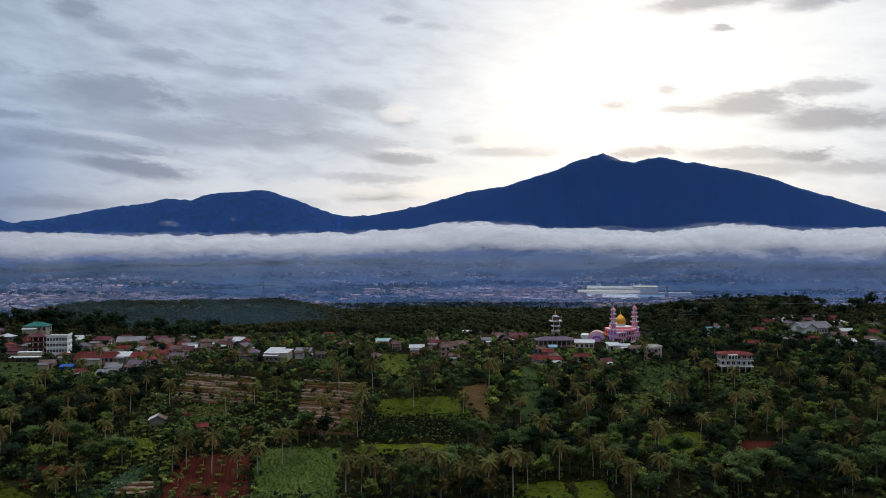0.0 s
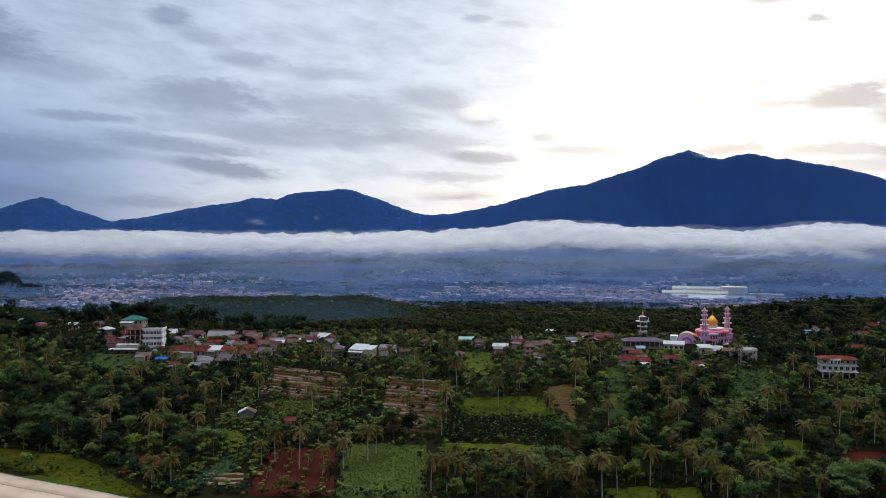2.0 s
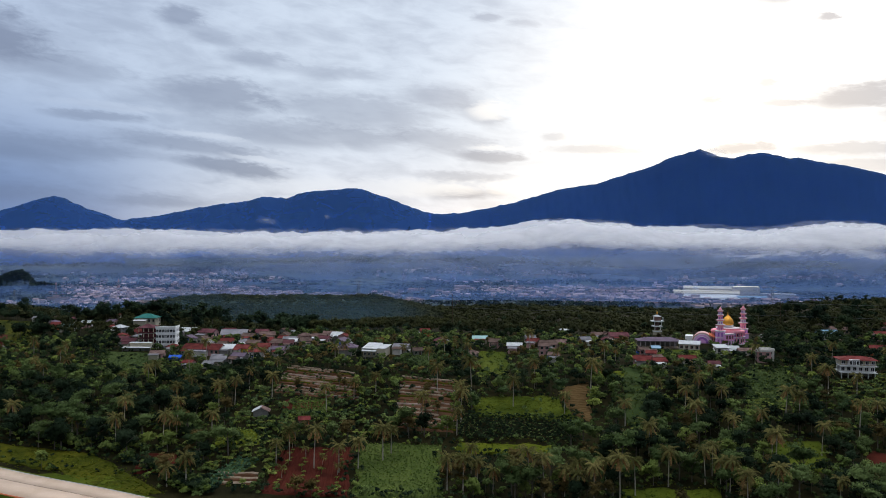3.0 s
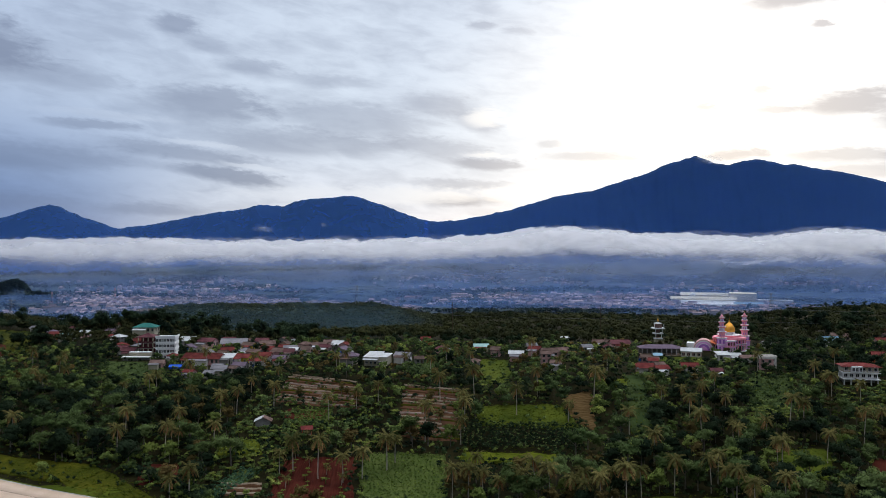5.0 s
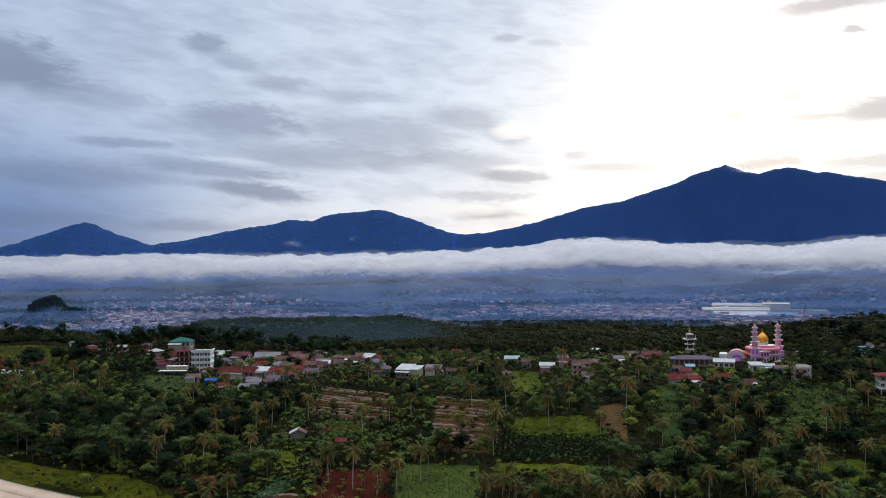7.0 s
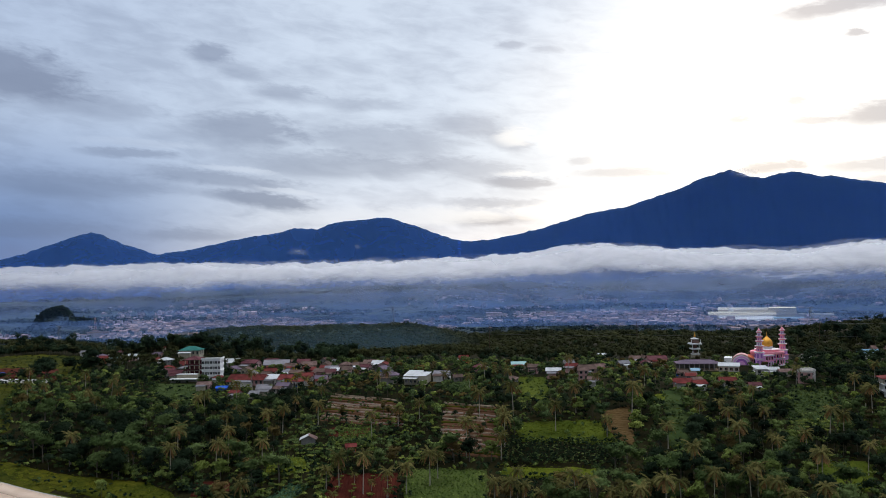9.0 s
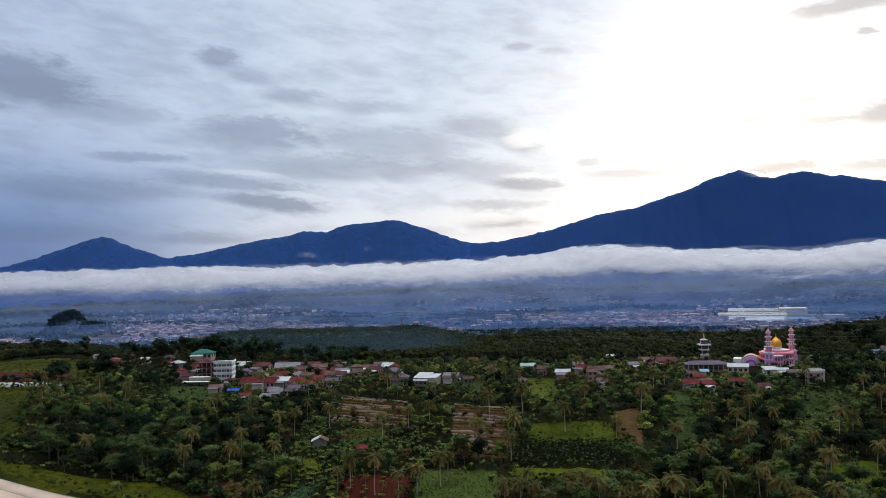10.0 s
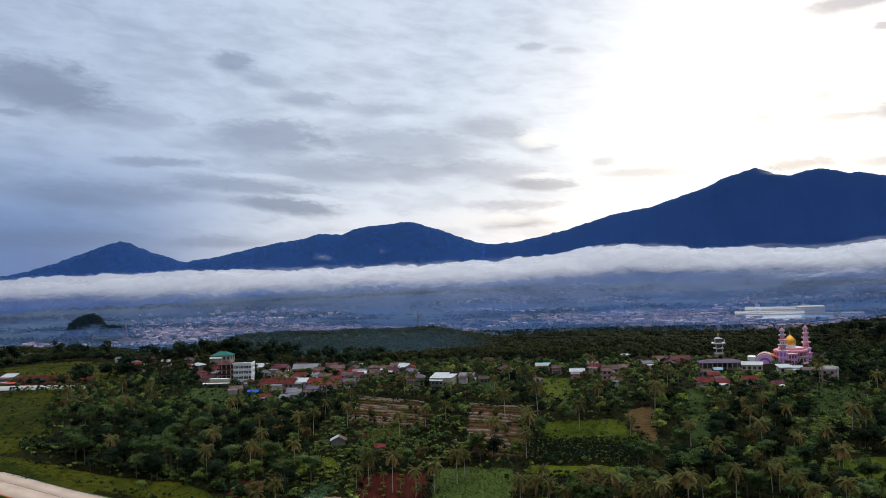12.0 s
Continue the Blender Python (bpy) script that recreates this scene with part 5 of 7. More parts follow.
def spots(seed, y0, y1, gap, a0=-41, a1=34, shrink=1.0):
    """Jittered places on the plan between two distances and bearings."""
    rng = np.random.RandomState(seed)
    gx, gy = np.meshgrid(np.arange(-620, 560, gap), np.arange(y0, y1, gap))
    x = gx.ravel() + rng.uniform(-.48, .48, gx.size) * gap
    y = gy.ravel() + rng.uniform(-.48, .48, gx.size) * gap
    b = np.degrees(np.arctan2(x, y))
    keep = (b > a0) & (b < a1) & (y > y0) & (y < y1)
    x, y = x[keep], y[keep]
    keep = free(x, y, shrink)
    if shrink == 1.0:
        for q in LOW:
            keep &= ~inside(q, x, y)
    return x[keep], y[keep], rng


# single trees nearest the eye
sx, sy, rng = spots(31, 250, 330, 6.2, -38, 33)
wild = fractal(sx * .05, sy * .05, 2, 77)
order = np.arange(len(sx))
rng.shuffle(order)
NEAR = set(order[:300].tolist())
for k in NEAR:
    x, y = float(sx[k]), float(sy[k])
    pick = rng.rand()
    if pick < 0.13:
        set_down(PALMS[rng.randint(4)], x, y, 0.95, "coconut palms on the slope")
    elif pick < 0.24:
        set_down(BANANAS[rng.randint(2)], x, y, 1.0, "banana plants")
    elif wild[k] > 0.25 or x < -150:
        set_down(TREES[(0, 2, 5, 0)[rng.randint(4)]], x, y, 1.05, "trees on the slope")
    else:
        set_down(TREES[rng.randint(6)], x, y, 0.95, "trees on the slope")
rest = np.array([k for k in order if k not in NEAR], int)


def woods(name, label, x, y, rng, leaf, h0, h1, w0, w1, lobes, n, size, flat=0.7, stem=True, dense=True, vary=1.0):
    """Many trees that nobody would count, joined: crowns of leaf sprays over thin stems."""
    verts, quads = [], 0
    stems, inner, tints = [], [], []
    zz = height(x, y)
    for px, py, pz in zip(x, y, zz):
        h, w = rng.uniform(h0, h1), rng.uniform(w0, w1)
        c, r = crown_lobes(rng, h * 0.68, w, lobes, flat)
        v = spray(rng, c, r, n, size) + np.array([px, py, pz + h * 0.3])
        verts.append(v)
        quads += n
        tints.append(rng.uniform(-vary, vary))
        if dense:
            inner.append(lobe_cores(rng, c, r)[0] + np.array([px, py, pz + h * 0.3]))
        if stem:
            q = 0.013 * h
            for dx, dy in ((1, 0), (0, 1)):
                stems.append([(px - dx * q, py - dy * q, pz - .5), (px + dx * q, py + dy * q, pz - .5), (px + dx * q * .5, py + dy * q * .5, pz + h * .6), (px - dx * q * .5, py - dy * q * .5, pz + h * .6)])
    if not verts:
        return
    v = np.concatenate(verts)
    ob = tagged(new(name, raw_mesh(name, v, quad_faces(quads), leaf)), label, "trees", kind="stuff")
    tints = np.array(tints, np.float32)
    ob.data.attributes.new("tint", "FLOAT", "POINT").data.foreach_set("value", np.repeat(tints, len(v) // len(tints)))
    if inner:
        cores = np.concatenate(inner)
        cf = OCT_F[None] + 6 * np.arange(len(cores) // 6)[:, None, None]
        core = new("inner_foliage", raw_mesh("inner_foliage", cores, cf.reshape(-1, 3), leaf))
        core.data.attributes.new("tint", "FLOAT", "POINT").data.foreach_set("value", np.repeat(tints, len(cores) // len(tints)))
        core.parent = ob
    if stems:
        s = np.array(stems).reshape(-1, 3)
        t = new("stems", raw_mesh("stems", s, quad_faces(len(stems)), M["bark"]))
        t.parent = ob


# the rest of the slope and the village gardens
x1, y1 = sx[rest], sy[rest]
x2, y2, rng2 = spots(32, 330, 470, 6.3)
xs, ys = np.concatenate([x1, x2]), np.concatenate([y1, y2])
kind = rng2.rand(len(xs)) + 0.50 * fractal(xs * .035, ys * .035, 2, 78) - 0.50 * ((xs < -150) & (ys < 345)) - 0.16 * ((xs > 40) & (ys < 420)) + 0.24 * ((xs > -120) & (xs < 80) & (ys < 400))
thin = rng2.rand(len(xs)) < 0.90
for name, label, lo, hi, leaf, h0, h1, w0, w1 in (
        ("dark_trees", "dense dark green garden trees", -9, 0.30, M["leaf_dark"], 6.0, 10.5, 5.5, 8.5),
        ("green_trees", "mixed green fruit and shade trees", 0.30, 0.66, M["leaf_mid"], 5.5, 10.0, 5.0, 8.0),
        ("light_trees", "light green garden trees", 0.66, 0.93, M["leaf_light"], 4.0, 7.5, 4.0, 6.5),
        ("olive_trees", "olive-brown thin-leaved trees", 0.93, 9, M["leaf_olive"], 5.0, 9.0, 4.0, 6.5)):
    pickm = (kind >= lo) & (kind < hi) & thin
    for lowest, highest, k in ((0, 365, 1.0), (365, 999, 0.66), (-1, 0, 0.9)):
        east = (xs > 120) & (ys >= 365)
        band = pickm & (east if lowest < 0 else (ys >= lowest) & (ys < highest) & ~east)
        woods(name, label, xs[band], ys[band], rng2, leaf, h0 * k, h1 * k, w0 * k, w1 * k, 7, 225 if k == 1.0 else 170, 0.92)
# shrubs fill the ground between
bx, by, rng3 = spots(33, 248, 470, 3.5, shrink=0.82)
part_of = rng3.rand(len(bx))
for name, label, lo, hi, leaf in (("shrubs", "dark green undergrowth shrubs", 0, 0.44, M["leaf_dark"]), ("green_shrubs", "green undergrowth shrubs", 0.44, 0.78, M["leaf_mid"]),
                                  ("light_shrubs", "light green cassava and taro plants", 0.78, 0.96, M["leaf_light"])):
    pk = (part_of >= lo) & (part_of < hi)
    woods(name, label, bx[pk], by[pk], rng3, leaf, 1.4, 4.2, 2.4, 4.4, 2, 16, 0.95, stem=False)
# lush low gardens in the stretches without trees
rng9 = np.random.RandomState(44)
for q, n in ((LOW[0], 420), (LOW[4], 120), (LOW[3], 200), (LOW[5], 170), (LOW[6], 60), (LOW[7], 40), (LOW[8], 40)):
    gx, gy = patch_point(q, rng9.rand(n), rng9.rand(n))
    ok = free(gx, gy)
    gx, gy = gx[ok], gy[ok]
    third = len(gx) // 3
    woods("garden_trees", "small green garden trees and papayas", gx[:third], gy[:third], rng9, M["leaf_mid"], 2.5, 4.6, 2.4, 4.2, 3, 60, 0.8)
    woods("garden_plants", "light green garden plants", gx[third:2 * third], gy[third:2 * third], rng9, M["leaf_light"], 1.4, 3.2, 2.0, 3.4, 2, 30, 0.7, stem=False)
    for x, y in zip(gx[2 * third:2 * third + 26], gy[2 * third:2 * third + 26]):
        set_down(BANANAS[rng9.randint(2)], float(x), float(y), 1.1, "banana plants")
# light garden plants and bananas low on the slope
for k in range(46):
    x, y = random.uniform(-165, -96), random.uniform(258, 312)
    if free(np.array([x]), np.array([y]))[0]:
        set_down(BANANAS[k % 2], x, y, 1.05, "banana plants")
gx, gy, rng8 = spots(38, 250, 316, 4.2, -34, -16)
woods("garden_plants", "light green garden plants low on the slope", gx, gy, rng8, M["leaf_light"], 1.2, 3.2, 2.0, 3.6, 2, 24, 0.7, stem=False)
# palms among the village trees
vx, vy, rng4 = spots(34, 332, 420, 15)
open_view = ~((vx > 40) & (vx < 130) & (vy > 385))
vx, vy = vx[open_view], vy[open_view]
vmix = rng4.permutation(len(vx))[:52]
for x, y in zip(vx[vmix], vy[vmix]):
    set_down(PALMS[rng4.randint(3)], float(x), float(y), 0.82, "coconut palms among the houses")
# the wooded crest behind the village
fx, fy, rng5 = spots(35, 470, 620, 7.8, -46, 36)
pk = rng5.rand(len(fx))
woods("crest_trees", "dark green woods behind the village", fx[pk < .6], fy[pk < .6], rng5, M["leaf_crest"], 4, 9.5, 5.5, 10.5, 4, 60, 1.6, vary=0.6)
woods("crest_trees", "brown-green woods behind the village", fx[(pk >= .6) & (pk < .82)], fy[(pk >= .6) & (pk < .82)], rng5, M["leaf_crest"], 4, 9, 6, 10.5, 4, 60, 1.6, vary=0.6)
woods("crest_trees", "green woods behind the village", fx[pk >= .82], fy[pk >= .82], rng5, M["leaf_dark"], 3, 8, 4, 8, 4, 56, 1.5)
gx, gy, rng6 = spots(36, 620, 1060, 13.0, -48, 38)
woods("plantation", "even dark green plantation woods on the crest", gx, gy, rng6, M["leaf_crest"], 6, 8, 14, 19, 3, 44, 2.0, 0.36, False, vary=0.4)
# tall trees that stand above the crest
ex, ey, rng7 = spots(37, 480, 600, 26, -44, 36)
far = np.abs(ex + 20) > 150
ex, ey = ex[far], ey[far]
woods("tall_crest_trees", "tall dark trees standing above the woods", ex, ey, rng7, M["leaf_dark"], 12, 19, 8, 13, 7, 150, 1.8, 0.8)

# slim trees that stand up from the crest towards the east
rng_c = np.random.RandomState(50)
for n, a0, a1, d0, d1, h0, h1 in ((60, 13, 31, 735, 785, 7, 13), (16, 10, 13, 700, 740, 8, 12), (18, -2, 9, 690, 725, 6, 9), (22, -16, -11, 925, 960, 6, 10)):
    w = np.radians(rng_c.uniform(a0, a1, n))
    d = rng_c.uniform(d0, d1, n)
    woods("crest_spires", "slim dark trees standing above the crest", d * np.sin(w), d * np.cos(w), rng_c, M["leaf_dark"], h0, h1, 3.5, 7.0, 4, 50, 1.5, 0.9, vary=0.4)
# a belt of trees behind the hill meadow
rng_t = np.random.RandomState(49)
bx_, by_ = rng_t.uniform(-500, -290, 110), rng_t.uniform(549, 585, 110)
woods("belt_trees", "dense dark belt of trees behind the hill meadow", bx_, by_, rng_t, M["leaf_dark"], 5, 9, 6, 10, 6, 150, 1.2, vary=0.6)
# thick growth along the edge of the trees above the road bank
rng_e = np.random.RandomState(48)
edge = np.array([(-262, 303), (-210, 292), (-160, 281), (-122, 252), (-112, 246)], float)
t = rng_e.rand(260) * 4
k = np.minimum(t.astype(int), 3)
ex, ey = (edge[k] + (edge[k + 1] - edge[k]) * (t - k)[:, None] + rng_e.normal(0, 2.2, (260, 2)) + [0.8, 2.2]).T
for lo_, hi_, leaf, label in ((0, 110, M["leaf_dark"], "dark thicket along the road bank"), (110, 210, M["leaf_mid"], "green thicket along the road bank"), (210, 260, M["leaf_light"], "light green shrubs along the road bank")):
    woods("thicket", label, ex[lo_:hi_], ey[lo_:hi_], rng_e, leaf, 1.6, 4.4, 2.6, 4.8, 4, 70, 0.75, stem=False)
# garden trees and hedges between the houses
rng_v = np.random.RandomState(47)
for x0, x1, y0, y1, n in ((-262, -106, 392, 482, 150), (-60, 50, 396, 470, 70), (50, 126, 384, 434, 60), (180, 262, 414, 520, 70), (-345, -262, 480, 545, 40)):
    gx, gy = rng_v.uniform(x0, x1, n), rng_v.uniform(y0, y1, n)
    ok = np.ones(n, bool)
    for hx, hy, hr in HOUSE_SPOTS:
        ok &= (np.hypot(gx - hx, gy - hy) > hr * 0.95) & ~((np.abs(gx - hx * (gy / hy)) < hr * 0.8) & (gy < hy) & (gy > hy - 15))
    for q in CLEAR:
        ok &= ~inside(q, gx, gy)
    gx, gy = gx[ok], gy[ok]
    half = len(gx) // 2
    woods("yard_trees", "small dark green trees in the yards between houses", gx[:half], gy[:half], rng_v, M["leaf_dark"], 3.0, 6.0, 3.0, 5.0, 5, 120, 0.8)
    woods("yard_shrubs", "green shrubs and bananas in the yards", gx[half:], gy[half:], rng_v, M["leaf_mid"], 1.6, 4.0, 2.2, 3.8, 3, 70, 0.7)
# dark old trees on the rise behind the white block, and below the hollow
tall = np.random.RandomState(46)
for az, d0, n, h0, h1 in ((-26.8, 618, 9, 11, 17), (-24.4, 605, 6, 8, 12), (-18.3, 505, 7, 8, 12), (-17.2, 500, 5, 8, 11), (-30.5, 615, 5, 8, 12), (-34.5, 560, 7, 9, 13), (-37.5, 540, 7, 9, 13)):
    spread = np.radians(az + tall.uniform(-1.1, 1.1, n))
    dist = d0 + tall.uniform(-14, 14, n)
    woods("old_trees", "tall dark old trees with dense crowns behind the houses", dist * np.sin(spread), dist * np.cos(spread), tall, M["leaf_dark"], h0, h1, 8, 12, 9, 330, 1.2, 0.8, vary=0.5)

# ---- buildings ----


def gable_roof(w, d, rise, over=0.6, thick=0.14, z=0.0):
    """Two pitched sheets that meet at a ridge along x, with eaves and thickness."""
    bm = bmesh.new()
    for sgn in (-1, 1):
        a = [(-w / 2 - over, sgn * (d / 2 + over), z - rise * over / (d / 2)), (w / 2 + over, sgn * (d / 2 + over), z - rise * over / (d / 2)),
             (w / 2 + over, 0, z + rise), (-w / 2 - over, 0, z + rise)]
        lo = [bm.verts.new(p) for p in a]
        hi = [bm.verts.new((p[0], p[1], p[2] + thick)) for p in a]
        for f in ((0, 1, 2, 3), (7, 6, 5, 4), (0, 4, 5, 1), (1, 5, 6, 2), (3, 2, 6, 7), (0, 3, 7, 4)):
            v = (lo + hi)
            bm.faces.new([v[i] for i in (f if sgn < 0 else f[::-1])])
    beam((-w / 2 - over, 0, z + rise + thick), (w / 2 + over, 0, z + rise + thick), 0.12, 5, bm)
    return bm


def hip_roof(w, d, rise, over=0.7, z=0.0, ridge=None, thick=0.16):
    bm = bmesh.new()
    k = max(0.0, w - d) / 2 if ridge is None else ridge / 2
    drop = rise * over / (d / 2)
    e = [(-w / 2 - over, -d / 2 - over), (w / 2 + over, -d / 2 - over), (w / 2 + over, d / 2 + over), (-w / 2 - over, d / 2 + over)]
    lo = [bm.verts.new((x, y, z - drop)) for x, y in e]
    hi = [bm.verts.new((x, y, z - drop + thick)) for x, y in e]
    r = [bm.verts.new((-k - 0.02, 0, z + rise)), bm.verts.new((k + 0.02, 0, z + rise))]
    bm.faces.new(lo[::-1])
    for i in range(4):
        bm.faces.new((lo[i], lo[(i + 1) % 4], hi[(i + 1) % 4], hi[i]))
    bm.faces.new((hi[0], hi[1], r[1], r[0]))
    bm.faces.new((hi[1], hi[2], r[1]))
    bm.faces.new((hi[2], hi[3], r[0], r[1]))
    bm.faces.new((hi[3], hi[0], r[0]))
    for a, b in ((hi[0], r[0]), (hi[1], r[1]), (hi[2], r[1]), (hi[3], r[0]), (r[0], r[1])):
        beam(a.co.copy(), b.co.copy() + Vector((0, 0, 0.02)), 0.10, 4, bm)
    return bm


def gable_wall(w, d, h, rise):
    """Walls with their gable ends under a pitched roof."""
    bm = box(w, d, h)
    for sgn in (-1, 1):
        a = [bm.verts.new((sgn * w / 2, -d / 2, h)), bm.verts.new((sgn * w / 2, d / 2, h)), bm.verts.new((sgn * w / 2, 0, h + rise))]
        b = [bm.verts.new((sgn * (w / 2 - 0.2), y, z)) for y, z in ((-d / 2, h), (d / 2, h), (0, h + rise))]
        bm.faces.new(a if sgn > 0 else a[::-1])
        bm.faces.new(b[::-1] if sgn > 0 else b)
        for i in range(3):
            bm.faces.new((a[i], b[i], b[(i + 1) % 3], a[(i + 1) % 3]))
    return bm


def opening(parent, name, x, y, z, w, h, side, frame_material, pane=None, sill=True):
    """A window or door set into a wall: frame standing proud, dark pane behind it, and a sill. side: which wall (0 front, 1 right, 3 left)."""
    m = Matrix.Translation((x, y, z)) @ Matrix.Rotation({0: 0, 1: math.pi / 2, 2: math.pi, 3: -math.pi / 2}[side], 4, "Z")
    bm = bmesh.new()
    for bw, bh, bx, bz in ((w + 0.24, 0.12, 0, h), (w + 0.24, 0.12, 0, -0.12), (0.12, h, -w / 2 - 0.06, 0), (0.12, h, w / 2 + 0.06, 0), (0.07, h, 0, 0)):
        box(bw, 0.16, bh, bx, -0.03, bz, bm)
    bm.transform(m)
    ob = part(name, bm, frame_material, parent)
    bm = box(w, 0.05, h, 0, -0.02, 0)
    bm.transform(m)
    part("pane" if name == "window" else "door_leaf", bm, pane or M["pane"], ob)
    if sill:
        bm = box(w + 0.5, 0.42, 0.10, 0, -0.16, h + 0.16 if name == "window" else h + 0.16)
        bm.transform(m)
        part("hood", bm, frame_material, ob)
    return ob


def house(x, y, w, d, h, turn, roof, roof_m, wall_m, label, storeys=1, rise=None, name="house", over=0.6, group="village houses", trim=None, sink=1.0, category="house", extra=None):
    """A village house: walls, pitched or flat roof, door, windows with frames and panes."""
    z = hz(x, y)
    ob = thing(name, pose(x, y, z, 0, 0, turn), label, category, group)
    rise = rise if rise is not None else d * 0.24
    trim = trim or M["grey_wall"]
    bm = gable_wall(w, d, h, rise) if roof == "gable" else box(w, d, h)
    for v in bm.verts:
        if v.co.z < 0.01:
            v.co.z = -sink
    part("wall", bm, wall_m, ob)
    if roof == "gable":
        part("roof", gable_roof(w, d, rise, over, z=h), roof_m, ob)
    elif roof == "hip":
        part("roof", hip_roof(w, d, rise, over, z=h), roof_m, ob)
    elif roof == "shed":
        bm = box(w + 2 * over, d + 2 * over, 0.16, 0, 0, h)
        for v in bm.verts:
            v.co.z += (v.co.y / (d / 2)) * rise * 0.5 + rise * 0.5 + 0.02
        part("roof", bm, roof_m, ob)
    else:
        bm = box(w + 0.3, d + 0.3, 0.25, 0, 0, h)
        for bw, bd, bx, by in ((w + 0.3, 0.18, 0, -d / 2 - 0.06), (w + 0.3, 0.18, 0, d / 2 + 0.06), (0.18, d, -w / 2 - 0.06, 0), (0.18, d, w / 2 + 0.06, 0)):
            box(bw, bd, 0.7, bx, by, h + 0.25, bm)
        part("roof", bm, roof_m, ob)
    if extra is not None and roof != "flat":
        lw, ld, lh = extra.uniform(0.35, 0.7) * w, extra.uniform(1.8, 3.4), h * extra.uniform(0.62, 0.85)
        side = extra.choice((-1, 1))
        lx = side * (w / 2 - lw / 2) * extra.uniform(0.2, 1.0)
        lm = extra.choice((M["aged_white"], wall_m, M["grey_wall"], M["cream_wall"]))
        part("lean_to", box(lw, ld, lh + sink, lx, -d / 2 - ld / 2 + 0.02, -sink), lm, ob)
        bm = box(lw + 0.8, ld + 0.7, 0.1, lx, -d / 2 - ld / 2 - 0.25, lh)
        for v in bm.verts:
            v.co.z += (v.co.y + d / 2 + ld) * 0.2 - 0.02
        part("lean_to_roof", bm, extra.choice((M["white_roof"], roof_m, M["grey_roof"], M["brown_roof"], M["red_roof"])), ob)
        if extra.random() < 0.4:
            part("water_tank", lathe([(0.55, 0), (0.6, 0.1), (0.6, 1.1), (0.35, 1.3)], 10, -side * (w / 2 + 0.9), -d / 4, 0.9), M["blue_tarp"] if extra.random() < 0.4 else M["trim"], ob)
            part("tank_stand", box(1.1, 1.1, 1.5, -side * (w / 2 + 0.9), -d / 4, -0.6), M["grey_wall"], ob)
    level = h / storeys
    n = max(2, int(w / 2.6))
    for s in range(storeys):
        for i in range(n):
            px = -w / 2 + w * (i + 0.5) / n
            if s == 0 and i == n // 2:
                opening(ob, "door", px, -d / 2 - 0.02, 0.05, 0.95, 2.05, 0, trim, M["wood"], False)
            else:
                opening(ob, "window", px, -d / 2 - 0.02, s * level + level * 0.34, 1.1, level * 0.42, 0, trim)
        for side, sx in ((1, w / 2 + 0.02), (3, -w / 2 - 0.02)):
            for yy in (-d * 0.22, d * 0.22):
                opening(ob, "window", sx, yy, s * level + level * 0.34, 1.0, level * 0.42, side, trim, sill=False)
    return ob


rng_h = random.Random(5)
for x, y, w, d, h, turn, roof, rm, wm, label, storeys in HOUSES:
    k = 1.0 if w > 13 or storeys > 1 else 0.86
    house(x, y, w * k, d * k, h, turn, roof, M[rm], M[wm], label, storeys, extra=rng_h if w > 5 else None)


ROOFS, WALLS = ("red_roof", "maroon_roof", "brown_roof", "grey_roof", "white_roof", "red_roof", "brown_roof", "purple_roof"), ("pink_wall", "aged_white", "aged_white", "cream_wall", "grey_wall")
for x, y in INFILL:
    rm, wm = rng_h.choice(ROOFS), rng_h.choice(WALLS)
    tone = {"pink_wall": "pink", "aged_white": "white", "cream_wall": "cream", "grey_wall": "bare cement"}[wm]
    top = {"red_roof": "red clay", "maroon_roof": "maroon", "brown_roof": "weathered brown", "grey_roof": "grey metal", "white_roof": "bright zinc", "purple_roof": "purple-grey"}[rm]
    house(x, y, rng_h.uniform(4.6, 7.6), rng_h.uniform(4.4, 6.2), rng_h.uniform(2.6, 3.8), rng_h.choice((0, 0, 90)) + rng_h.uniform(-28, 28), rng_h.choice(("gable", "gable", "hip")), M[rm], M[wm],
          tone + " village house with a " + top + " roof", 1, extra=rng_h)


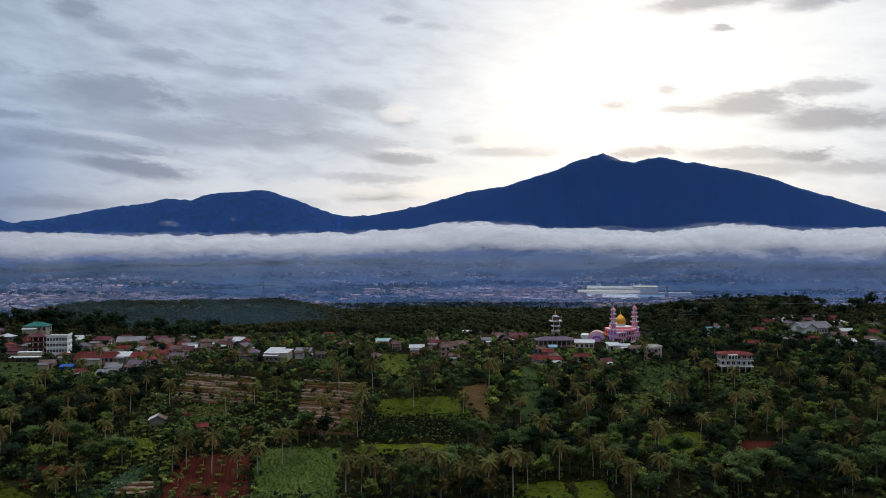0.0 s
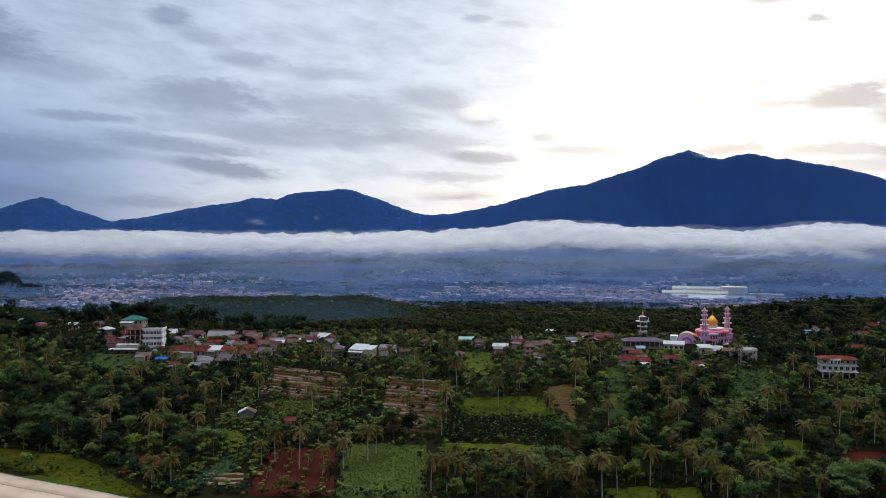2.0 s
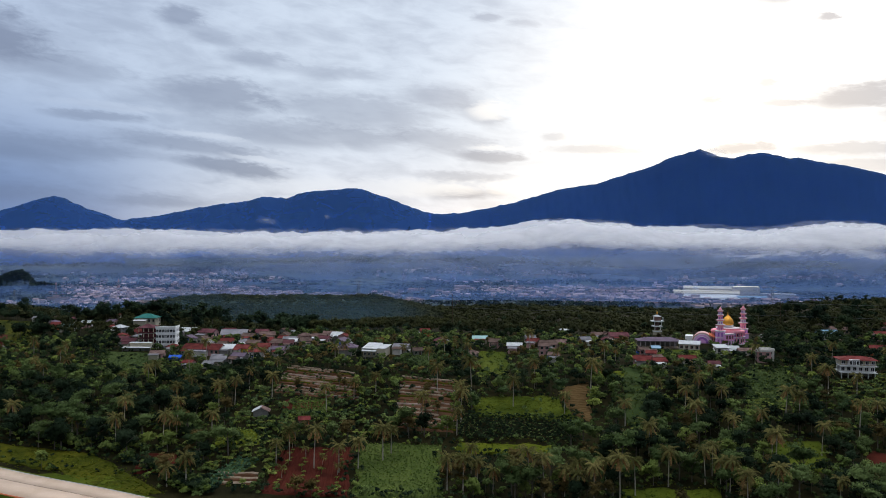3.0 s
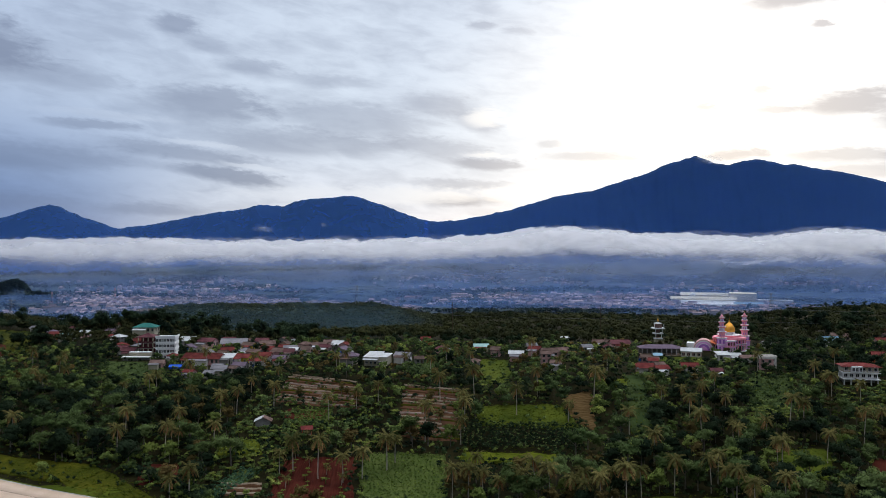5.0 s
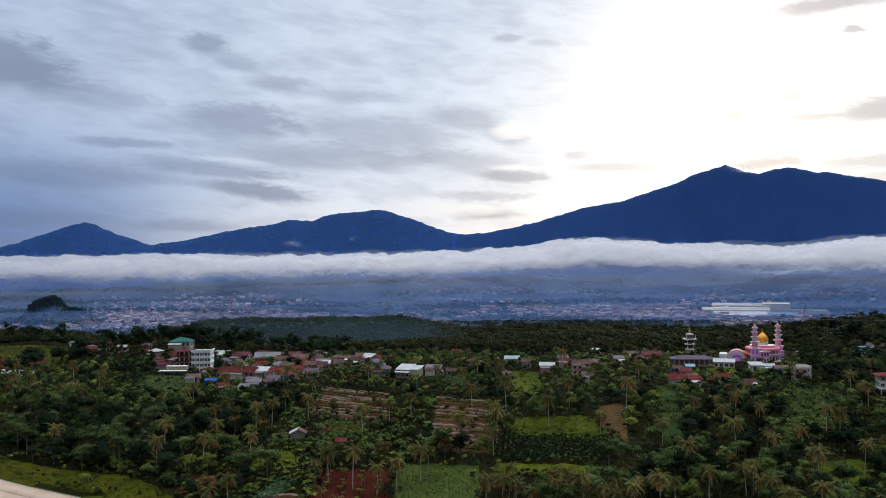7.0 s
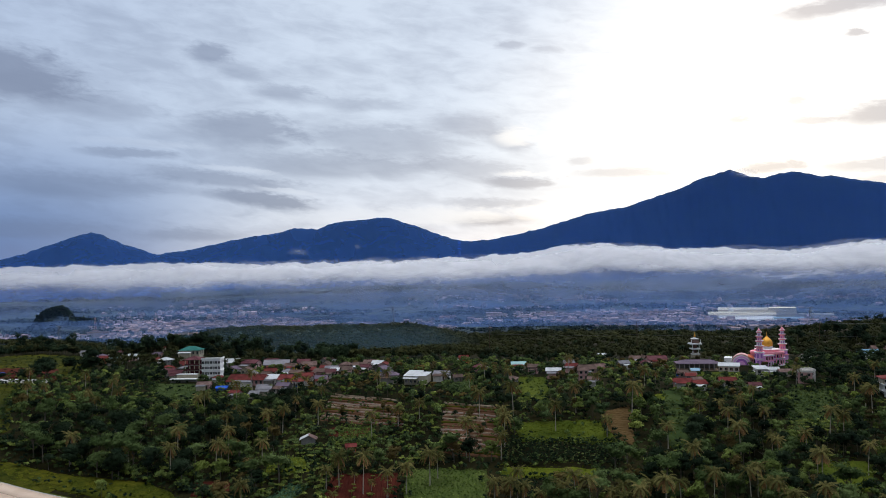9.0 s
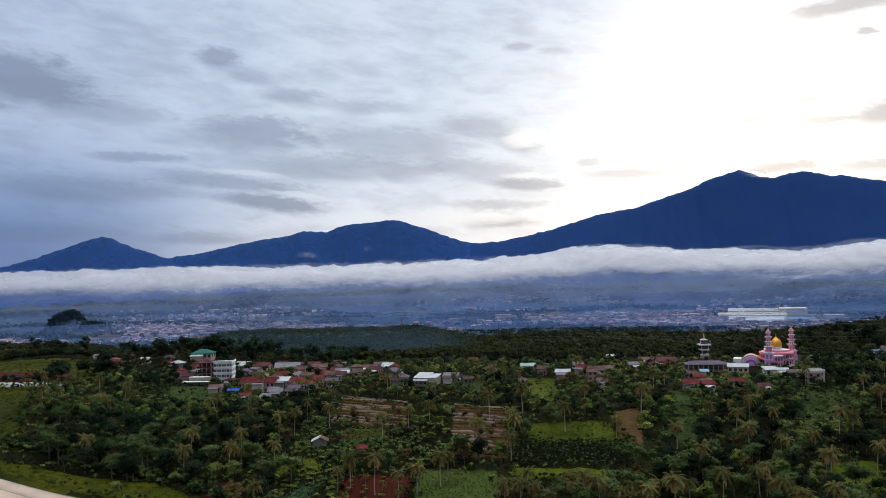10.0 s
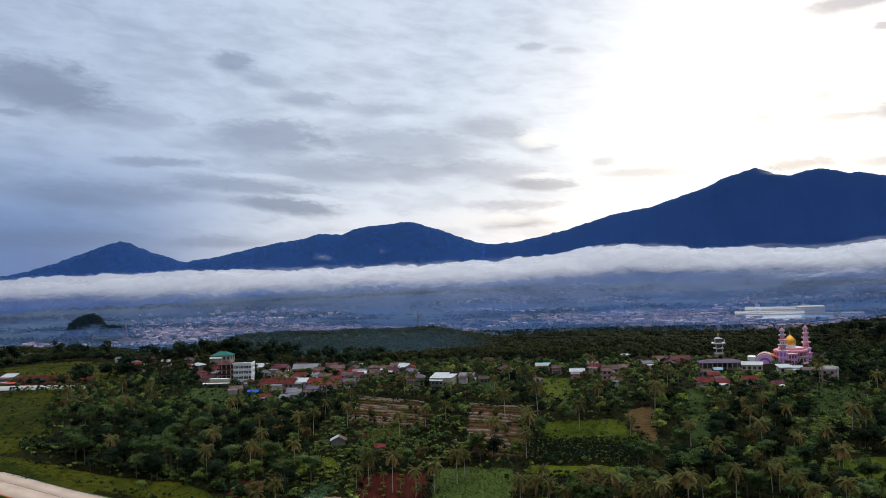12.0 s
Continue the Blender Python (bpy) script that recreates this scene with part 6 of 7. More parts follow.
def tower_block():
    """The white four-storey block with open galleries, and its unfinished concrete annex."""
    ob = thing("apartment_block", pose(-215, 436, hz(-214, 432) - 1.4, 0, 0, 12), "white four-storey block with rows of windows", "building")
    w, d, lv = 10.6, 10.0, 3.15
    bm = box(w, d, 4 * lv)
    box(w, d, 2.0, 0, 0, -2.0, bm)
    part("wall", bm, M["white_wall"], ob)
    for s in range(5):
        part("floor_band", box(w + 0.7, d + 0.7, 0.30, 0, 0, s * lv - (0.02 if s else 0.1)), M["white_wall"], ob)
    part("parapet", box(w + 0.7, 0.2, 0.9, 0, -d / 2 - 0.25, 4 * lv + 0.28), M["white_wall"], ob)
    part("parapet", box(0.2, d + 0.3, 0.9, w / 2 + 0.25, 0, 4 * lv + 0.28), M["white_wall"], ob)
    for s in range(4):
        for i in range(7):
            if s == 0 and i > 4:
                continue
            opening(ob, "window", -w / 2 + w * (i + 0.5) / 7, -d / 2 - 0.02, s * lv + 0.95, 1.15, 1.45, 0, M["white_wall"], sill=False)
        for yy in (-3.2, 0.0, 3.2):
            opening(ob, "window", w / 2 + 0.02, yy, s * lv + 0.95, 1.1, 1.4, 1, M["white_wall"], sill=False)
    ob = thing("unfinished_building", pose(-227.5, 437, hz(-226, 433) - 1.4, 0, 0, 12), "bare four-storey concrete frame with a maroon roof", "building")
    w, d = 8.6, 9.0
    for s in range(5):
        part("floor_slab", box(w, d, 0.28, 0, 0, s * lv - 0.2), M["grey_wall"], ob)
    for i in range(4):
        for yy in (-d / 2 + 0.25, d / 2 - 0.25):
            part("column", box(0.42, 0.42, 4 * lv + 1.5, -w / 2 + 0.25 + i * (w - 0.5) / 3, yy, -1.7), M["cream_wall"], ob)
    part("back_wall", box(w - 0.2, 0.2, 4 * lv - 0.2, 0, 2.2, 0.0), M["maroon_roof"], ob)
    for s in range(1, 4):
        part("railing", box(w, 0.1, 0.85, 0, -d / 2 + 0.02, s * lv + 0.09), M["maroon_roof"] if s > 1 else M["cream_wall"], ob)
    part("roof", hip_roof(w, d, 1.8, 0.7, 4 * lv + 0.3), M["maroon_roof"], ob)
    ob = thing("awning_row", pose(-227, 424, hz(-226, 418), 0, 0, 6), "low row of stalls with white awnings", "building")
    part("wall", box(15, 4, 4.2, 0, 1, -2.0), M["grey_wall"], ob)
    part("awning", box(15.6, 3.2, 0.3, 0, -1.8, 2.3), M["white_wall"], ob)
    for i in range(6):
        part("post", beam((-7.2 + i * 2.9, -3.2, -1.8), (-7.2 + i * 2.9, -3.2, 2.3), 0.07), M["steel"], ob)
    part("upper_awning", box(12, 3.0, 0.3, 1, 2.2, 4.6), M["white_wall"], ob)
    part("upper_wall", box(12, 2.6, 2.6, 1, 2.6, 2.1), M["cream_wall"], ob)


tower_block()


def blue_tent():
    ob = thing("tarpaulin_shelter", pose(-192, 398, hz(-192, 398), 0, 0, 10), "shelter under a bright blue tarpaulin", "shelter")
    for sx in (-2.8, 2.8):
        for sy in (-2.0, 2.0):
            part("pole", beam((sx, sy, -0.4), (sx, sy, 2.2), 0.06), M["wood"], ob)
    bm = gable_roof(6.0, 4.6, 0.9, 0.3, 0.05, 2.3)
    part("cover", bm, M["blue_tarp"], ob)
    part("side_sheet", box(5.6, 0.06, 1.5, 0, -2.05, 0.7), M["blue_tarp"], ob)
    ob = thing("tarpaulin_shelter", pose(-360, 441, hz(-360, 436), 0, 0, 4), "roadside stall under a blue tarpaulin", "shelter")
    for sx in (-3, 3):
        part("pole", beam((sx, -1.6, -0.4), (sx, -1.6, 2.2), 0.06), M["wood"], ob)
        part("pole", beam((sx, 1.6, -0.4), (sx, 1.6, 2.4), 0.06), M["wood"], ob)
    part("cover", gable_roof(7, 4, 0.6, 0.3, 0.05, 2.3), M["blue_tarp"], ob)
    ob = thing("tarpaulin_shelter", pose(-378, 434, hz(-378, 432), 0, 0, 2), "roadside stall under a red and white tarpaulin", "shelter")
    for sx in (-6, 0, 6):
        part("pole", beam((sx, -1.6, -0.4), (sx, -1.6, 2.2), 0.06), M["wood"], ob)
    part("cover", gable_roof(13, 3.6, 0.5, 0.2, 0.05, 2.2), M["red_tarp"], ob)
    part("stripe", box(3.0, 4.2, 0.06, -2.0, 0, 2.76), M["white_roof"], ob)


blue_tent()


def metal_hall():
    """The big shed with stepped bright zinc roofs."""
    ob = thing("warehouse", pose(-85, 403, hz(-86, 400), 0, 0, -8), "warehouse with stepped bright zinc roofs", "building")
    ob.scale = (0.78, 0.9, 0.86)
    part("wall", box(15, 10, 6.6, 0, 0, -1.4), M["cream_wall"], ob)
    bm = box(10.6, 12, 0.2, -2.8, 0, 5.3)
    for v in bm.verts:
        v.co.z += v.co.y * 0.17 + 0.75
    part("roof", bm, M["white_roof"], ob)
    bm = box(6.4, 11, 0.2, 5.0, 0.4, 5.0)
    for v in bm.verts:
        v.co.z += v.co.y * 0.10 + 0.7
    part("roof", bm, M["white_roof"], ob)
    bm = box(10.4, 4.2, 0.16, -2.8, -6.4, 4.1)
    for v in bm.verts:
        v.co.z += (v.co.y + 6.4) * 0.16
    part("porch_roof", bm, M["white_roof"], ob)
    for i in range(4):
        part("post", beam((-7.6 + i * 3.2, -8.2, -1.6), (-7.6 + i * 3.2, -8.2, 3.8), 0.09), M["steel"], ob)
    for i in range(5):
        opening(ob, "window", -6 + i * 3.0, -5.02, 1.2, 1.5, 1.3, 0, M["trim"])
    for k in range(9):
        part("roof_rib", beam((-7.6 + k * 1.2, -5.9, 5.28), (-7.6 + k * 1.2, 5.9, 7.26), 0.05), M["white_roof"], ob)


metal_hall()


def field_hut():
    """A farm hut whose two roof slopes are coloured for sunlight and for shade."""
    ob = thing("field_hut", pose(-117.6, 321, hz(-117.6, 321), 0, 0, 104), "small farm hut with a sunlit white and a shaded brown roof slope", "hut")
    part("wall", gable_wall(5.0, 6.0, 2.3, 1.5), M["grey_wall"], ob)
    # sun and shade put into the colours: one slope white, the other brown
    for sgn, m, label in ((1, M["white_roof"], "sunlit slope in white"), (-1, M["brown_roof"], "shaded slope in brown")):
        bm = box(6.2, 3.9, 0.12, 0, sgn * 1.78, 0)
        for v in bm.verts:
            v.co.z += 3.86 - abs(v.co.y) * 0.5
        part("roof_slope", bm, m, ob, label)
    for px in (-1.2, 1.2):
        opening(ob, "window", px, -3.02, 1.0, 0.8, 0.9, 0, M["wood"], sill=False)


field_hut()


def villa():
    """The two-storey white villa on posts, with balconies and a red-brown roof."""
    ob = thing("villa", pose(144.5, 386, hz(144, 381), 0, 0, -6), "white two-storey villa on pillars with a red-brown roof", "house")
    w, d = 15.0, 9.0
    for i in range(6):
        for yy in (-d / 2 + 0.3, d / 2 - 0.3):
            part("pillar", box(0.45, 0.45, 4.4, -w / 2 + 0.4 + i * (w - 0.8) / 5, yy, -1.6), M["white_wall"], ob)
    part("ground_wall", box(w - 1.5, d * 0.5, 4.2, 0, d * 0.2, -1.5), M["grey_wall"], ob)
    part("floor_slab", box(w + 0.8, d + 1.2, 0.3, 0, -0.3, 2.7), M["white_wall"], ob)
    part("wall", box(w - 0.4, d - 1.4, 2.7, 0, 0.7, 3.0), M["white_wall"], ob)
    part("floor_slab", box(w + 0.8, d + 1.2, 0.3, 0, -0.3, 5.7), M["white_wall"], ob)
    part("wall", box(w, d - 0.6, 2.6, 0, 0.3, 6.0), M["cream_wall"], ob)
    part("bay", box(4.6, 1.6, 2.9, -2.0, -d / 2 - 0.2, 5.95), M["white_wall"], ob)
    part("roof", hip_roof(w, d, 1.2, 1.0, 8.75), M["red_roof"], ob)
    part("bay_roof", hip_roof(5.0, 3.0, 0.8, 0.4, 9.0), M["red_roof"], ob)
    for z in (3.0, 6.0):
        part("railing", box(w, 0.08, 0.12, 0, -d / 2 - 0.75, z + 0.85), M["trim"], ob)
        for i in range(26):
            part("baluster", beam((-w / 2 + 0.3 + i * (w - 0.6) / 25, -d / 2 - 0.75, z), (-w / 2 + 0.3 + i * (w - 0.6) / 25, -d / 2 - 0.75, z + 0.85), 0.05), M["trim"], ob)
    for z, y0 in ((3.45, -d / 2 + 1.4), (6.5, -d / 2 + 0.6)):
        for i in range(6):
            opening(ob, "window", -w / 2 + w * (i + 0.5) / 6, y0 - 0.02, z, 1.3, 1.6, 0, M["trim"])
    for i in range(3):
        opening(ob, "window", -3.5 + i * 1.5, -d / 2 - 1.02, 6.6, 1.0, 1.6, 0, M["trim"], sill=False)


villa()


def grey_gable():
    ob = thing("hall", pose(221, 468, hz(221, 463), 0, 0, 16), "long hall with a broad grey metal gable roof", "building")
    part("wall", gable_wall(21, 12, 4.0, 3.0), M["white_wall"], ob)
    part("roof", gable_roof(21, 12, 3.0, 0.8, z=4.0), M["grey_roof"], ob)
    bm = gable_wall(7, 7, 4.4, 2.4)
    bm.transform(Matrix.Translation((-7, -4.5, 0)) @ Matrix.Rotation(math.pi / 2, 4, "Z"))
    part("wing_wall", bm, M["white_wall"], ob)
    bm = gable_roof(8, 7, 2.4, 0.6, z=4.4)
    bm.transform(Matrix.Translation((-7, -4.5, 0)) @ Matrix.Rotation(math.pi / 2, 4, "Z"))
    part("wing_roof", bm, M["grey_roof"], ob)
    for i in range(7):
        opening(ob, "window", -2 + i * 1.9, -6.02, 1.2, 1.1, 1.5, 0, M["trim"])


grey_gable()

# ---- the mosque and its neighbours ----


def mosque():
    """A rose and lilac mosque: stepped tiers with bays and cornices, a gilded onion dome and tiered minarets."""
    x0, y0 = 104.0, 456
    ob = thing("mosque", pose(x0, y0, hz(x0, 452), 0, 0, 26), "rose and lilac mosque with a gilded onion dome", "mosque")
    pk, li, tr = M["mosque_pink"], M["mosque_lilac"], M["trim"]
    lo = math.pi / 24

    def ring(name, r, z0, z1, material, out=0.0):
        part(name, lathe([(r, 0), (r + out, z1 - z0)], 24, 0, 0, z0, None, lo, False), material, ob)

    ring("plinth", 9.3, -1.8, 0.6, tr)
    ring("lower_wall", 8.6, 0.6, 3.8, li)
    ring("lower_cornice", 8.9, 3.8, 4.25, tr, 0.35)
    ring("middle_wall", 7.7, 4.25, 6.4, M["mosque_purple"])
    ring("middle_cornice", 8.8, 6.4, 6.9, pk, 0.3)
    ring("roof_rail", 8.9, 6.9, 7.6, pk)
    ring("upper_wall", 6.2, 6.9, 8.5, pk)
    ring("upper_cornice", 6.4, 8.5, 8.85, tr, 0.3)
    # the square stair block under the front minaret
    part("stair_block", box(6.4, 6.4, 7.4, -6.6, -6.4, -1.4), li, ob)
    part("stair_cornice", box(7.0, 7.0, 0.4, -6.6, -6.4, 6.0), tr, ob)
    part("stair_band", box(6.7, 6.7, 0.35, -6.6, -6.4, 3.0), pk, ob)
    part("side_block", box(5.0, 6.0, 6.6, 8.0, -1.5, -1.4), li, ob)
    part("side_cornice", box(5.5, 6.5, 0.4, 8.0, -1.5, 5.2), pk, ob)
    part("drum", lathe([(2.7, 0), (2.7, 0.9), (3.0, 0.95), (3.0, 1.15)], 20, 0, 0, 9.0), tr, ob)
    dome = [(2.5, 0.0), (2.9, 0.5), (3.05, 1.3), (2.95, 2.2), (2.6, 3.1), (2.0, 3.9), (1.3, 4.6), (0.7, 5.2), (0.3, 5.7), (0.12, 6.2)]
    d = part("dome", lathe(dome, 28, 0, 0, 10.15), M["gold"], ob, "gilded onion dome")
    for i in range(14):
        a = i * math.pi / 7
        bm = bmesh.new()
        for (r1, h1), (r2, h2) in zip(dome, dome[1:]):
            beam((r1 * math.cos(a), r1 * math.sin(a), 10.15 + h1), (r2 * math.cos(a), r2 * math.sin(a), 10.15 + h2), 0.06, 4, bm)
        part("rib", bm, M["gold"], d)
    part("finial", lathe([(0.12, 0), (0.26, 0.25), (0.10, 0.5), (0.20, 0.75), (0.05, 1.0), (0.03, 2.0)], 8, 0, 0, 16.2), M["gold"], ob)
    # tall windows and pilasters round the two storeys
    for i in range(24):
        turn = 2 * math.pi * (i + 0.5) / 24 + lo
        for r, z0, w, h, m in ((8.6, 1.1, 1.2, 2.1, tr), (7.7, 4.6, 1.3, 1.5, pk)):
            frame_bm = bmesh.new()
            for bw, bh, bx, bz in ((w + 0.24, 0.12, 0, h), (w + 0.24, 0.12, 0, -0.12), (0.12, h, -w / 2 - 0.06, 0), (0.12, h, w / 2 + 0.06, 0)):
                box(bw, 0.16, bh, bx, -r * math.cos(lo) - 0.05, z0 + bz, frame_bm)
            pane_bm = box(w, 0.05, h, 0, -r * math.cos(lo) - 0.03, z0)
            for bm in (frame_bm, pane_bm):
                bm.transform(Matrix.Rotation(turn + math.pi / 2, 4, "Z"))
            part("pane", pane_bm, M["pane"], part("window", frame_bm, m, ob))
        bm = box(0.4, 0.34, 5.8, 0, -8.62, 0.6)
        bm.transform(Matrix.Rotation(2 * math.pi * i / 24 + lo + math.pi / 2, 4, "Z"))
        part("pilaster", bm, pk, ob)
    for i in range(3):
        opening(ob, "window", -8.4 + i * 1.8, -9.62, 0.4, 1.0, 2.0, 0, tr, sill=False)
        opening(ob, "window", -8.4 + i * 1.8, -9.62, 3.7, 1.0, 1.8, 0, pk, sill=False)


def minaret(x, y, label):
    """A tiered octagonal minaret in rose and white, each tier with a gallery."""
    ob = thing("minaret", pose(x, y, hz(106, 452), 0, 0, 10), label, "minaret", "mosque minarets")
    pk, tr = M["mosque_pink"], M["trim"]
    part("base", lathe([(2.5, -1.8), (2.5, 7.6)], 8, 0, 0, 0, None, 0.39, False), M["mosque_lilac"], ob)
    part("base_band", lathe([(2.75, 0), (2.75, 0.4)], 8, 0, 0, 4.0, None, 0.39, False), tr, ob)
    part("base_cornice", lathe([(2.9, 0), (2.9, 0.5)], 8, 0, 0, 7.6, None, 0.39, False), tr, ob)
    for i in range(8):
        a = i * math.pi / 4
        for z in (1.2, 4.9):
            bm = box(0.9, 0.12, 2.0, 0, -2.34, z)
            bm.transform(Matrix.Rotation(a, 4, "Z"))
            part("niche", bm, M["mosque_purple"], ob)
    z, r = 8.1, 1.7
    for k in range(4):
        h = 2.95 - 0.18 * k
        part("shaft", lathe([(r, 0), (r * 0.93, h)], 8, 0, 0, z, None, 0.39, False), pk if k % 2 == 0 else tr, ob)
        part("gallery", lathe([(r, 0), (r * 1.45, 0.30), (r * 1.45, 0.72), (r * 1.42, 0.74)], 8, 0, 0, z + h - 0.55, None, 0.39, False), pk, ob)
        part("gallery_rim", lathe([(r * 1.5, 0), (r * 1.5, 0.18)], 8, 0, 0, z + h + 0.2, None, 0.39, False), tr, ob)
        for i in range(8):
            bm = box(0.42, 0.10, 1.1, 0, -r * 0.90, z + 0.5)
            bm.transform(Matrix.Rotation(i * math.pi / 4, 4, "Z"))
            part("slit", bm, M["mosque_purple"], ob)
        z, r = z + h, r * 0.86
    part("cap", lathe([(r, 0), (r * 1.15, 0.4), (r * 0.9, 1.0), (r * 0.4, 1.6), (0.05, 2.1)], 12, 0, 0, z), pk, ob)
    part("finial", lathe([(0.05, 0), (0.12, 0.2), (0.03, 0.4), (0.02, 1.0)], 6, 0, 0, z + 2.0), M["gold"], ob)


mosque()
minaret(97.6, 446, "tall rose and white minaret with tiered galleries")
minaret(113.0, 459, "rose and white minaret behind the dome")


def arch_hall():
    """The hall beside the mosque with concentric painted arches on its front and an orange roof."""
    ob = thing("arched_hall", pose(90.0, 455, hz(90, 452), 0, 0, -14), "hall with a violet and rose arched front", "building")
    part("wall", box(12, 9, 3.6, 0, 3, -1.5), M["trim"], ob)
    part("side_wing", box(4, 8, 5.6, -7.2, 3, -1.5), M["white_wall"], ob)
    for k, (r, mat) in enumerate(((5.6, "pink_wall"), (5.1, "trim"), (4.5, "mosque_lilac"), (3.7, "trim"), (3.3, "mosque_purple"), (2.1, "mosque_lilac"))):
        bm = bmesh.new()
        n = 16
        front, back = [], []
        for i in range(n + 1):
            a = math.pi * i / n
            p = (r * math.cos(a), r * 1.05 * math.sin(a))
            front.append(bm.verts.new((p[0], -1.6 - 0.14 * k, 0.5 + p[1])))
            back.append(bm.verts.new((p[0], 3.0 if k else 7.5, 0.5 + p[1])))
        bm.faces.new(front)
        bm.faces.new(back[::-1])
        for i in range(n):
            bm.faces.new((front[i], back[i], back[i + 1], front[i + 1]))
        bm.faces.new((front[0], front[n], back[n], back[0]))
        part("roof_vault" if k == 0 else "arch_ring", bm, M[mat], ob)
    bm = box(7.0, 7.0, 0.2, 7.0, -0.5, 4.4)
    for v in bm.verts:
        v.co.z += (7.0 - v.co.x) * 0.36 + v.co.y * 0.12
    part("orange_roof", bm, M["orange_wall"], ob, "bright orange sloping roof")
    ob2 = thing("meeting_hall", pose(79.6, 437, hz(80, 432), 0, 0, -14), "low white hall with a pale metal roof", "building")
    part("wall", gable_wall(10, 8, 3.4, 1.3), M["aged_white"], ob2)
    part("roof", gable_roof(10, 8, 1.3, 0.6, z=3.4), M["white_roof"], ob2)
    for i in range(4):
        opening(ob2, "window", -3.9 + i * 2.6, -4.02, 1.0, 1.3, 1.4, 0, M["pink_wall"])
    opening(ob2, "door", 5.02, 0, 0.05, 1.4, 2.2, 1, M["pink_wall"], M["wood"], False)


arch_hall()


def colonnade():
    """The long open hall on columns with a grey roof."""
    ob = thing("open_hall", pose(64, 442, hz(64, 438), 0, 0, 3), "long open hall on pale columns with a grey roof", "building")
    w, d = 22, 9
    part("floor", box(w, d, 1.2, 0, 0, -0.9), M["concrete"], ob)
    for i in range(9):
        for yy in (-d / 2 + 0.4, d / 2 - 0.4):
            part("column", lathe([(0.24, 0), (0.22, 3.4)], 8, -w / 2 + 0.5 + i * (w - 1) / 8, yy, 0.3), M["trim"], ob)
    part("back_wall", box(w - 0.5, 0.2, 3.3, 0, d / 2 - 0.9, 0.3), M["grey_wall"], ob)
    part("beam", box(w, 0.3, 0.4, 0, -d / 2 + 0.4, 3.6), M["trim"], ob)
    part("roof", hip_roof(w, d, 1.5, 0.9, 4.1), M["purple_roof"], ob)
    ob = thing("stepped_tower", pose(73.4, 508, hz(73, 500) - 3.4, 0, 0, 8), "white stepped water tower house with a gold tip", "tower")
    part("shaft", box(4.0, 4.0, 7.6, 0, 0, -2.0), M["cream_wall"], ob)
    for k, (s, z) in enumerate(((4.8, 4.6), (5.4, 7.8), (7.0, 11.0))):
        part("deck", box(s, s, 0.7, 0, 0, z), M["white_wall"], ob)
        part("storey", box(s - 3.0, s - 3.0, 2.6, 0, 0, z + 0.7), M["brown_roof"], ob)
        for q in (-1, 1):
            part("post", box(0.3, 0.3, 2.4, q * (s / 2 - 0.6), -s / 2 + 0.6, z + 0.7), M["white_wall"], ob)
    part("roof", hip_roof(3.4, 3.4, 1.0, 0.4, 14.4), M["white_roof"], ob)
    part("finial", lathe([(0.5, 0), (0.65, 0.5), (0.4, 1.2), (0.1, 1.8), (0.05, 2.8)], 10, 0, 0, 15.6), M["gold"], ob)


colonnade()

# ---- the valley: town, works, woods ----


def gables(x, y, z, w, d, h, turn, rise):
    """Arrays of small gabled boxes: wall quads and roof quads."""
    n = len(x)
    c, s = np.cos(turn), np.sin(turn)

    def pt(a, b, k):
        px, py = a * w / 2, b * d / 2
        return np.stack([x + px * c - py * s, y + px * s + py * c, z + k], -1)
    lo = [pt(a, b, -3.0) for a, b in ((-1, -1), (1, -1), (1, 1), (-1, 1))]
    hi = [pt(a, b, h) for a, b in ((-1, -1), (1, -1), (1, 1), (-1, 1))]
    walls = np.stack(lo + hi, 1).reshape(-1, 3)
    base = np.arange(n)[:, None, None] * 8
    wf = (base + np.array([[0, 1, 5, 4], [1, 2, 6, 5], [2, 3, 7, 6], [3, 0, 4, 7]])).reshape(-1, 4)
    e = [pt(a * 1.08, b * 1.12, h - 0.3) for a, b in ((-1, -1), (1, -1), (1, 1), (-1, 1))]
    r = [pt(-1.08, 0, h + rise), pt(1.08, 0, h + rise)]
    roofs = np.stack(e + r, 1).reshape(-1, 3)
    base = np.arange(n)[:, None, None] * 6
    rf = (base + np.array([[0, 1, 5, 4], [2, 3, 4, 5]])).reshape(-1, 4)
    return walls, wf, roofs, rf


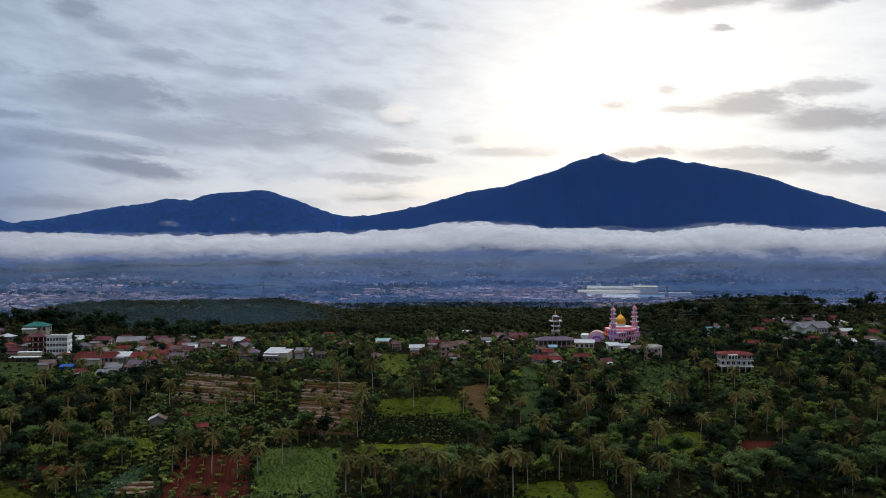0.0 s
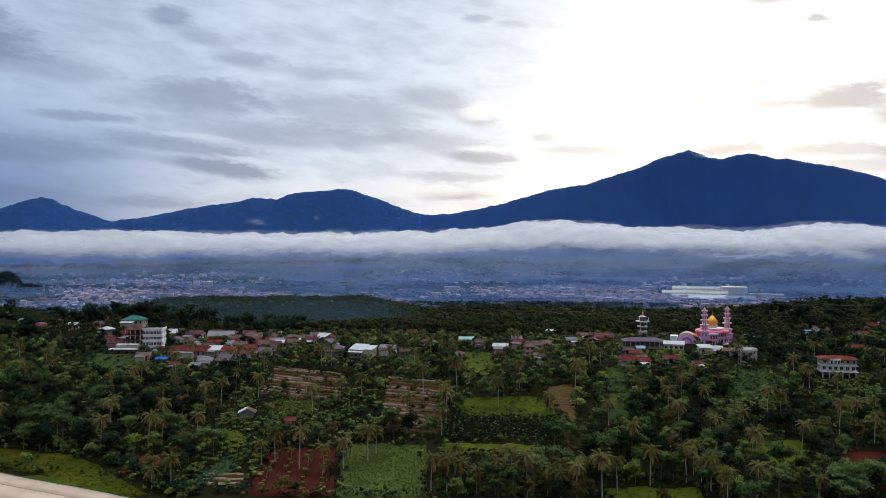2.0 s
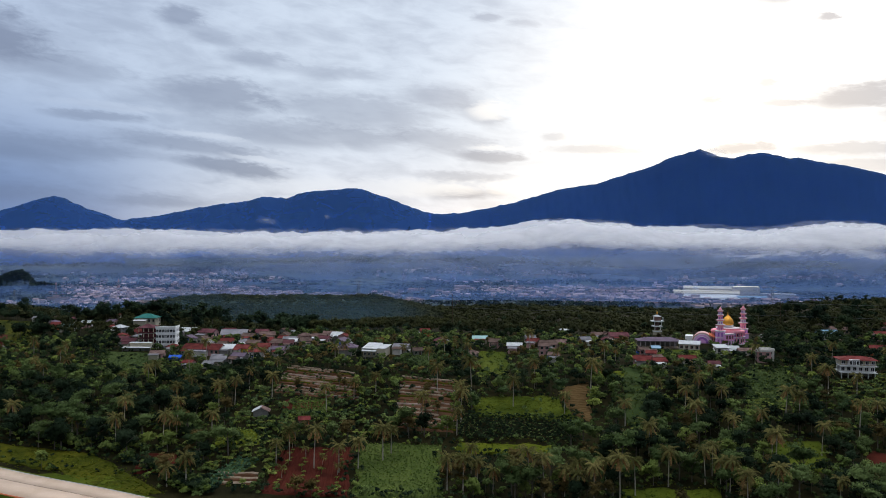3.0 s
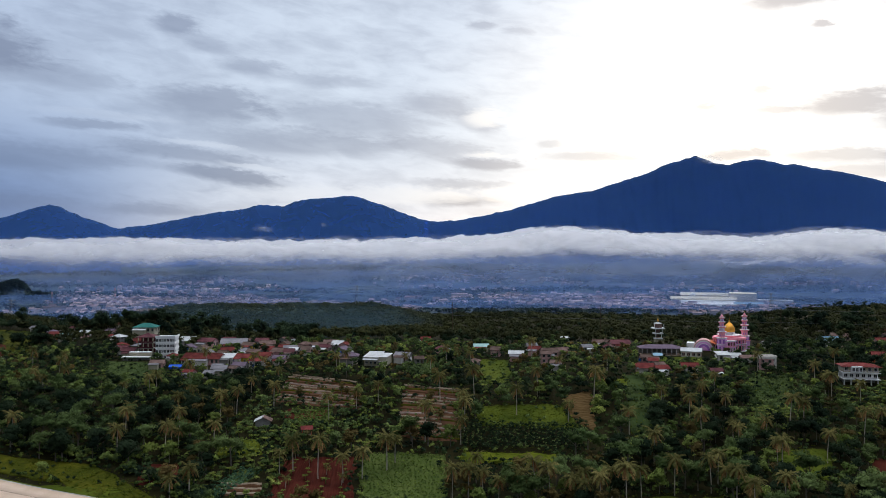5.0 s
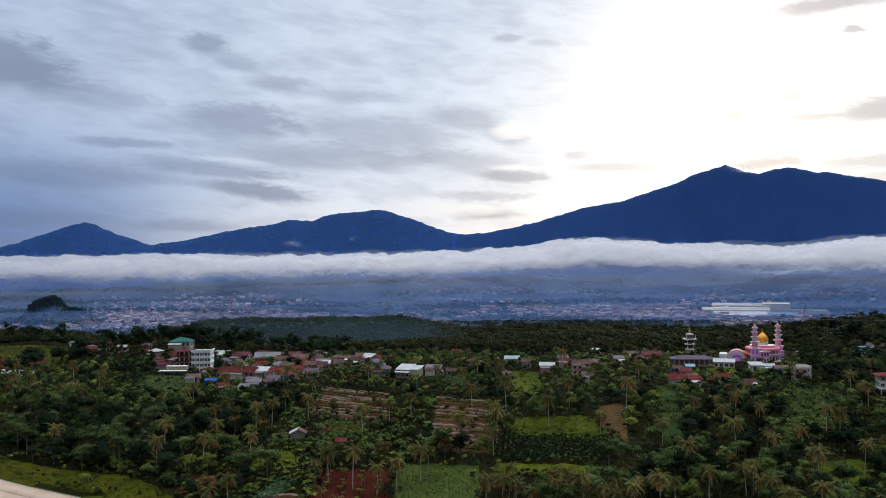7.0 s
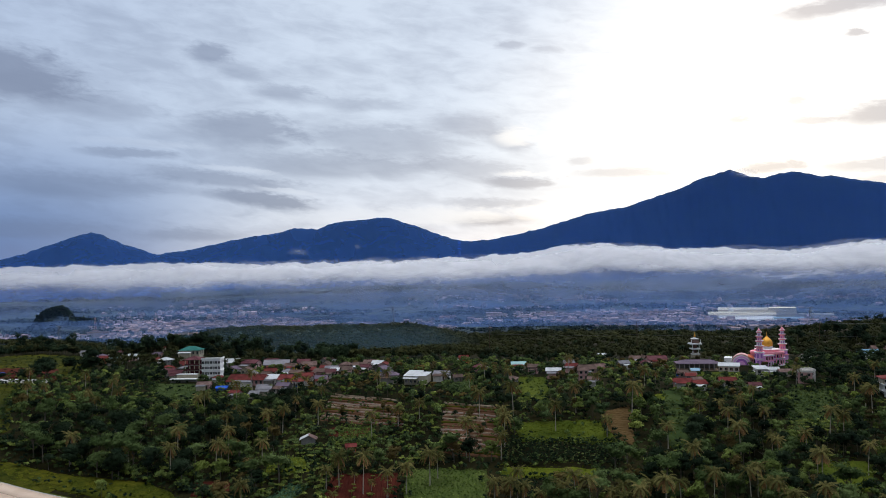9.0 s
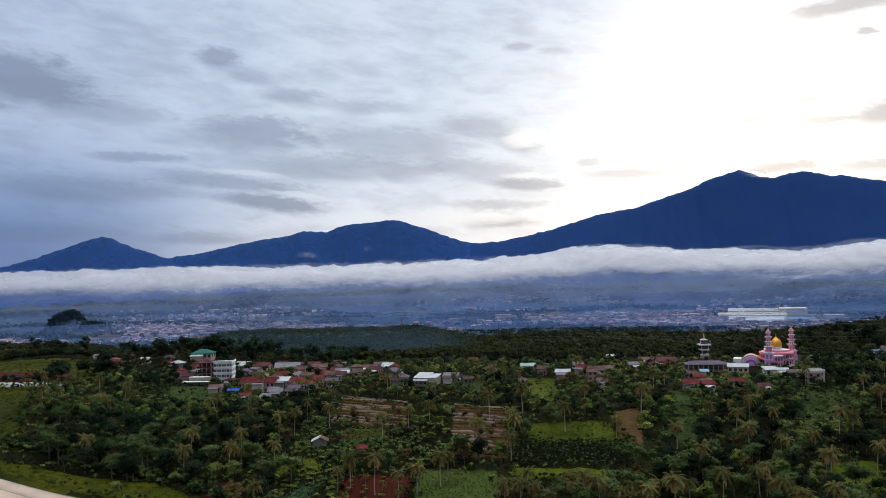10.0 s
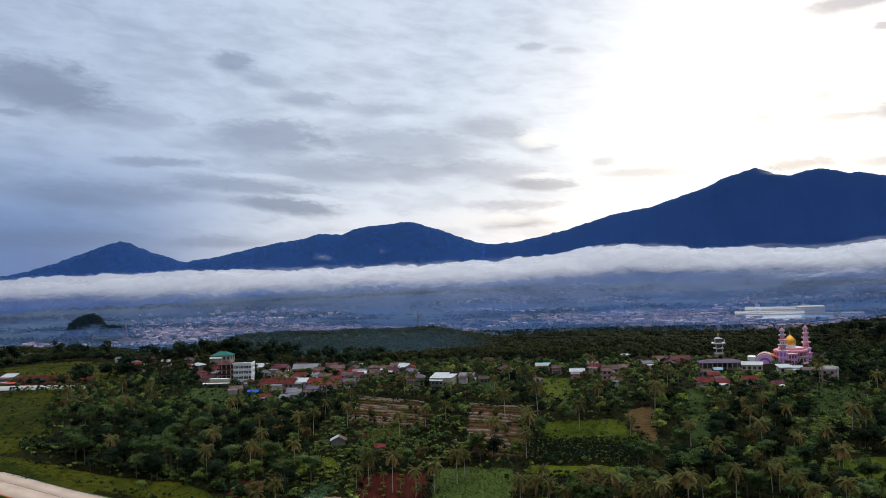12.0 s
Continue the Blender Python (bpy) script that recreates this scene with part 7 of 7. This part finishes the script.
def town():
    rng = np.random.RandomState(91)
    n = 8500
    r = np.where(rng.rand(n) < 0.55, rng.normal(2080, 150, n), rng.uniform(1750, 3080, n))
    a = np.radians(rng.uniform(-44, 36, n))
    x, y = r * np.sin(a), r * np.cos(a)
    dens = fractal(x * .0045, y * .009, 4, 92) * 1.25 + np.where(r < 2300, 0.08, -0.16)
    keep = (dens + rng.normal(0, 0.15, n) > 0.12) & (np.hypot(x - 500, y - 2120) > 150) & (np.hypot(x + 1280, y - 1832) > 100)
    x, y = x[keep], y[keep]
    n = len(x)
    w, d = rng.uniform(8, 20, n), rng.uniform(7, 13, n)
    big = (rng.rand(n) < 0.04) & (np.hypot(x, y) < 2350)
    w, d = np.where(big, w * 2.4, w), np.where(big, d * 1.5, d)
    h = np.where(rng.rand(n) < 0.15, rng.uniform(9, 15, n), rng.uniform(4.5, 8, n))
    walls, wf, roofs, rf = gables(x, y, height(x, y), w, d, h, rng.normal(0, 0.5, n), rng.uniform(1.2, 3.0, n))
    ob = tagged(new("town", raw_mesh("town", walls, wf, M["town"])), "dense far town of small pale houses in the valley", "town", kind="stuff")
    new("roofs", raw_mesh("roofs", roofs, rf, M["town_roof"])).parent = ob
    # far clumps of trees between the houses
    m = 17000
    r = np.concatenate([rng.uniform(1250, 2500, m // 2), rng.uniform(2300, 3400, m // 2)])
    a = np.radians(rng.uniform(-46, 38, m))
    x, y = r * np.sin(a), r * np.cos(a)
    keep = fractal(x * .005, y * .017, 4, 95) + rng.normal(0, 0.14, m) > 0.06
    x, y = x[keep], y[keep]
    x, y = x[np.hypot(x - 500, y - 2120) > 140], y[np.hypot(x - 500, y - 2120) > 140]
    kx = np.concatenate([rng.normal(-1306, 27, 560), rng.normal(-1236, 44, 260)])
    ky = rng.normal(1826, 24, 820)
    # the knoll's crowns take the bluish mountain colour to stand in for haze
    woods("knoll_woods", "woods on the lone valley knoll in a dark haze-blue tone", kx, ky, rng, M["mountain"], 5, 9, 7, 13, 2, 9, 4.0, 0.6, False, True)
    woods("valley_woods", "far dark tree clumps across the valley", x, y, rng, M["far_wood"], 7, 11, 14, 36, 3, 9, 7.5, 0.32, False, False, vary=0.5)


town()


def works():
    """A large cream and white industrial works in the valley."""
    ob = thing("factory", pose(490, 2065, hz(490, 2065), 0, 0, -10), "large cream and white factory halls in the far valley", "factory")
    white, cream = M["white_wall"], M["works_wall"]
    part("main_hall", box(62, 50, 29, 48, 30, -2), cream, ob)
    part("main_roof", box(63, 51, 1.2, 48, 30, 27), cream, ob)
    part("back_hall", box(120, 40, 22, -45, 60, -2), cream, ob)
    part("back_roof", gable_roof(120, 40, 6, 1, 0.6, 20), cream, ob).location = (-45, 60, 0)
    part("long_hall", box(160, 40, 14, -50, 0, -2), cream, ob)
    part("long_roof", gable_roof(160, 40, 6, 1, 0.5, 12.2), cream, ob).location = (-50, 0, 0)
    part("low_hall", box(130, 30, 8, -40, -50, -2), cream, ob)
    part("low_roof", gable_roof(130, 30, 5, 1, 0.4, 6.2), white, ob).location = (-40, -50, 0)
    for k in range(3):
        part("front_hall", box(118 - 14 * k, 15, 6 - 0.8 * k, -34 + 5 * k, -82 - 22 * k, -2), cream, ob)
        part("front_roof", gable_roof(118 - 14 * k, 15, 2.6, 1, 0.4, 4.2 - 0.8 * k), white, ob).location = (-34 + 5 * k, -82 - 22 * k, 0)
    part("blue_shed", gable_wall(80, 34, 6, 4), white, ob).location = (60, -72, 0)
    part("blue_roof", gable_roof(80, 34, 4, 1, 0.4, 6), M["blue_roof"], ob).location = (60, -72, 0)
    part("annex", box(90, 30, 14, 120, 20, -2), M["aged_white"], ob)
    part("silo", lathe([(7, 0), (7, 22), (5, 25), (1, 27)], 16, -75, 25, 0), white, ob)
    for i in range(14):
        part("window_band", box(4, 0.4, 2.0, -124 + i * 11.0, -20.3, 8), M["pane"], ob)
    for i in range(11):
        part("window_band", box(4, 0.4, 1.6, -98 + i * 11.4, -65.3, 3), M["pane"], ob)


works()


def pylon(x, y, h, turn):
    """A lattice pylon with three arms."""
    ob = thing("pylon", pose(x, y, hz(x, y), 0, 0, turn), "tall steel lattice power pylon above the trees", "pylon", "power pylons")
    for sx in (-1, 1):
        for sy in (-1, 1):
            part("leg", beam((sx * 2.6, sy * 2.6, -1), (sx * 0.5, sy * 0.5, h), 0.16, 4), M["steel"], ob)
    n = 8
    for k in range(n):
        za, zb = h * k / n, h * (k + 1) / n
        wa, wb = 2.6 - 2.1 * k / n, 2.6 - 2.1 * (k + 1) / n
        for a, b in (((-1, -1), (1, -1)), ((1, -1), (1, 1)), ((1, 1), (-1, 1)), ((-1, 1), (-1, -1))):
            part("brace", beam((a[0] * wa, a[1] * wa, za), (b[0] * wb, b[1] * wb, zb), 0.09, 4), M["steel"], ob)
    for z in (0.72, 0.84, 0.96):
        part("arm", beam((-5.0, 0, h * z), (5.0, 0, h * z), 0.16, 4), M["steel"], ob)


PYLONS = [(-640, 900, 30, 5), (-208, 905, 29, 3), (259, 900, 30, 2), (640, 880, 30, 0)]
for spec in PYLONS:
    pylon(*spec)


def mast(x, y, h):
    """A lattice radio mast in pale red and grey bands."""
    ob = thing("radio_mast", pose(x, y, hz(x, y), 0, 0, 12), "tall lattice radio mast in pale red and grey bands", "mast", "radio masts")
    n = 7
    for k in range(n):
        za, zb = h * k / n, h * (k + 1) / n
        wa, wb = 3.2 - 2.4 * k / n, 3.2 - 2.4 * (k + 1) / n
        m = M["pink_wall"] if k % 2 == 0 else M["grey_wall"]
        bm = bmesh.new()
        corner = ((-1, -1), (1, -1), (1, 1), (-1, 1))
        for (ax, ay), (bx, by) in zip(corner, corner[1:] + corner[:1]):
            beam((ax * wa, ay * wa, za), (ax * wb, ay * wb, zb), 0.26, 4, bm)
            beam((ax * wa, ay * wa, za), (bx * wb, by * wb, zb), 0.15, 4, bm)
            beam((bx * wa, by * wa, za), (ax * wb, ay * wb, zb), 0.15, 4, bm)
        part("section", bm, m, ob)
    part("aerial", beam((0, 0, h), (0, 0, h + 6), 0.3, 5, None, 0.1), M["steel"], ob)


mast(-977, 1747, 50)
mast(-1140, 1755, 38)


def wires():
    """Slack conductors between the pylons."""
    for (xa, ya, ha, _), (xb, yb, hb, _) in zip(PYLONS, PYLONS[1:]):
        for z in (0.72, 0.84, 0.96):
            for off in (-4.8, 4.8):
                cu = bpy.data.curves.new("power_line", "CURVE")
                cu.dimensions, cu.bevel_depth, cu.bevel_resolution = "3D", 0.09, 1
                sp = cu.splines.new("POLY")
                sp.points.add(20)
                a, b = Vector((xa, ya + off, hz(xa, ya) + ha * z)), Vector((xb, yb + off, hz(xb, yb) + hb * z))
                for i, p in enumerate(sp.points):
                    t = i / 20
                    q = a.lerp(b, t)
                    p.co = (q.x, q.y, q.z - 22 * t * (1 - t), 1)
                cu.materials.append(M["wire"])
                tagged(new("power_line", cu), "dark slack overhead power line", "cable", "power lines")


wires()

def pole_line():
    """Wooden poles behind the mosque that carry a high and a low line."""
    places = [(-60, 545), (40, 530), (150, 515), (262, 505), (380, 500)]
    tops = []
    for x, y in places:
        z = hz(x, y)
        ob = thing("utility_pole", pose(x, y, z, 0, 0, 4), "tall pole with two cross-arms in the woods", "utility pole", "utility poles")
        part("post", beam((0, 0, -1), (0, 0, 51 - z), 0.2, 6), M["wood"], ob)
        part("cross_arm", beam((0, -1.2, 50 - z), (0, 1.2, 50 - z), 0.09), M["wood"], ob)
        part("cross_arm", beam((0, -1.2, 42 - z), (0, 1.2, 42 - z), 0.09), M["wood"], ob)
        tops.append((x, y))
    for (xa, ya), (xb, yb) in zip(tops, tops[1:]):
        for z in (50, 42):
            for off in (-1.1, 1.1):
                cu = bpy.data.curves.new("power_line", "CURVE")
                cu.dimensions, cu.bevel_depth, cu.bevel_resolution = "3D", 0.028, 1
                sp = cu.splines.new("POLY")
                sp.points.add(16)
                for i, p in enumerate(sp.points):
                    t = i / 16
                    p.co = (xa + (xb - xa) * t, ya + (yb - ya) * t + off, z - 2.4 * t * (1 - t), 1)
                cu.materials.append(M["wire"])
                tagged(new("power_line", cu), "pale slack overhead power line", "cable", "power lines")


pole_line()


def summit_clouds():
    """Small cloud caps that cling to the summits."""
    for az, el, r, w, h, seed in ((12.6, 6.55, 4060, 95, 30, 3), (-19.4, 1.75, 3560, 60, 16, 7), (-15.0, 2.1, 3560, 30, 12, 9)):
        a, b = np.meshgrid(np.linspace(-1, 1, 40), np.linspace(-1, 1, 20))
        d = np.radians(az)
        lump = fractal(a * 3, b * 3, 4, seed)
        x = r * math.sin(d) + a * w * math.cos(d) - (1 - a * a) * (1 - b * b) * 20 * math.sin(d)
        y = r * math.cos(d) - a * w * math.sin(d) - (1 - a * a) * (1 - b * b) * 20
        z = 85 + r * math.tan(radians(el)) + (b + 0.3 * lump * (1 - b * b)) * h - a * h * 0.35
        m = vapour("summit_cloud", (0.93, 0.92, 0.94), 0.0, 0.42, 0.012, 1.5, through_light=0.5, soft=(18, 22))
        me = raw_mesh("summit_cloud", np.stack([x, y, z], -1).reshape(-1, 3), grid_faces(*a.shape), m, True)
        reach = me.attributes.new("reach", "FLOAT_VECTOR", "POINT")
        edge = (1 - a * a - b * b) * h
        reach.data.foreach_set("vector", np.stack([edge, edge, (1 - np.abs(a)) * 2.0], -1).astype(np.float32).ravel())
        tagged(new("summit_cloud", me), "small white cloud cap on a summit", "cloud", kind="stuff")


summit_clouds()

# ---- crops ----


def rows_of(name, label, q, nu, nv, leaf, h0, h1, w0, w1, n, size, seed, stray=0.25):
    """Field plants in rows, joined."""
    rng = np.random.RandomState(seed)
    u, v = np.meshgrid(np.linspace(.03, .97, nu), np.linspace(.03, .97, nv))
    x, y = patch_point(q, u.ravel(), v.ravel())
    x, y = x + rng.normal(0, stray, x.size), y + rng.normal(0, stray, x.size)
    woods(name, label, x, y, rng, leaf, h0, h1, w0, w1, 2, n, size, 0.7, False, h1 > 1.2)


rows_of("vegetable_rows", "rows of leafy green vegetables", VEG_Q, 26, 30, M["veg"], .6, 1.1, 1.0, 1.5, 9, 0.5, 61)
rows_of("cabbage_rows", "rows of blue-green leafy vegetables", CABBAGE_Q, 7, 22, M["cabbage"], .8, 1.5, 1.3, 1.9, 26, 0.6, 74)
rows_of("cassava_rows", "dense rows of tall dark cassava shrubs", CASSAVA_Q, 26, 14, M["leaf_dark"], 2.0, 3.2, 1.8, 2.4, 34, 0.55, 62)
rows_of("cassava_tops", "young green tops of the cassava shrubs", CASSAVA_Q, 20, 11, M["leaf_mid"], 2.2, 3.4, 1.2, 1.9, 16, 0.5, 75, 0.8)
rows_of("bean_rows", "low leafy green bean plants", [(-110, 340), (-93, 339), (-88, 321), (-104, 321)], 12, 12, M["veg"], .8, 1.5, 1.2, 2.0, 14, 0.6, 71)
rows_of("lime_plants", "low yellow-green leafy plants", [(-130, 304), (-114, 307), (-107, 292), (-126, 290)], 12, 11, M["leaf_light"], .8, 1.5, 1.2, 1.8, 14, 0.5, 63)
for q, nu, nv, k, name in (([(-33, 418), (-18, 417), (-15, 372), (-30, 371)], 14, 22, 70, "lawn_tufts"), ([(37, 384), (48, 385), (40, 316), (32, 316)], 10, 30, 72, "band_tufts"), ([(99, 395), (119, 396), (104, 346), (84, 344)], 16, 24, 73, "slope_tufts"), ([(84, 307), (103, 311), (97, 284), (76, 283)], 16, 18, 70, "gap_tufts"), (GRASS_Q, 40, 26, 66, "meadow_tufts"), ([(-32, 297), (3, 297), (4, 287), (-32, 287)], 34, 10, 86, "strip_tufts"), ([(-404, 468), (-340, 472), (-312, 432), (-378, 434)], 16, 10, 69, "bank_weeds"), ([(-300, 296), (-165, 279), (-146, 260), (-190, 268)], 40, 8, 67, "verge_tufts"),
                           ([(-420, 418), (-322, 417), (-247, 300), (-300, 285)], 44, 50, 68, "rough_tufts"), (HILL_Q, 40, 40, 69, "hill_tufts"), ([(24, 267), (56, 271), (57, 252), (22, 250)], 24, 16, 70, "clearing_tufts")):
    rows_of(name, "long grass tufts and weeds on the meadow", q, nu, nv, M["hill_tuft"] if k in (68, 69) else M["tuft"], .2, .5, .8, 1.8, 8, 0.5, k, 2.6)
for q, nu, nv, k in (([(-205, 284), (-160, 275), (-124, 247), (-136, 242)], 60, 14, 84), ([(-330, 304), (-204, 283), (-200, 264), (-330, 292)], 70, 12, 85)):
    rows_of("bank_tufts", "long yellow-green grass tufts on the road bank", q, nu, nv, M["tuft"], .2, .6, .7, 1.6, 9, 0.45, k, 1.4)
for q, k in ((TERR_A, 64), (TERR_B, 65)):
    rows_of("terrace_shrubs", "shrubs along the terrace edges", q, 10, 12, M["leaf_mid"], 0.8, 2.6, 1.2, 2.6, 26, 0.6, k, 1.8)
for i in range(4):
    for j in range(11):
        px, py = patch_point(RED_Q, 0.16 + 0.23 * i, 0.04 + 0.09 * j)
        young = PALMS[3] if (3 * i + 2 * j) % 7 == 0 else BANANAS[(i + j) % 2]
        set_down(young, px + random.uniform(-.7, .7), py + random.uniform(-.7, .7), 0.55 if young is PALMS[3] else random.uniform(0.6, 0.9), "young plants on red soil")
for i in range(22):
    px, py = patch_point(TERR_B if i % 2 else TERR_A, random.random(), random.random())
    set_down(TREES[(3, 5, 4)[i % 3]], px, py, 0.62, "small trees on the terraces")

# bushes and small trees on the garden slopes
rng_s = np.random.RandomState(98)
for q, n in (([(-33, 418), (-18, 417), (-15, 372), (-30, 371)], 14), ([(37, 384), (48, 385), (40, 316), (32, 316)], 26), ([(99, 395), (119, 396), (104, 346), (84, 344)], 34), (GRASS_Q, 10), ([(84, 307), (103, 311), (97, 284), (76, 283)], 12)):
    x, y = patch_point(q, rng_s.rand(n), rng_s.rand(n))
    woods("slope_bushes", "green bushes scattered over the garden slope", x, y, rng_s, M["leaf_mid"], 1.2, 3.4, 1.6, 3.6, 3, 44, 0.7, stem=False)

# weeds and shrubs on the fallow plots
for q, n, k in (([(-248, 424), (-205, 414), (-183, 372), (-214, 369)], 34, 81), ([(-70, 410), (-56, 410), (-51, 382), (-66, 382)], 10, 82), ([(99, 395), (119, 396), (104, 346), (84, 344)], 30, 83)):
    rows_of("fallow_weeds", "low dull green weeds on the fallow plot", q, 26, 26, M["leaf_mid"], .3, .9, .8, 1.8, 9, 0.5, k, 1.6)
    x, y = patch_point(q, rng_s.rand(n), rng_s.rand(n))
    woods("fallow_shrubs", "dark shrubs scattered on the fallow plot", x, y, rng_s, M["leaf_dark"], 1.0, 3.0, 1.4, 3.2, 3, 44, 0.7, stem=False)

# scattered bushes on the rough meadows
rng_b = np.random.RandomState(97)
for q, n in (([(-420, 418), (-322, 417), (-247, 300), (-300, 285)], 70), (HILL_Q, 60), ([(-300, 296), (-165, 279), (-146, 260), (-190, 268)], 30)):
    u, v = rng_b.rand(n) ** 0.8, rng_b.rand(n)
    x, y = patch_point(q, u, v)
    woods("meadow_bushes", "scattered dark bushes on rough grass", x, y, rng_b, M["leaf_dark"], 0.8, 2.6, 1.2, 3.4, 2, 20, 0.7, stem=False)

# the patterns that were copied are not part of the place
for proto in PROTOTYPES:
    for o in (*proto.children_recursive, proto):
        bpy.data.objects.remove(o)
